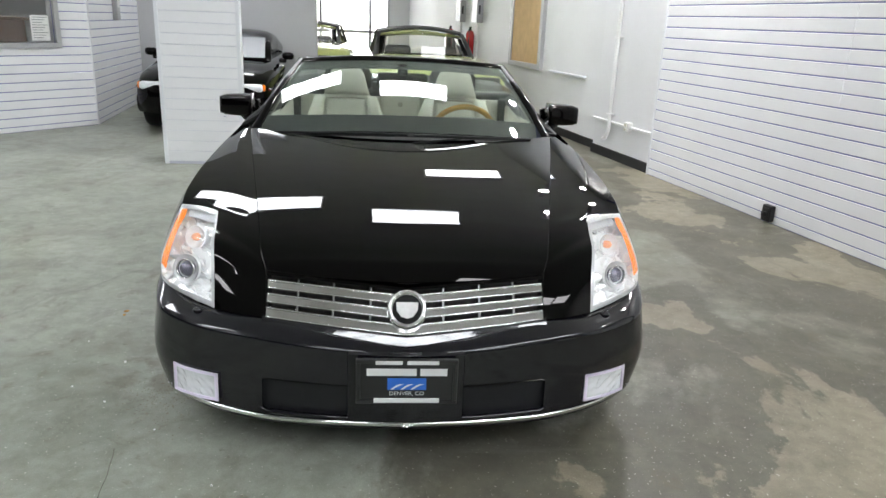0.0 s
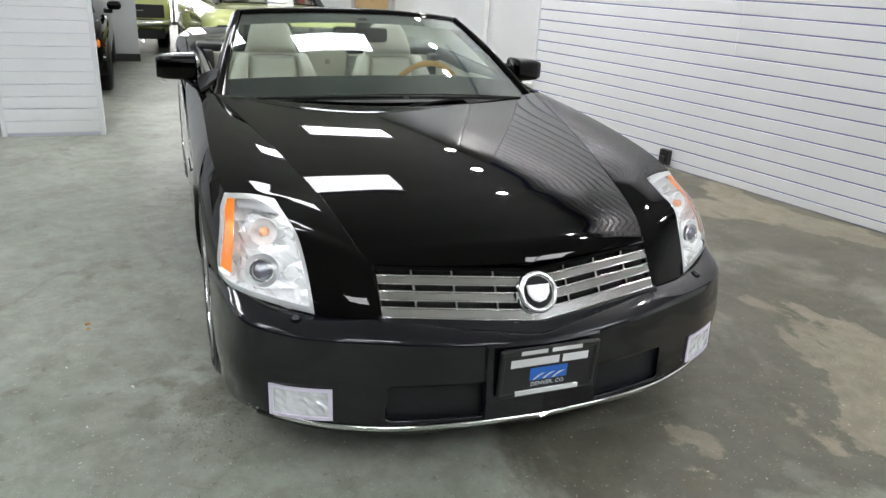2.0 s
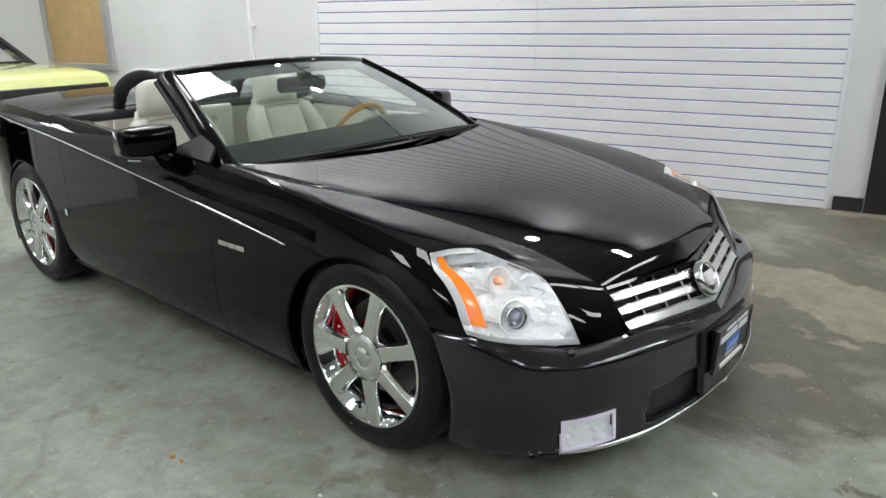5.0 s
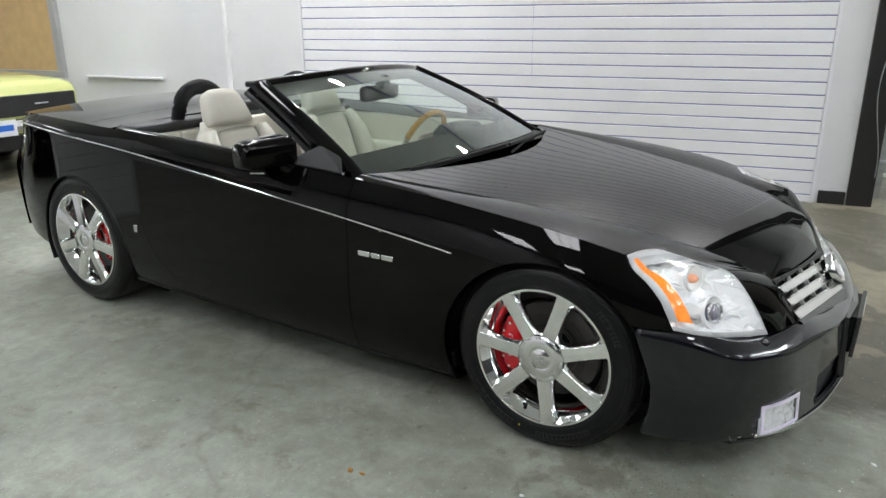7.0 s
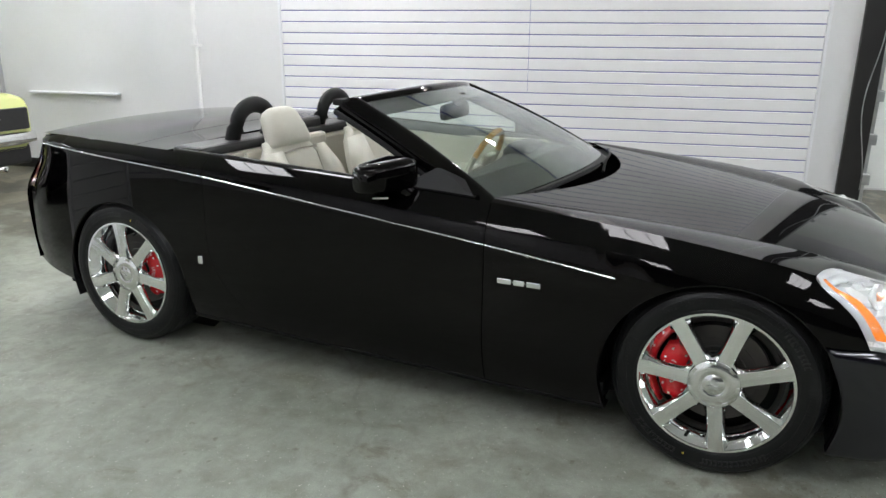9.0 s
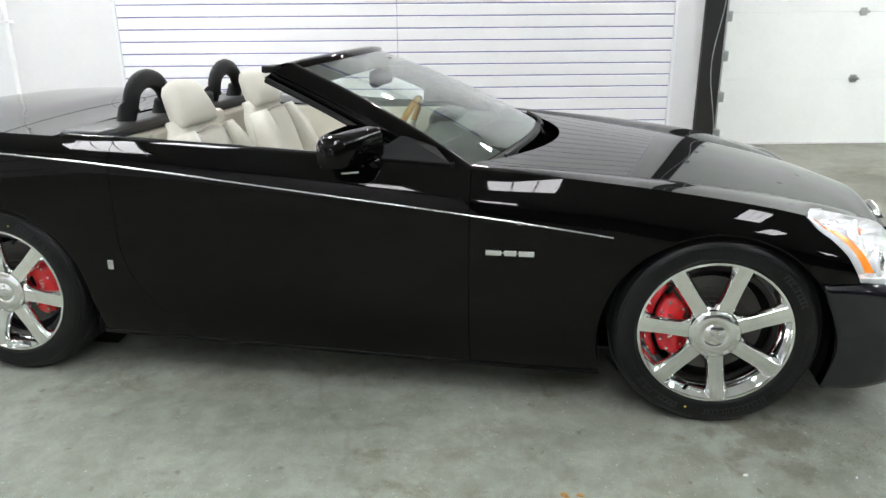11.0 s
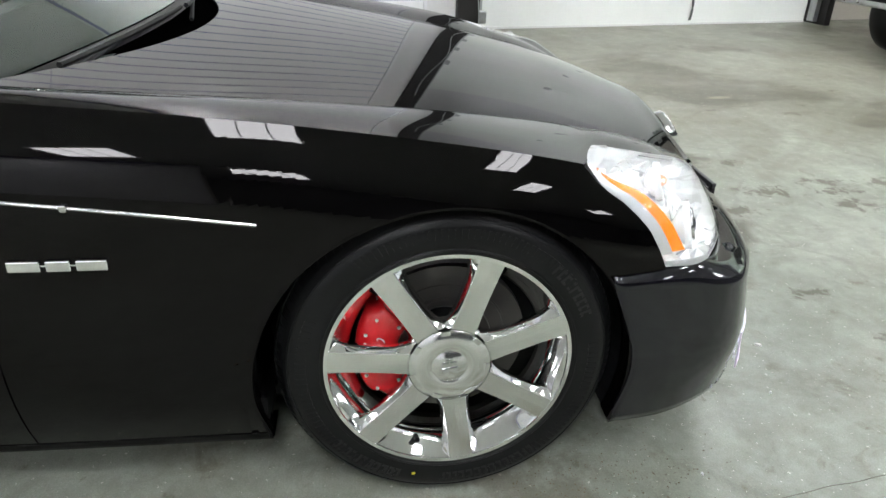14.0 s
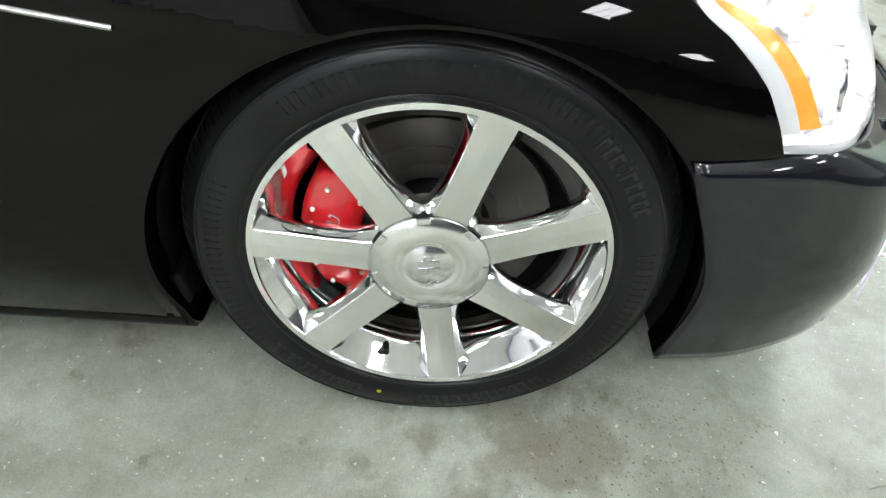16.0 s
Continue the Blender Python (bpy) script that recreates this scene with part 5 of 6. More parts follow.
part("plate_mount", grid([[Vector((x, bump_y(abs(x) * 0.9, max(z, 0.22)) - 0.011 + (0.02 if abs(x) > 0.186 or z > 0.44 or z < 0.205 else 0.0), z)) for z in (0.198, 0.206, 0.25, 0.30, 0.35, 0.40, 0.43, 0.438, 0.444)] for x in (-0.192, -0.186, -0.18, -0.1, 0.0, 0.1, 0.18, 0.186, 0.192)]), BUMPER_PAINT, bumper, "raised black plate mount", out=(0, 0, 0.3))

plate = thing("dealer_plate", "black dealer plate with white lettering in a black frame", "plate", Matrix.Translation((0.002, -0.912, 0.358)) @ pose(0, 0, 0, 93, 0, 0))
part("panel", boxed(-0.152, 0.152, -0.076, 0.076, -0.003, 0.002, 0.001), PLATE_BLACK, plate)
for x0, x1, y0, y1 in ((-0.162, 0.162, 0.066, 0.080), (-0.162, 0.162, -0.080, -0.066), (-0.162, -0.148, -0.066, 0.066), (0.148, 0.162, -0.066, 0.066)):
    part("frame_bar", boxed(x0, x1, y0, y1, -0.008, 0.007, 0.003), PLATE_BLACK, plate)
part("bracket", boxed(-0.14, 0.14, -0.07, 0.07, -0.05, -0.003), DARK, plate)
for x0, x1 in ((-0.128, 0.030), (0.042, 0.128)):
    part("text_bar", boxed(x0, x1, 0.021, 0.047, 0.002, 0.003, 0.0), PLATE_WHITE, plate, "white word bar")
for x0, x1 in ((-0.10, -0.015), (0.0, 0.10)):
    part("text_bar", boxed(x0, x1, 0.064, 0.077, 0.007, 0.0082, 0.0), PLATE_WHITE, plate, "white word bar")
lettering("DENVER, CO", 0.0195, pose(0, -0.044, 0.002), PLATE_WHITE, plate, depth=0.0006)
part("number_bar", boxed(-0.105, 0.105, -0.0745, -0.061, 0.002, 0.0085), PLATE_WHITE, plate)
bm = boxed(-0.062, 0.062, -0.030, 0.012, 0.002, 0.0035)
part("picture", bm, PLATE_BLUE, plate, "blue picture with white mountains")
for x in (-0.04, -0.008, 0.024):
    bm = grid([[(x - 0.012 + 0.03 * t, -0.028 + 0.032 * t - 0.012 * t * t, 0.0042), (x - 0.004 + 0.036 * t, -0.028 + 0.032 * t - 0.012 * t * t, 0.0042)] for t in steps(0, 1, 6)])
    part("picture_stripe", bm, PLATE_WHITE, plate)


# ---- door mirrors ----
def mirror(s):
    rows = []
    for t in steps(0, 1, 14):
        x = 0.848 + 0.182 * t
        y0 = 1.180 + 0.05 * t
        h = 0.061 - 0.008 * t ** 3
        d = 0.080 - 0.024 * t ** 2
        zc = 0.964 - 0.008 * t
        if t > 0.92:
            h, d = h * 0.93, d * 0.9
        ring = []
        for k in range(20):
            a = 2 * math.pi * k / 20
            c, q = math.cos(a), math.sin(a)
            ring.append(Vector((s * x, y0 + 0.035 + d * math.copysign(abs(c) ** 0.5, c), zc + h * math.copysign(abs(q) ** 0.5, q))))
        rows.append(ring)
    bm = grid(rows, close_v=True)
    bm.verts.ensure_lookup_table()
    bm.faces.new(bm.verts[:20])
    bm.faces.new(bm.verts[-20:][::-1])
    bmesh.ops.recalc_face_normals(bm, faces=bm.faces[:])
    house = part("door_mirror", bm, BLACK_PAINT, car, "black door mirror", smooth=True)
    part("mirror_glass", boxed(min(s * 0.82, s * 0.995), max(s * 0.82, s * 0.995), 1.312, 1.318, 0.90, 0.985, 0.004), MIRROR, house, "mirror glass")
    part("mirror_foot", tube([(s * 0.822, 1.15, 0.868), (s * 0.845, 1.175, 0.886), (s * 0.875, 1.20, 0.908), (s * 0.90, 1.21, 0.925)], [0.042, 0.034, 0.032, 0.03], 12), BLACK_PAINT, house, smooth=True)
    # chrome sliver imitating the bright reflection low on the housing
    part("mirror_trim", grid([[Vector((s * (0.985 + 0.03 * t), 1.24 - 0.05 * (1 - t) , z)) for z in (0.886, 0.892)] for t in steps(0, 1, 4)]), CHROME, house)


MIRROR = material("mirror", (0.9, 0.9, 0.9), 0.01, metal=1.0)
for s in (-1, 1):
    mirror(s)


# ---- wheels ----
SPIN_FRONT, SPIN_REAR, WHEEL_X = 180 - 8.0, -6.0, 0.795


def turned(x, y, z):
    """A point of the front wheel at rest, in the wheel's own axes."""
    return Matrix.Rotation(radians(-SPIN_FRONT), 4, "X") @ Vector((x, y, z))


def make_wheel():
    """Chrome seven-spoke wheel on a ribbed road tyre; built about the origin, outer face to -x."""
    root = part("wheel", lathe([(0.238, -0.098), (0.2475, -0.104), (0.252, -0.108), (0.272, -0.114), (0.296, -0.115), (0.314, -0.109), (0.328, -0.097), (0.3375, -0.081), (0.3425, -0.064), (0.3430, -0.050), (0.3430, 0.080), (0.340, 0.098), (0.30, 0.112), (0.25, 0.106), (0.235, 0.10)], 96), TYRE, None, "black low-profile road tyre on a chrome seven-spoke rim", smooth=True)
    # raised rib rings and shoulder blocks on the sidewall
    part("sidewall_ring", lathe([(0.2555, -0.1100), (0.257, -0.1125), (0.259, -0.1125), (0.2605, -0.1115)], 96), TYRE, root, smooth=True)
    part("sidewall_ring", lathe([(0.314, -0.1078), (0.3155, -0.1102), (0.318, -0.1085), (0.320, -0.1040)], 96), TYRE, root, smooth=True)
    verts, faces = [], []
    for k in range(150):
        a = 2 * math.pi * k / 150
        if (k % 50) > 38:
            continue
        for r, x in ((0.282, -0.1138), (0.282, -0.1157), (0.302, -0.1150), (0.302, -0.1128)):
            for d in (-0.0028, 0.0028):
                verts.append((x, r * math.cos(a) - d * math.sin(a), r * math.sin(a) + d * math.cos(a)))
        n = len(verts) - 8
        faces += [(n + 2, n + 3, n + 5, n + 4), (n, n + 2, n + 4, n + 6), (n + 1, n + 7, n + 5, n + 3), (n, n + 1, n + 3, n + 2), (n + 4, n + 5, n + 7, n + 6)]
    me = bpy.data.meshes.new("shoulder_rib")
    me.from_pydata(verts, [], faces)
    me.materials.append(TYRE)
    ribs = new("shoulder_rib", me)
    ribs.parent = root
    tagged(ribs, "fine shoulder ribs of the tyre", kind="stuff")
    verts, faces = [], []
    for k in range(110):
        a = 2 * math.pi * k / 110
        for r, x in ((0.3405, -0.064), (0.3440, -0.064), (0.3388, -0.082), (0.3290, -0.0968)):
            for d in (-0.0065, 0.0065):
                verts.append((x, r * math.cos(a) - d * math.sin(a), r * math.sin(a) + d * math.cos(a)))
        n = len(verts) - 8
        faces += [(n + 2, n + 3, n + 5, n + 4), (n + 4, n + 5, n + 7, n + 6), (n + 2, n + 4, n + 6, n), (n + 3, n + 1, n + 7, n + 5)]
    me = bpy.data.meshes.new("tread_block")
    me.from_pydata(verts, [], faces)
    me.materials.append(TYRE)
    ribs = new("tread_block", me)
    ribs.parent = root
    tagged(ribs, "shoulder tread blocks of the tyre", kind="stuff")
    for x in (-0.058, -0.02, 0.02, 0.058):
        part("tread_rib", lathe([(0.342, x - 0.015), (0.3445, x - 0.014), (0.3445, x + 0.014), (0.342, x + 0.015)], 72), TYRE, root)
    rng = random.Random(4)
    for arc0, arc1, r in ((58, 100, 0.288), (118, 150, 0.288), (-40, -14, 0.288)):
        bm = bmesh.new()
        a = arc0
        while a < arc1:
            w = rng.uniform(2.6, 3.6)
            for dr0, dr1, da0, da1 in ((-0.011, 0.011, 0, 0.9), (-0.011, -0.006, 0.9, w - 0.8), (0.006, 0.011, 0.9, w - 0.8)):
                if rng.random() < 0.9:
                    pts = [(-0.1152, (r + d) * math.cos(radians(b)), (r + d) * math.sin(radians(b))) for d, b in ((dr0, a + da0), (dr1, a + da0), (dr1, a + da1), (dr0, a + da1))]
                    f = bm.faces.new([bm.verts.new(p) for p in pts])
            a += w
        part("sidewall_mark", bm, TYRE_MARK, root, "raised sidewall marks, unreadable", solid=0.001)
    part("paint_dot", lathe([(0.0, -0.1175), (0.004, -0.1172)], 10, at=turned(0, 0.069, -0.272)), YELLOW_DOT, root, "small yellow paint dot")
    # rim: satin flange, bright slope and barrel
    rim = part("rim", lathe([(0.2395, -0.1085), (0.2370, -0.1050), (0.2260, -0.0920), (0.2100, -0.0700), (0.1990, -0.0500), (0.1970, -0.0100), (0.1970, 0.05), (0.205, 0.09)], 96), CHROME, root, "chrome rim", smooth=True)
    part("rim_flange", lathe([(0.2500, -0.1040), (0.2500, -0.1085), (0.2485, -0.1110), (0.2405, -0.1112), (0.2395, -0.1085)], 96), SPOKE_CHROME, rim, "flat chrome flange", smooth=False)
    for k in range(7):
        a = radians(k * 360 / 7)
        rows = []
        for t in steps(0, 1, 16):
            r = 0.070 + (0.2415 - 0.070) * t
            w = 0.0222 + 0.0022 * abs(2 * t - 1) ** 2
            flare = 0.022 * max(0.0, (t - 0.66) / 0.34) ** 2 + 0.016 * max(0.0, (0.30 - t) / 0.30) ** 2
            x = -0.1098 - 0.0012 * t
            half = [(x + 0.034, w * 0.80 + flare), (x + 0.024, w + 0.0095 + flare * 0.9), (x + 0.012, w + 0.0062 + flare * 0.45), (x + 0.003, w + 0.0012), (x + 0.0005, w)]
            rows.append([Vector((px, -py, r)) for px, py in half] + [Vector((x, 0, r))] + [Vector((px, py, r)) for px, py in half[::-1]])
        bm = grid(rows)
        n = len(rows[0]) - 1
        for q, f in enumerate(bm.faces):
            top = (q % n) in (n // 2 - 1, n // 2)
            f.smooth, f.material_index = not top, 0 if top else 1
        bmesh.ops.transform(bm, matrix=Matrix.Rotation(a, 4, "X"), verts=bm.verts)
        bmesh.ops.recalc_face_normals(bm, faces=bm.faces[:])
        part("spoke", bm, (SPOKE_CHROME, CHROME), root, "flat chrome spoke with polished sides", out=(0.3, 0, 0))
    hub = part("hub", lathe([(0.085, -0.060), (0.0835, -0.1000), (0.0830, -0.1085), (0.0815, -0.1108), (0.050, -0.1122), (0.0390, -0.1126), (0.0375, -0.1112), (0.0345, -0.1112), (0.0330, -0.1130), (0.0, -0.1138)], 64), SPOKE_CHROME, root, "chrome hub cover", smooth=True)
    for k in range(7):
        m = Matrix.Rotation(radians((k + 0.5) * 360 / 7), 4, "X")
        part("hub_tab", boxed(-0.1118, -0.106, -0.010, 0.010, 0.070, 0.0825, 0.002, m=m), CHROME, root)
    part("hub_seam", lathe([(0.0835, -0.1060), (0.0842, -0.1106), (0.0855, -0.1060)], 64), DARK, root)
    for y0, y1, z0, z1 in ((-0.016, -0.001, 0.002, 0.013), (0.001, 0.016, 0.002, 0.013), (-0.015, -0.001, -0.011, 0.0), (0.001, 0.015, -0.011, 0.0), (-0.007, 0.007, -0.018, -0.0125)):
        part("hub_crest", boxed(-0.1158, -0.112, y0, y1, z0, z1, 0.0012), SATIN_CHROME, root)
    part("valve", tube([turned(-0.070, 0.062, -0.208), turned(-0.100, 0.060, -0.196)], 0.0055, 10), DARK, root, "black valve cap")
    # inner dark hub, disc
    part("hub_core", lathe([(0.0, -0.04), (0.07, -0.04), (0.075, 0.02), (0.0, 0.02)], 32), DARK, root)
    disc = part("brake_disc", lathe([(0.075, -0.010), (0.085, -0.022), (0.098, -0.022), (0.10, -0.012), (0.128, -0.012), (0.1285, -0.0105), (0.133, -0.0105), (0.1335, -0.012), (0.172, -0.012), (0.173, 0.012), (0.075, 0.012)], 64), DISC, root, "steel brake disc", smooth=False)
    part("disc_shield", lathe([(0.06, 0.03), (0.205, 0.028), (0.212, 0.02)], 48), DARK, root, smooth=True)
    for ob in [root] + list(root.children_recursive):
        ob.data.transform(Matrix.Scale(1.02, 4))
    return root


TYRE_MARK = material("tyre_mark", (0.009, 0.009, 0.0095), 0.5)


def make_caliper(turn):
    """Red brake caliper; turn: degrees from straight back to where it sits."""
    rows = []
    for k in steps(0, 1, 18):
        a = radians(-41 + 82 * k)
        e = min(k, 1 - k)
        r0, r1 = 0.098 + 0.012 * (e < 0.08), 0.186 - 0.016 * (e < 0.08)
        rows.append([Vector((x, r * math.cos(a), r * math.sin(a))) for r, x in ((r0, 0.0), (r0, -0.052), (r0 + 0.008, -0.062), (0.138, -0.066), (r1 - 0.010, -0.060), (r1, -0.048), (r1, 0.03))])
    bm = grid(rows)
    m = Matrix.Rotation(radians(turn), 4, "X")
    bmesh.ops.transform(bm, matrix=m, verts=bm.verts)
    bmesh.ops.recalc_face_normals(bm, faces=bm.faces[:])
    cal = part("brake_caliper", bm, CALIPER, None, "red brake caliper with silver script", smooth=True, solid=0.006)
    for a, r in ((-34, 0.116), (-31, 0.164), (34, 0.116), (31, 0.164), (-17, 0.171), (17, 0.171)):
        c = m @ Vector((-0.0655, r * math.cos(radians(a)), r * math.sin(radians(a))))
        part("bolt", lathe([(0.0, -0.003), (0.003, -0.003), (0.004, 0.0)], 10, at=c), SILVER_INK, cal, "silver bolt")
    pts = []
    for k in range(60):
        t = k / 59
        a = -17 + 34 * t
        r = 0.139 + 0.010 * math.sin(t * 40) * (0.5 + 0.5 * math.sin(t * 9))
        pts.append(m @ Vector((-0.0685, r * math.cos(radians(a + 2.2 * math.cos(t * 40))), r * math.sin(radians(a + 2.2 * math.cos(t * 40))))))
    part("script", tube(pts, 0.0011, 5), SILVER_INK, cal, "silver script, unreadable")
    return cal


wheel = make_wheel()
wheel.parent = car
wheel.matrix_basis = Matrix.Translation((-WHEEL_X, -0.004, AXLE_Z)) @ Matrix.Rotation(radians(SPIN_FRONT), 4, "X")
copy_thing(wheel, Matrix.Translation((-WHEEL_X, WHEELBASE, AXLE_Z)) @ Matrix.Rotation(radians(SPIN_REAR), 4, "X"))
copy_thing(wheel, Matrix.Translation((WHEEL_X, 0, AXLE_Z)) @ Matrix.Rotation(math.pi, 4, "Z") @ Matrix.Rotation(0.4, 4, "X"))
copy_thing(wheel, Matrix.Translation((WHEEL_X, WHEELBASE, AXLE_Z)) @ Matrix.Rotation(math.pi, 4, "Z") @ Matrix.Rotation(0.7, 4, "X"))
caliper = make_caliper(0)
caliper.parent = car
caliper.matrix_basis = Matrix.Translation((-WHEEL_X, 0, AXLE_Z))
copy_thing(caliper, Matrix.Translation((-WHEEL_X, WHEELBASE, AXLE_Z)) @ Matrix.Rotation(math.pi, 4, "X"))


# ---- cabin ----
def cushion(rows_of, n=20):
    """A stuffed shape from rings (centre, half-width, half-depth, tilt)."""
    rows = []
    for c, hw, hd, lean in rows_of:
        ring = []
        for k in range(n):
            a = 2 * math.pi * k / n
            x = hw * math.copysign(abs(math.cos(a)) ** 0.6, math.cos(a))
            d = hd * math.copysign(abs(math.sin(a)) ** 0.7, math.sin(a))
            ring.append(Vector((c[0] + x, c[1] + d * math.cos(lean), c[2] - d * math.sin(lean))))
        rows.append(ring)
    bm = grid(rows, close_v=True)
    bm.verts.ensure_lookup_table()
    bm.faces.new(bm.verts[:n])
    bm.faces.new(bm.verts[-n:][::-1])
    bmesh.ops.recalc_face_normals(bm, faces=bm.faces[:])
    return bm


def seat(x):
    lean = 0.32
    root = part("seat", cushion([((x, 1.95, 0.46), 0.24, 0.06, 0), ((x, 1.95, 0.50), 0.245, 0.075, lean), ((x, 2.00, 0.64), 0.245, 0.07, lean), ((x, 2.05, 0.80), 0.235, 0.062, lean), ((x, 2.085, 0.90), 0.205, 0.055, lean), ((x, 2.10, 0.945), 0.16, 0.05, lean), ((x, 2.115, 0.975), 0.145, 0.052, lean)]), LEATHER, car, "beige leather bucket seat", smooth=True)
    part("head_rest", cushion([((x, 2.075, 0.945), 0.150, 0.045, lean), ((x, 2.08, 0.97), 0.150, 0.058, lean), ((x, 2.105, 1.03), 0.133, 0.060, lean), ((x, 2.13, 1.085), 0.117, 0.054, lean), ((x, 2.14, 1.112), 0.098, 0.042, lean), ((x, 2.146, 1.126), 0.06, 0.02, lean)]), LEATHER, root, smooth=True)
    part("seat_insert", cushion([((x, 1.925, 0.60), 0.135, 0.02, lean), ((x, 1.945, 0.66), 0.145, 0.028, lean), ((x, 1.985, 0.80), 0.14, 0.028, lean), ((x, 2.02, 0.90), 0.13, 0.026, lean), ((x, 2.03, 0.925), 0.12, 0.015, lean)]), LEATHER, root, smooth=True)
    for s in (-1, 1):
        part("side_bolster", cushion([((x + s * 0.205, 1.90, 0.56), 0.045, 0.05, lean), ((x + s * 0.215, 1.935, 0.68), 0.055, 0.075, lean), ((x + s * 0.205, 1.99, 0.82), 0.05, 0.065, lean), ((x + s * 0.175, 2.045, 0.93), 0.035, 0.045, lean)], 14), LEATHER, root, smooth=True)
    part("seat_cushion", cushion([((x, 1.66, 0.40), 0.25, 0.30, 0), ((x, 1.66, 0.46), 0.255, 0.31, 0), ((x, 1.66, 0.52), 0.24, 0.29, 0), ((x, 1.66, 0.54), 0.20, 0.24, 0)]), LEATHER, root, smooth=True)
    part("belt_guide", boxed(-0.017, 0.017, 0, 0.02, 0, 0.24, 0.005, m=pose(math.copysign(0.62, x), 2.12, 0.70)), LEATHER, root)
    # stitched seams
    for q in (-1, 1):
        part("seat_seam", tube([(x + q * 0.148, 1.912 + 0.115 * t, 0.60 + 0.33 * t) for t in steps(0, 1, 8)], 0.0035, 5), LEATHER_DARK, root)
    part("seat_seam", tube([(x + k * 0.13, 2.006 + 0.01 * (1 - k * k), 0.937 - 0.006 * k * k) for k in steps(-1, 1, 8)], 0.004, 5), LEATHER_DARK, root)
    for q in (-1, 1):
        part("seat_seam", tube([(x + q * 0.125 * (1 - t), 1.915 - 0.012 * t, 0.672 - 0.055 * t) for t in steps(0, 1, 6)], 0.003, 5), LEATHER_DARK, root)
    return root


for x in (-0.37, 0.37):
    seat(x)
    pts = [(x - 0.135, 2.33, 0.93), (x - 0.135, 2.30, 1.02)] + [(x - 0.135 * math.cos(a), 2.285, 1.03 + 0.105 * math.sin(a)) for a in [math.pi * k / 14 for k in range(15)]] + [(x + 0.135, 2.30, 1.02), (x + 0.135, 2.33, 0.93)]
    part("roll_hoop", tube(pts, 0.03, 12, flat=1.35), DARK, car, "dark padded roll hoop", smooth=True)
part("bulkhead", boxed(-0.72, 0.72, 2.24, 2.30, 0.35, 0.925, 0.02), LEATHER, car, "beige panel behind the seats")
part("bulkhead_middle", boxed(-0.135, 0.135, 2.19, 2.245, 0.45, 0.955, 0.02), LEATHER, car, "beige middle panel")
part("crest_plate", lathe([(0.0, -0.006), (0.018, -0.005), (0.02, 0.002)], 14, "y", at=(0, 2.19, 0.88)), LEATHER_DARK, car)
part("rear_shelf", boxed(-0.80, 0.80, 2.25, 2.42, 0.925, 0.975, 0.018), GREY_VINYL, car, "dark grey shelf behind the seats", smooth=False)
part("wind_blocker", boxed(-0.20, 0.20, 2.27, 2.31, 0.965, 1.03, 0.015), GREY_VINYL, car)
# door linings and top rolls
for s in (-1, 1):
    part("door_lining", boxed(min(s * 0.745, s * 0.79), max(s * 0.745, s * 0.79), 0.98, 2.22, 0.30, 0.90, 0.015), LEATHER, car, "beige door lining")
    part("arm_rest", boxed(min(s * 0.66, s * 0.75), max(s * 0.66, s * 0.75), 1.35, 2.0, 0.66, 0.73, 0.02), LEATHER, car)
    part("door_top", grid([[Vector((s * x, y, along(BELT_Z, y) + z)) for x, z in ((along(BELT_X, y) - 0.003, -0.004), (along(BELT_X, y) - 0.015, 0.006), (0.80, 0.006), (0.765, -0.005), (0.745, -0.04))] for y in steps(0.90, 2.36, 30)]), GREY_VINYL if s > 0 else BLACK_PAINT, car, "dark door top", smooth=True)
    part("window_seal", tube([(s * (along(BELT_X, y) - 0.022), y, along(BELT_Z, y) + 0.006) for y in steps(1.10, 2.16, 14)], 0.006, 6), DARK, car)
    part("rear_side_panel", boxed(min(s * 0.70, s * 0.80), max(s * 0.70, s * 0.80), 2.18, 2.45, 0.5, 0.94, 0.02), GREY_VINYL, car)
# dash and wheel
rows = []
for k in steps(-1, 1, 30):
    hump = 0.03 * math.exp(-((k * 0.74 - 0.37) / 0.17) ** 2)
    rows.append([Vector((k * 0.745, y, z + hump * f)) for y, z, f in ((0.70, 0.862, 0), (0.85, 0.872, 0.3), (1.0, 0.885, 0.8), (1.12, 0.885, 1.2), (1.17, 0.865, 1.0), (1.19, 0.80, 0), (1.20, 0.62, 0))])
part("dashboard", grid(rows), GREY_VINYL, car, "dark grey dashboard", smooth=True)
part("instrument_hood", cushion([((0.37, 1.10, 0.86), 0.19, 0.09, 0), ((0.37, 1.105, 0.905), 0.18, 0.085, 0), ((0.37, 1.10, 0.93), 0.15, 0.07, 0), ((0.37, 1.09, 0.94), 0.10, 0.045, 0)]), GREY_VINYL, car, smooth=True)
part("console", boxed(-0.12, 0.12, 1.15, 2.2, 0.35, 0.60, 0.03), LEATHER_DARK, car)
SW = Matrix.Translation((0.37, 1.34, 0.815)) @ Matrix.Rotation(radians(-64), 4, "X")
wood = lambda a0, a1, m, r=0.187: tube([SW @ Vector((r * math.cos(radians(a)), r * math.sin(radians(a)), 0)) for a in steps(a0, a1, 24)], m, 10)
steer = part("steering_wheel", wood(195, 345, 0.0165), WOOD, car, "steering wheel with a polished wood rim", smooth=True)
part("rim_leather", wood(345, 555, 0.0165), LEATHER_DARK, steer, smooth=True)
part("horn_pad", boxed(-0.075, 0.075, -0.06, 0.06, -0.04, 0.0, 0.02, m=SW), LEATHER_DARK, steer)
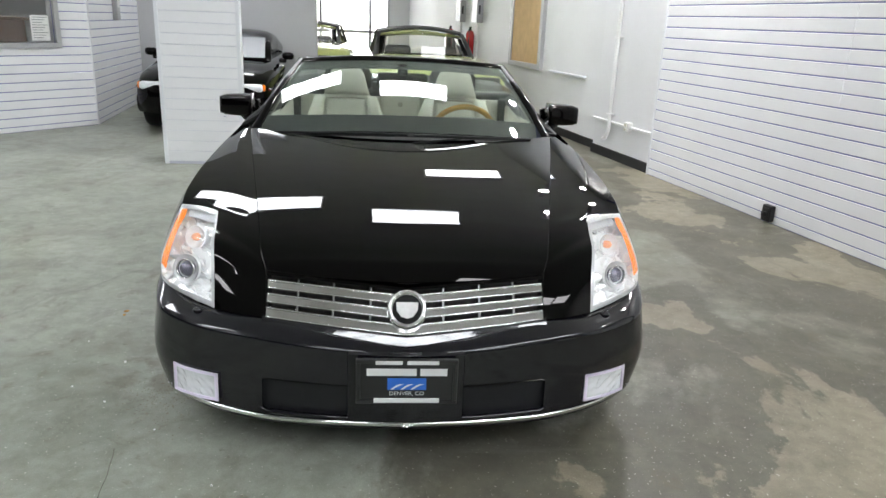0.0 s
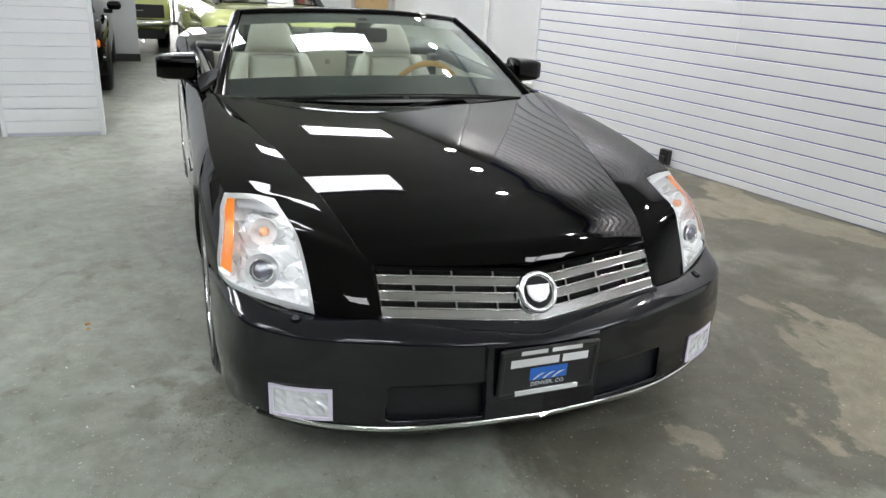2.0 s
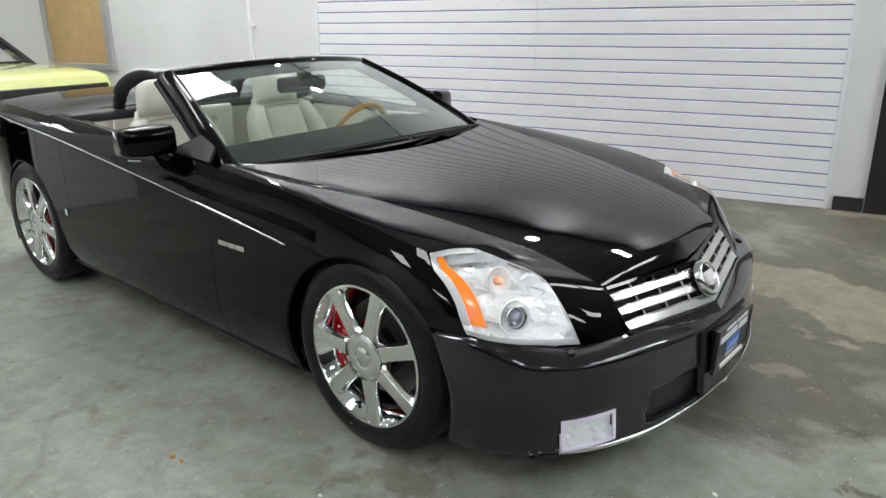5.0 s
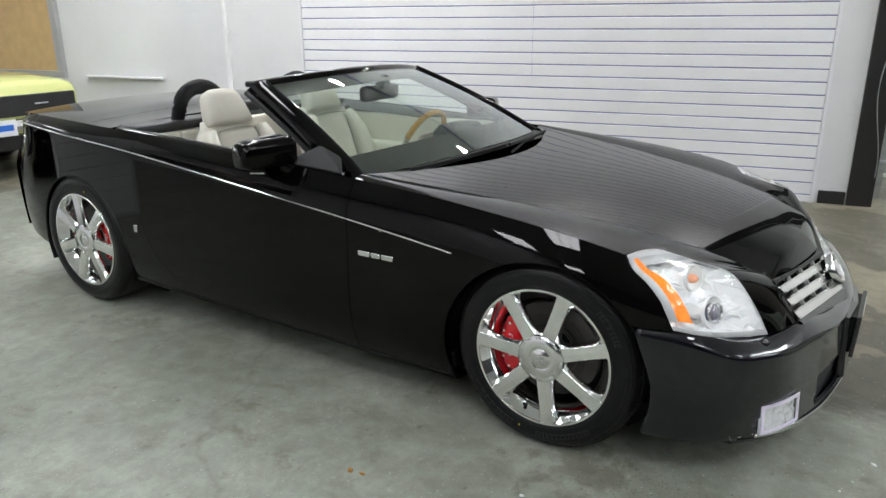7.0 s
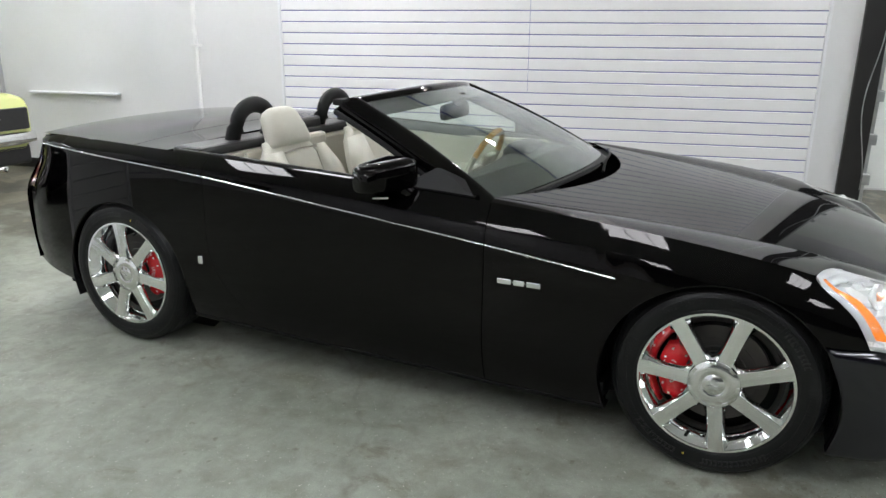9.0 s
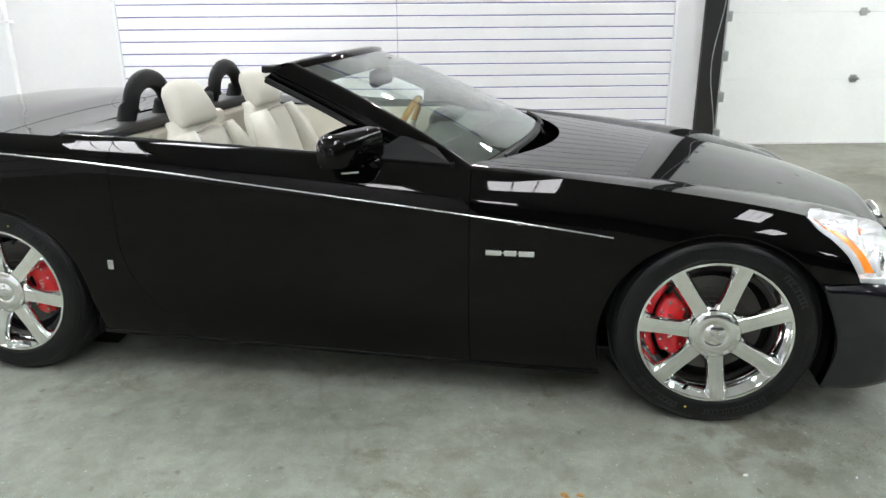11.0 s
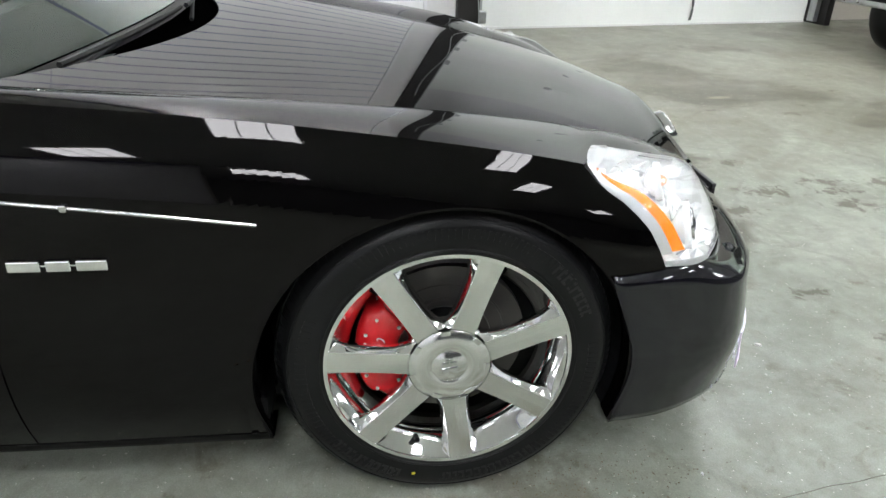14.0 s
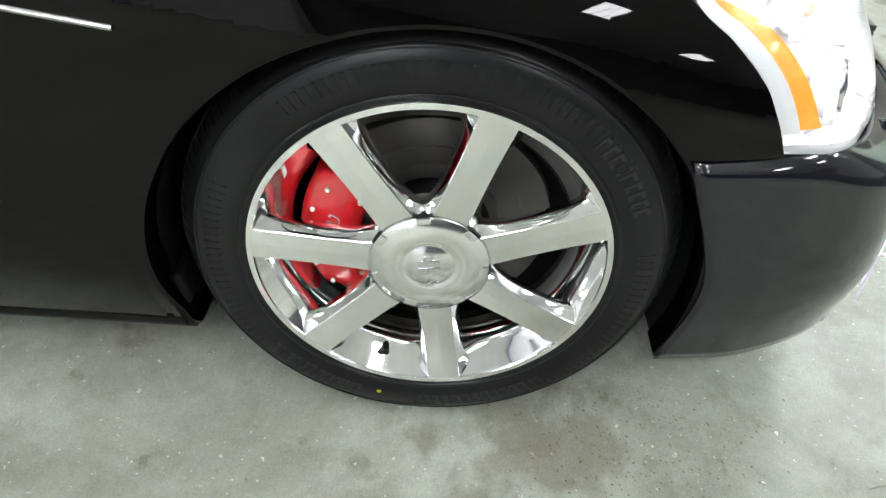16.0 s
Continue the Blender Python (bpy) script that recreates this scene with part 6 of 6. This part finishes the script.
for a in (172, 368, 70, 110):
    part("wheel_spoke", tube([SW @ Vector((0.06 * math.cos(radians(a)), 0.05 * math.sin(radians(a)), -0.02)), SW @ Vector((0.185 * math.cos(radians(a)), 0.185 * math.sin(radians(a)), 0))], 0.016, 8, flat=0.5), LEATHER_DARK, steer)
part("tub_floor", boxed(-0.74, 0.74, 0.84, 2.26, 0.20, 0.24), LEATHER_DARK, car)


# ---- the other vehicles ----
YELLOW = material("yellow_green_paint", (0.62, 0.66, 0.25), 0.25, coat=0.9, vary=0.05, vary_scale=2)
VINYL_TOP = material("vinyl_top", (0.015, 0.015, 0.016), 0.5, vary=0.2, vary_scale=20, bump=0.3, bump_scale=300)
DARK_GLASS = material("dark_glass", (0.02, 0.025, 0.025), 0.03, coat=1.0)


def plain_wheel(root, x, y, r, side, rim_material):
    """A tyre with a dished rim, its outer face to the given side."""
    w = part("wheel", lathe([(r * 0.62, side * 0.09), (r * 0.80, side * 0.115), (r * 0.95, side * 0.10), (r, side * 0.07), (r, -side * 0.09), (r * 0.62, -side * 0.1)], 32, "x", at=(x, y, r)), TYRE, root, smooth=True)
    part("rim", lathe([(0.0, side * 0.06), (r * 0.18, side * 0.075), (r * 0.25, side * 0.05), (r * 0.5, side * 0.04), (r * 0.58, side * 0.085), (r * 0.63, side * 0.09)], 28, "x", at=(x, y, r)), rim_material, w, smooth=True)


def body_loft(stations, n=9):
    """Closed body skin: stations of (y, half-width, low z, belt z, top z)."""
    rows = []
    for y, hw, z0, zb, zt in stations:
        half = [(hw * 0.90, z0), (hw * 0.985, z0 + (zb - z0) * 0.25), (hw, z0 + (zb - z0) * 0.6), (hw * 0.975, zb - 0.03), (hw * 0.93, zb), (hw * 0.6, zt - (zt - zb) * 0.15), (0.0, zt)]
        pts = [spline([Vector((a, 0, b)) for a, b in half], t) for t in steps(0, 1, n * 2)]
        rows.append([Vector((-p.x, y, p.z)) for p in pts] + [Vector((p.x, y, p.z)) for p in pts[::-1][1:]])
    bm = grid(rows)
    bm.verts.ensure_lookup_table()
    m = len(rows[0])
    bm.faces.new(bm.verts[:m])
    bm.faces.new(bm.verts[-m:][::-1])
    bmesh.ops.recalc_face_normals(bm, faces=bm.faces[:])
    return bm


def muscle_car(m, label):
    """Old two-door coupe seen from the tail: long boot, black vinyl roof, full-width dark tail panel."""
    root = thing("classic_coupe", label, "car", m, "yellow-green coupes")
    body = part("body", body_loft([(0.02, 0.88, 0.42, 0.86, 0.88), (0.10, 0.94, 0.36, 0.89, 0.93), (0.6, 0.965, 0.30, 0.92, 0.965), (1.4, 0.975, 0.25, 0.93, 0.98), (2.4, 0.97, 0.24, 0.92, 0.96), (3.4, 0.965, 0.24, 0.92, 0.97), (4.4, 0.955, 0.26, 0.90, 0.95), (5.0, 0.93, 0.34, 0.86, 0.90), (5.2, 0.88, 0.42, 0.80, 0.84)]), YELLOW, root, "yellow-green body", smooth=True)
    carve(body, *[lathe([(0.0, sx * 0.70), (0.39, sx * 0.70), (0.39, sx * 1.1), (0.0, sx * 1.1)], 28, "x", at=(0, y, 0.34)) for sx in (-1, 1) for y in (1.5, 4.45)])
    roof_bm = grid([[Vector((k * (0.62 + 0.03 * math.sin(math.pi * u)), 1.98 + 0.98 * u, 1.245 + 0.07 * (1 - k * k) + 0.03 * math.sin(math.pi * u))) for k in steps(-1, 1, 14)] for u in steps(0, 1, 10)])
    part("roof", roof_bm, VINYL_TOP, root, "black vinyl roof", smooth=True, solid=0.03)
    for y0, y1, z1, lab in ((1.32, 1.99, 1.245, "rear window"), (3.45, 2.95, 1.245, "windscreen")):
        pane = part("pane", grid([[Vector((k * (0.66 - 0.07 * v), y0 + (y1 - y0) * v - 0.10 * (1 - k * k) * (1 if y0 < 2 else -1), 0.955 + (z1 + 0.05 * (1 - k * k) - 0.955) * v)) for v in steps(0, 1, 6)] for k in steps(-1, 1, 10)]), GLASS, root, "clear " + lab, smooth=True, solid=0.004)
        pane.visible_shadow = False
        for sx in (-1, 1):
            part("roof_pillar", tube([(sx * 0.69, y0, 0.94), (sx * 0.665, y0 + (y1 - y0) * 0.5, 1.10), (sx * 0.625, y1, 1.255)], [0.045, 0.032, 0.03], 8), VINYL_TOP, root, smooth=True)
        part("window_trim", tube([(k * 0.66, y0 - 0.105 * (1 - k * k) * (1 if y0 < 2 else -1), 0.962) for k in steps(-1, 1, 12)], 0.010, 6), CHROME, root, "chrome window trim", smooth=True)
    for sx in (-1, 1):
        part("seat_back", boxed(sx * 0.36 - 0.25, sx * 0.36 + 0.25, 2.35, 2.47, 0.6, 1.07, 0.05), VINYL_TOP, root, "black seat back", smooth=True)
    part("rear_shelf", boxed(-0.62, 0.62, 1.45, 1.85, 0.93, 0.985, 0.015), VINYL_TOP, root)
    for sx in (-1, 1):
        for y in (1.5, 4.45):
            plain_wheel(root, sx * 0.82, y, 0.345, sx, CHROME)
        part("bumper_guard", boxed(sx * 0.34 - 0.03, sx * 0.34 + 0.03, -0.11, -0.02, 0.44, 0.62, 0.012), CHROME, root)
        part("door_seam", boxed(sx * 0.972 - 0.003, sx * 0.972 + 0.003, 2.12, 2.128, 0.32, 0.90), DARK, root)
        part("door_handle", boxed(sx * 0.982 - 0.012, sx * 0.982 + 0.012, 2.2, 2.36, 0.80, 0.825, 0.006), CHROME, root)
    part("tail_panel", boxed(-0.86, 0.86, -0.002, 0.04, 0.60, 0.80, 0.012), VINYL_TOP, root, "black full-width tail panel")
    part("script", boxed(0.42, 0.56, -0.008, -0.002, 0.70, 0.716, 0.002), SATIN_CHROME, root, "chrome script, a plain bar")
    part("bumper", grid([[Vector((0.93 * k, -0.075 + 0.10 * abs(k) ** 5 + dy, z)) for dy, z in ((0.06, 0.46), (0.0, 0.475), (-0.012, 0.52), (0.0, 0.565), (0.06, 0.58))] for k in steps(-1, 1, 24)]), CHROME, root, "chrome rear bumper", smooth=True)
    plate = part("number_plate", boxed(-0.155, 0.155, -0.098, -0.088, 0.44, 0.59, 0.003), PLATE_WHITE, root, "pale number plate with a plain blue bar")
    part("plate_bar", boxed(-0.12, 0.12, -0.102, -0.097, 0.49, 0.545), PLATE_BLUE, plate)
    part("valance", boxed(-0.85, 0.85, 0.02, 0.12, 0.28, 0.46, 0.02), VINYL_TOP, root)
    for sx in (-1, 1):
        part("exhaust", lathe([(0.02, -0.05), (0.03, -0.05), (0.03, 0.3)], 14, "y", at=(sx * 0.52, 0.02, 0.26)), CHROME, root, smooth=True)
    return root


muscle_car(pose(0.46, 6.25, 0, 0, 0, 3), "yellow-green classic coupe with a black vinyl roof")
muscle_car(pose(-1.78, 10.1, 0, 0, 0, 0), "yellow-green classic coupe beyond the partition")
sign = part("window_sign", boxed(-0.17, 0.17, -0.002, 0.002, -0.10, 0.10), PAPER)
sign.matrix_basis = pose(0.52, 7.62, 1.02, -38, 0, 3)
tagged(sign, "white paper sign in the coupe's rear window", "sign")


def dark_hatch(m):
    root = thing("small_black_car", "low black coupe with round wings facing the hall", "car", m)
    body = part("body", body_loft([(0.0, 0.62, 0.34, 0.54, 0.57), (0.08, 0.76, 0.26, 0.62, 0.67), (0.35, 0.80, 0.22, 0.72, 0.78), (0.9, 0.83, 0.20, 0.79, 0.85), (1.5, 0.84, 0.20, 0.83, 0.87), (3.0, 0.84, 0.20, 0.85, 0.88), (4.0, 0.78, 0.26, 0.84, 0.87)]), BLACK_PAINT, root, smooth=True)
    carve(body, *[lathe([(0.0, sx * 0.6), (0.36, sx * 0.6), (0.36, sx * 1.0), (0.0, sx * 1.0)], 28, "x", at=(0, y, 0.31)) for sx in (-1, 1) for y in (0.72, 3.2)])
    part("roof", body_loft([(1.15, 0.70, 0.83, 0.85, 0.87), (1.85, 0.62, 0.83, 1.13, 1.18), (2.3, 0.60, 0.83, 1.18, 1.23), (3.0, 0.58, 0.83, 1.14, 1.19), (3.9, 0.62, 0.83, 0.90, 0.92)]), BLACK_PAINT, root, smooth=True)
    part("windscreen", grid([[Vector((k * (0.62 - 0.06 * v), 1.15 + 0.58 * v, 0.885 + 0.245 * v)) for v in steps(0, 1, 6)] for k in steps(-1, 1, 8)]), DARK_GLASS, root, smooth=True)
    for sx in (-1, 1):
        plain_wheel(root, sx * 0.72, 0.72, 0.31, sx, SATIN_CHROME)
        plain_wheel(root, sx * 0.72, 3.2, 0.31, sx, SATIN_CHROME)
        lamp = part("head_lamp", boxed(sx * 0.58 - 0.15, sx * 0.58 + 0.15, 0.02, 0.16, 0.53, 0.63, 0.035), FOG_GLASS, root, "clear head lamp", smooth=True)
        part("turn_lamp", boxed(sx * 0.735 - 0.022, sx * 0.735 + 0.022, 0.06, 0.15, 0.535, 0.625, 0.025), AMBER, lamp, smooth=True)
        part("fog_lamp", boxed(sx * 0.52 - 0.06, sx * 0.52 + 0.06, 0.03, 0.10, 0.40, 0.46, 0.02), FOG_GLASS, root, smooth=True)
        part("side_lamp", boxed(sx * 0.785 - 0.02, sx * 0.785 + 0.02, 0.20, 0.32, 0.54, 0.57, 0.008), RED_LENS, root)
        part("door_mirror", boxed(sx * 0.91 - 0.08, sx * 0.91 + 0.08, 1.28, 1.38, 0.86, 0.96, 0.04), BLACK_PAINT, root, smooth=True)
        part("mirror_arm", boxed(sx * 0.84 - 0.05, sx * 0.84 + 0.05, 1.30, 1.36, 0.82, 0.88, 0.01), BLACK_PAINT, root)
    part("grille", boxed(-0.34, 0.34, 0.0, 0.06, 0.36, 0.50, 0.02), DARK, root)
    part("bumper", grid([[Vector((0.80 * k, -0.03 + 0.20 * abs(k) ** 3 + dy, z)) for dy, z in ((0.08, 0.24), (0.0, 0.30), (-0.015, 0.40), (0.0, 0.44), (0.08, 0.48))] for k in steps(-1, 1, 20)]), BLACK_PAINT, root, smooth=True)
    return root


dark_hatch(pose(-2.36, 6.02, 0, 0, 0, 2))


def truck(m):
    root = thing("pickup_truck", "pale green off-road truck with a silver bumper", "truck", m)
    pale = material("pale_green_paint", (0.45, 0.52, 0.44), 0.35, coat=0.5, vary=0.1, vary_scale=4)
    part("body", boxed(-0.92, 0.92, 0.14, 3.2, 0.66, 1.15, 0.04), pale, root)
    part("wing", boxed(-0.95, 0.95, 0.20, 2.4, 0.62, 0.80, 0.03), pale, root)
    part("cab", boxed(-0.84, 0.84, 1.5, 3.2, 1.15, 1.80, 0.08), pale, root)
    part("chassis", boxed(-0.5, 0.5, 0.2, 3.4, 0.42, 0.66, 0.02), DARK, root)
    part("grille", boxed(-0.62, 0.62, 0.11, 0.15, 0.76, 1.04, 0.01), DARK, root)
    bump = part("bumper", boxed(-0.96, 0.96, -0.06, 0.06, 0.43, 0.57, 0.02), GALVANISED, root, "silver steel bumper")
    part("bumper_slot", boxed(-0.62, -0.34, -0.066, -0.05, 0.48, 0.53, 0.008), DARK, bump)
    for x in (-0.85, -0.7, -0.25, 0.25):
        part("bolt", lathe([(0.0, -0.072), (0.012, -0.07), (0.016, -0.058)], 10, "y", at=(x, 0, 0.46)), CHROME, bump)
    for sx in (-1, 1):
        part("head_lamp", lathe([(0.0, 0.085), (0.07, 0.09), (0.095, 0.11), (0.10, 0.14)], 24, "y", at=(sx * 0.70, 0, 0.90)), FOG_GLASS, root, smooth=True)
        plain_wheel(root, sx * 0.74, 0.62, 0.37, sx, BLACK_STEEL)
        plain_wheel(root, sx * 0.74, 3.0, 0.37, sx, BLACK_STEEL)
    return root


truck(pose(3.34, -4.46, 0, 0, 0, 191.5))

# ---- small things on the floor ----
def crumb(name, x, y, size, material, label, seed):
    """A small irregular flake lying flat."""
    rng = random.Random(seed)
    ring = [(size * rng.uniform(0.6, 1.0) * math.cos(a), size * 0.6 * rng.uniform(0.6, 1.0) * math.sin(a)) for a in [2 * math.pi * k / 9 for k in range(9)]]
    bm = bmesh.new()
    low, top = [bm.verts.new((a, b, 0.0)) for a, b in ring], [bm.verts.new((a * 0.8, b * 0.8, 0.004)) for a, b in ring]
    bm.faces.new(top)
    bm.faces.new(low[::-1])
    for k in range(9):
        bm.faces.new((low[k], low[(k + 1) % 9], top[(k + 1) % 9], top[k]))
    ob = part(name, bm, material)
    ob.matrix_basis = pose(x, y, 0.0, 0, 0, seed * 47)
    return tagged(ob, label, "debris", "crumbs on the floor")


RUST = material("rust_orange", (0.42, 0.22, 0.06), 0.8, vary=0.3, vary_scale=60)
for k, (x, y, size) in enumerate(((-1.375, 0.478, 0.020), (-1.370, 0.43, 0.014))):
    crumb("flake", x, y, size, RUST, "small rust-orange flake lying on the concrete", k + 1)
for k, (x, y, size) in enumerate(((-0.394, -1.037, 0.013), (-1.189, -0.082, 0.011), (-0.62, -0.95, 0.007), (-0.9, -0.62, 0.006), (-1.32, -0.30, 0.006), (-1.42, 0.12, 0.006), (-1.15, -0.42, 0.007))):
    crumb("chip", x, y, size, PLATE_WHITE, "tiny white chip lying on the concrete", k + 5)
# grit dropped by the front tyre
rng = random.Random(21)
verts, faces = [], []
for k in range(420):
    x, y = rng.gauss(-0.93, 0.09), rng.gauss(-0.36, 0.13)
    r, n = rng.uniform(0.0008, 0.0024), len(verts)
    verts += [(x - r, y - r, 0), (x + r, y - r * 0.7, 0), (x + r * 0.5, y + r, 0), (x, y, r * 1.3)]
    faces += [(n, n + 1, n + 3), (n + 1, n + 2, n + 3), (n + 2, n, n + 3)]
me = bpy.data.meshes.new("grit")
me.from_pydata(verts, [], faces)
me.materials.append(material("grit", (0.17, 0.135, 0.085), 0.9, vary=0.5, vary_scale=90))
tagged(new("grit", me), "brown grit scattered beside the front tyre", "grit", kind="stuff")
# a hairline crack in the slab
me_rows = []
for t in steps(0, 1, 40):
    x, y = -1.0 + 0.16 * t, -0.74 - 0.86 * t
    x += 0.004 * math.sin(t * 13) + 0.0015 * math.sin(t * 41)
    me_rows.append([(x - 0.0014, y, 0.0015), (x + 0.0014, y + 0.001, 0.0015)])
crack = part("floor_joint", grid(me_rows), material("crack_dark", (0.13, 0.125, 0.10), 0.9, vary=0.3, vary_scale=30))
tagged(crack, "thin dark crack running through the concrete", "crack", kind="structure")
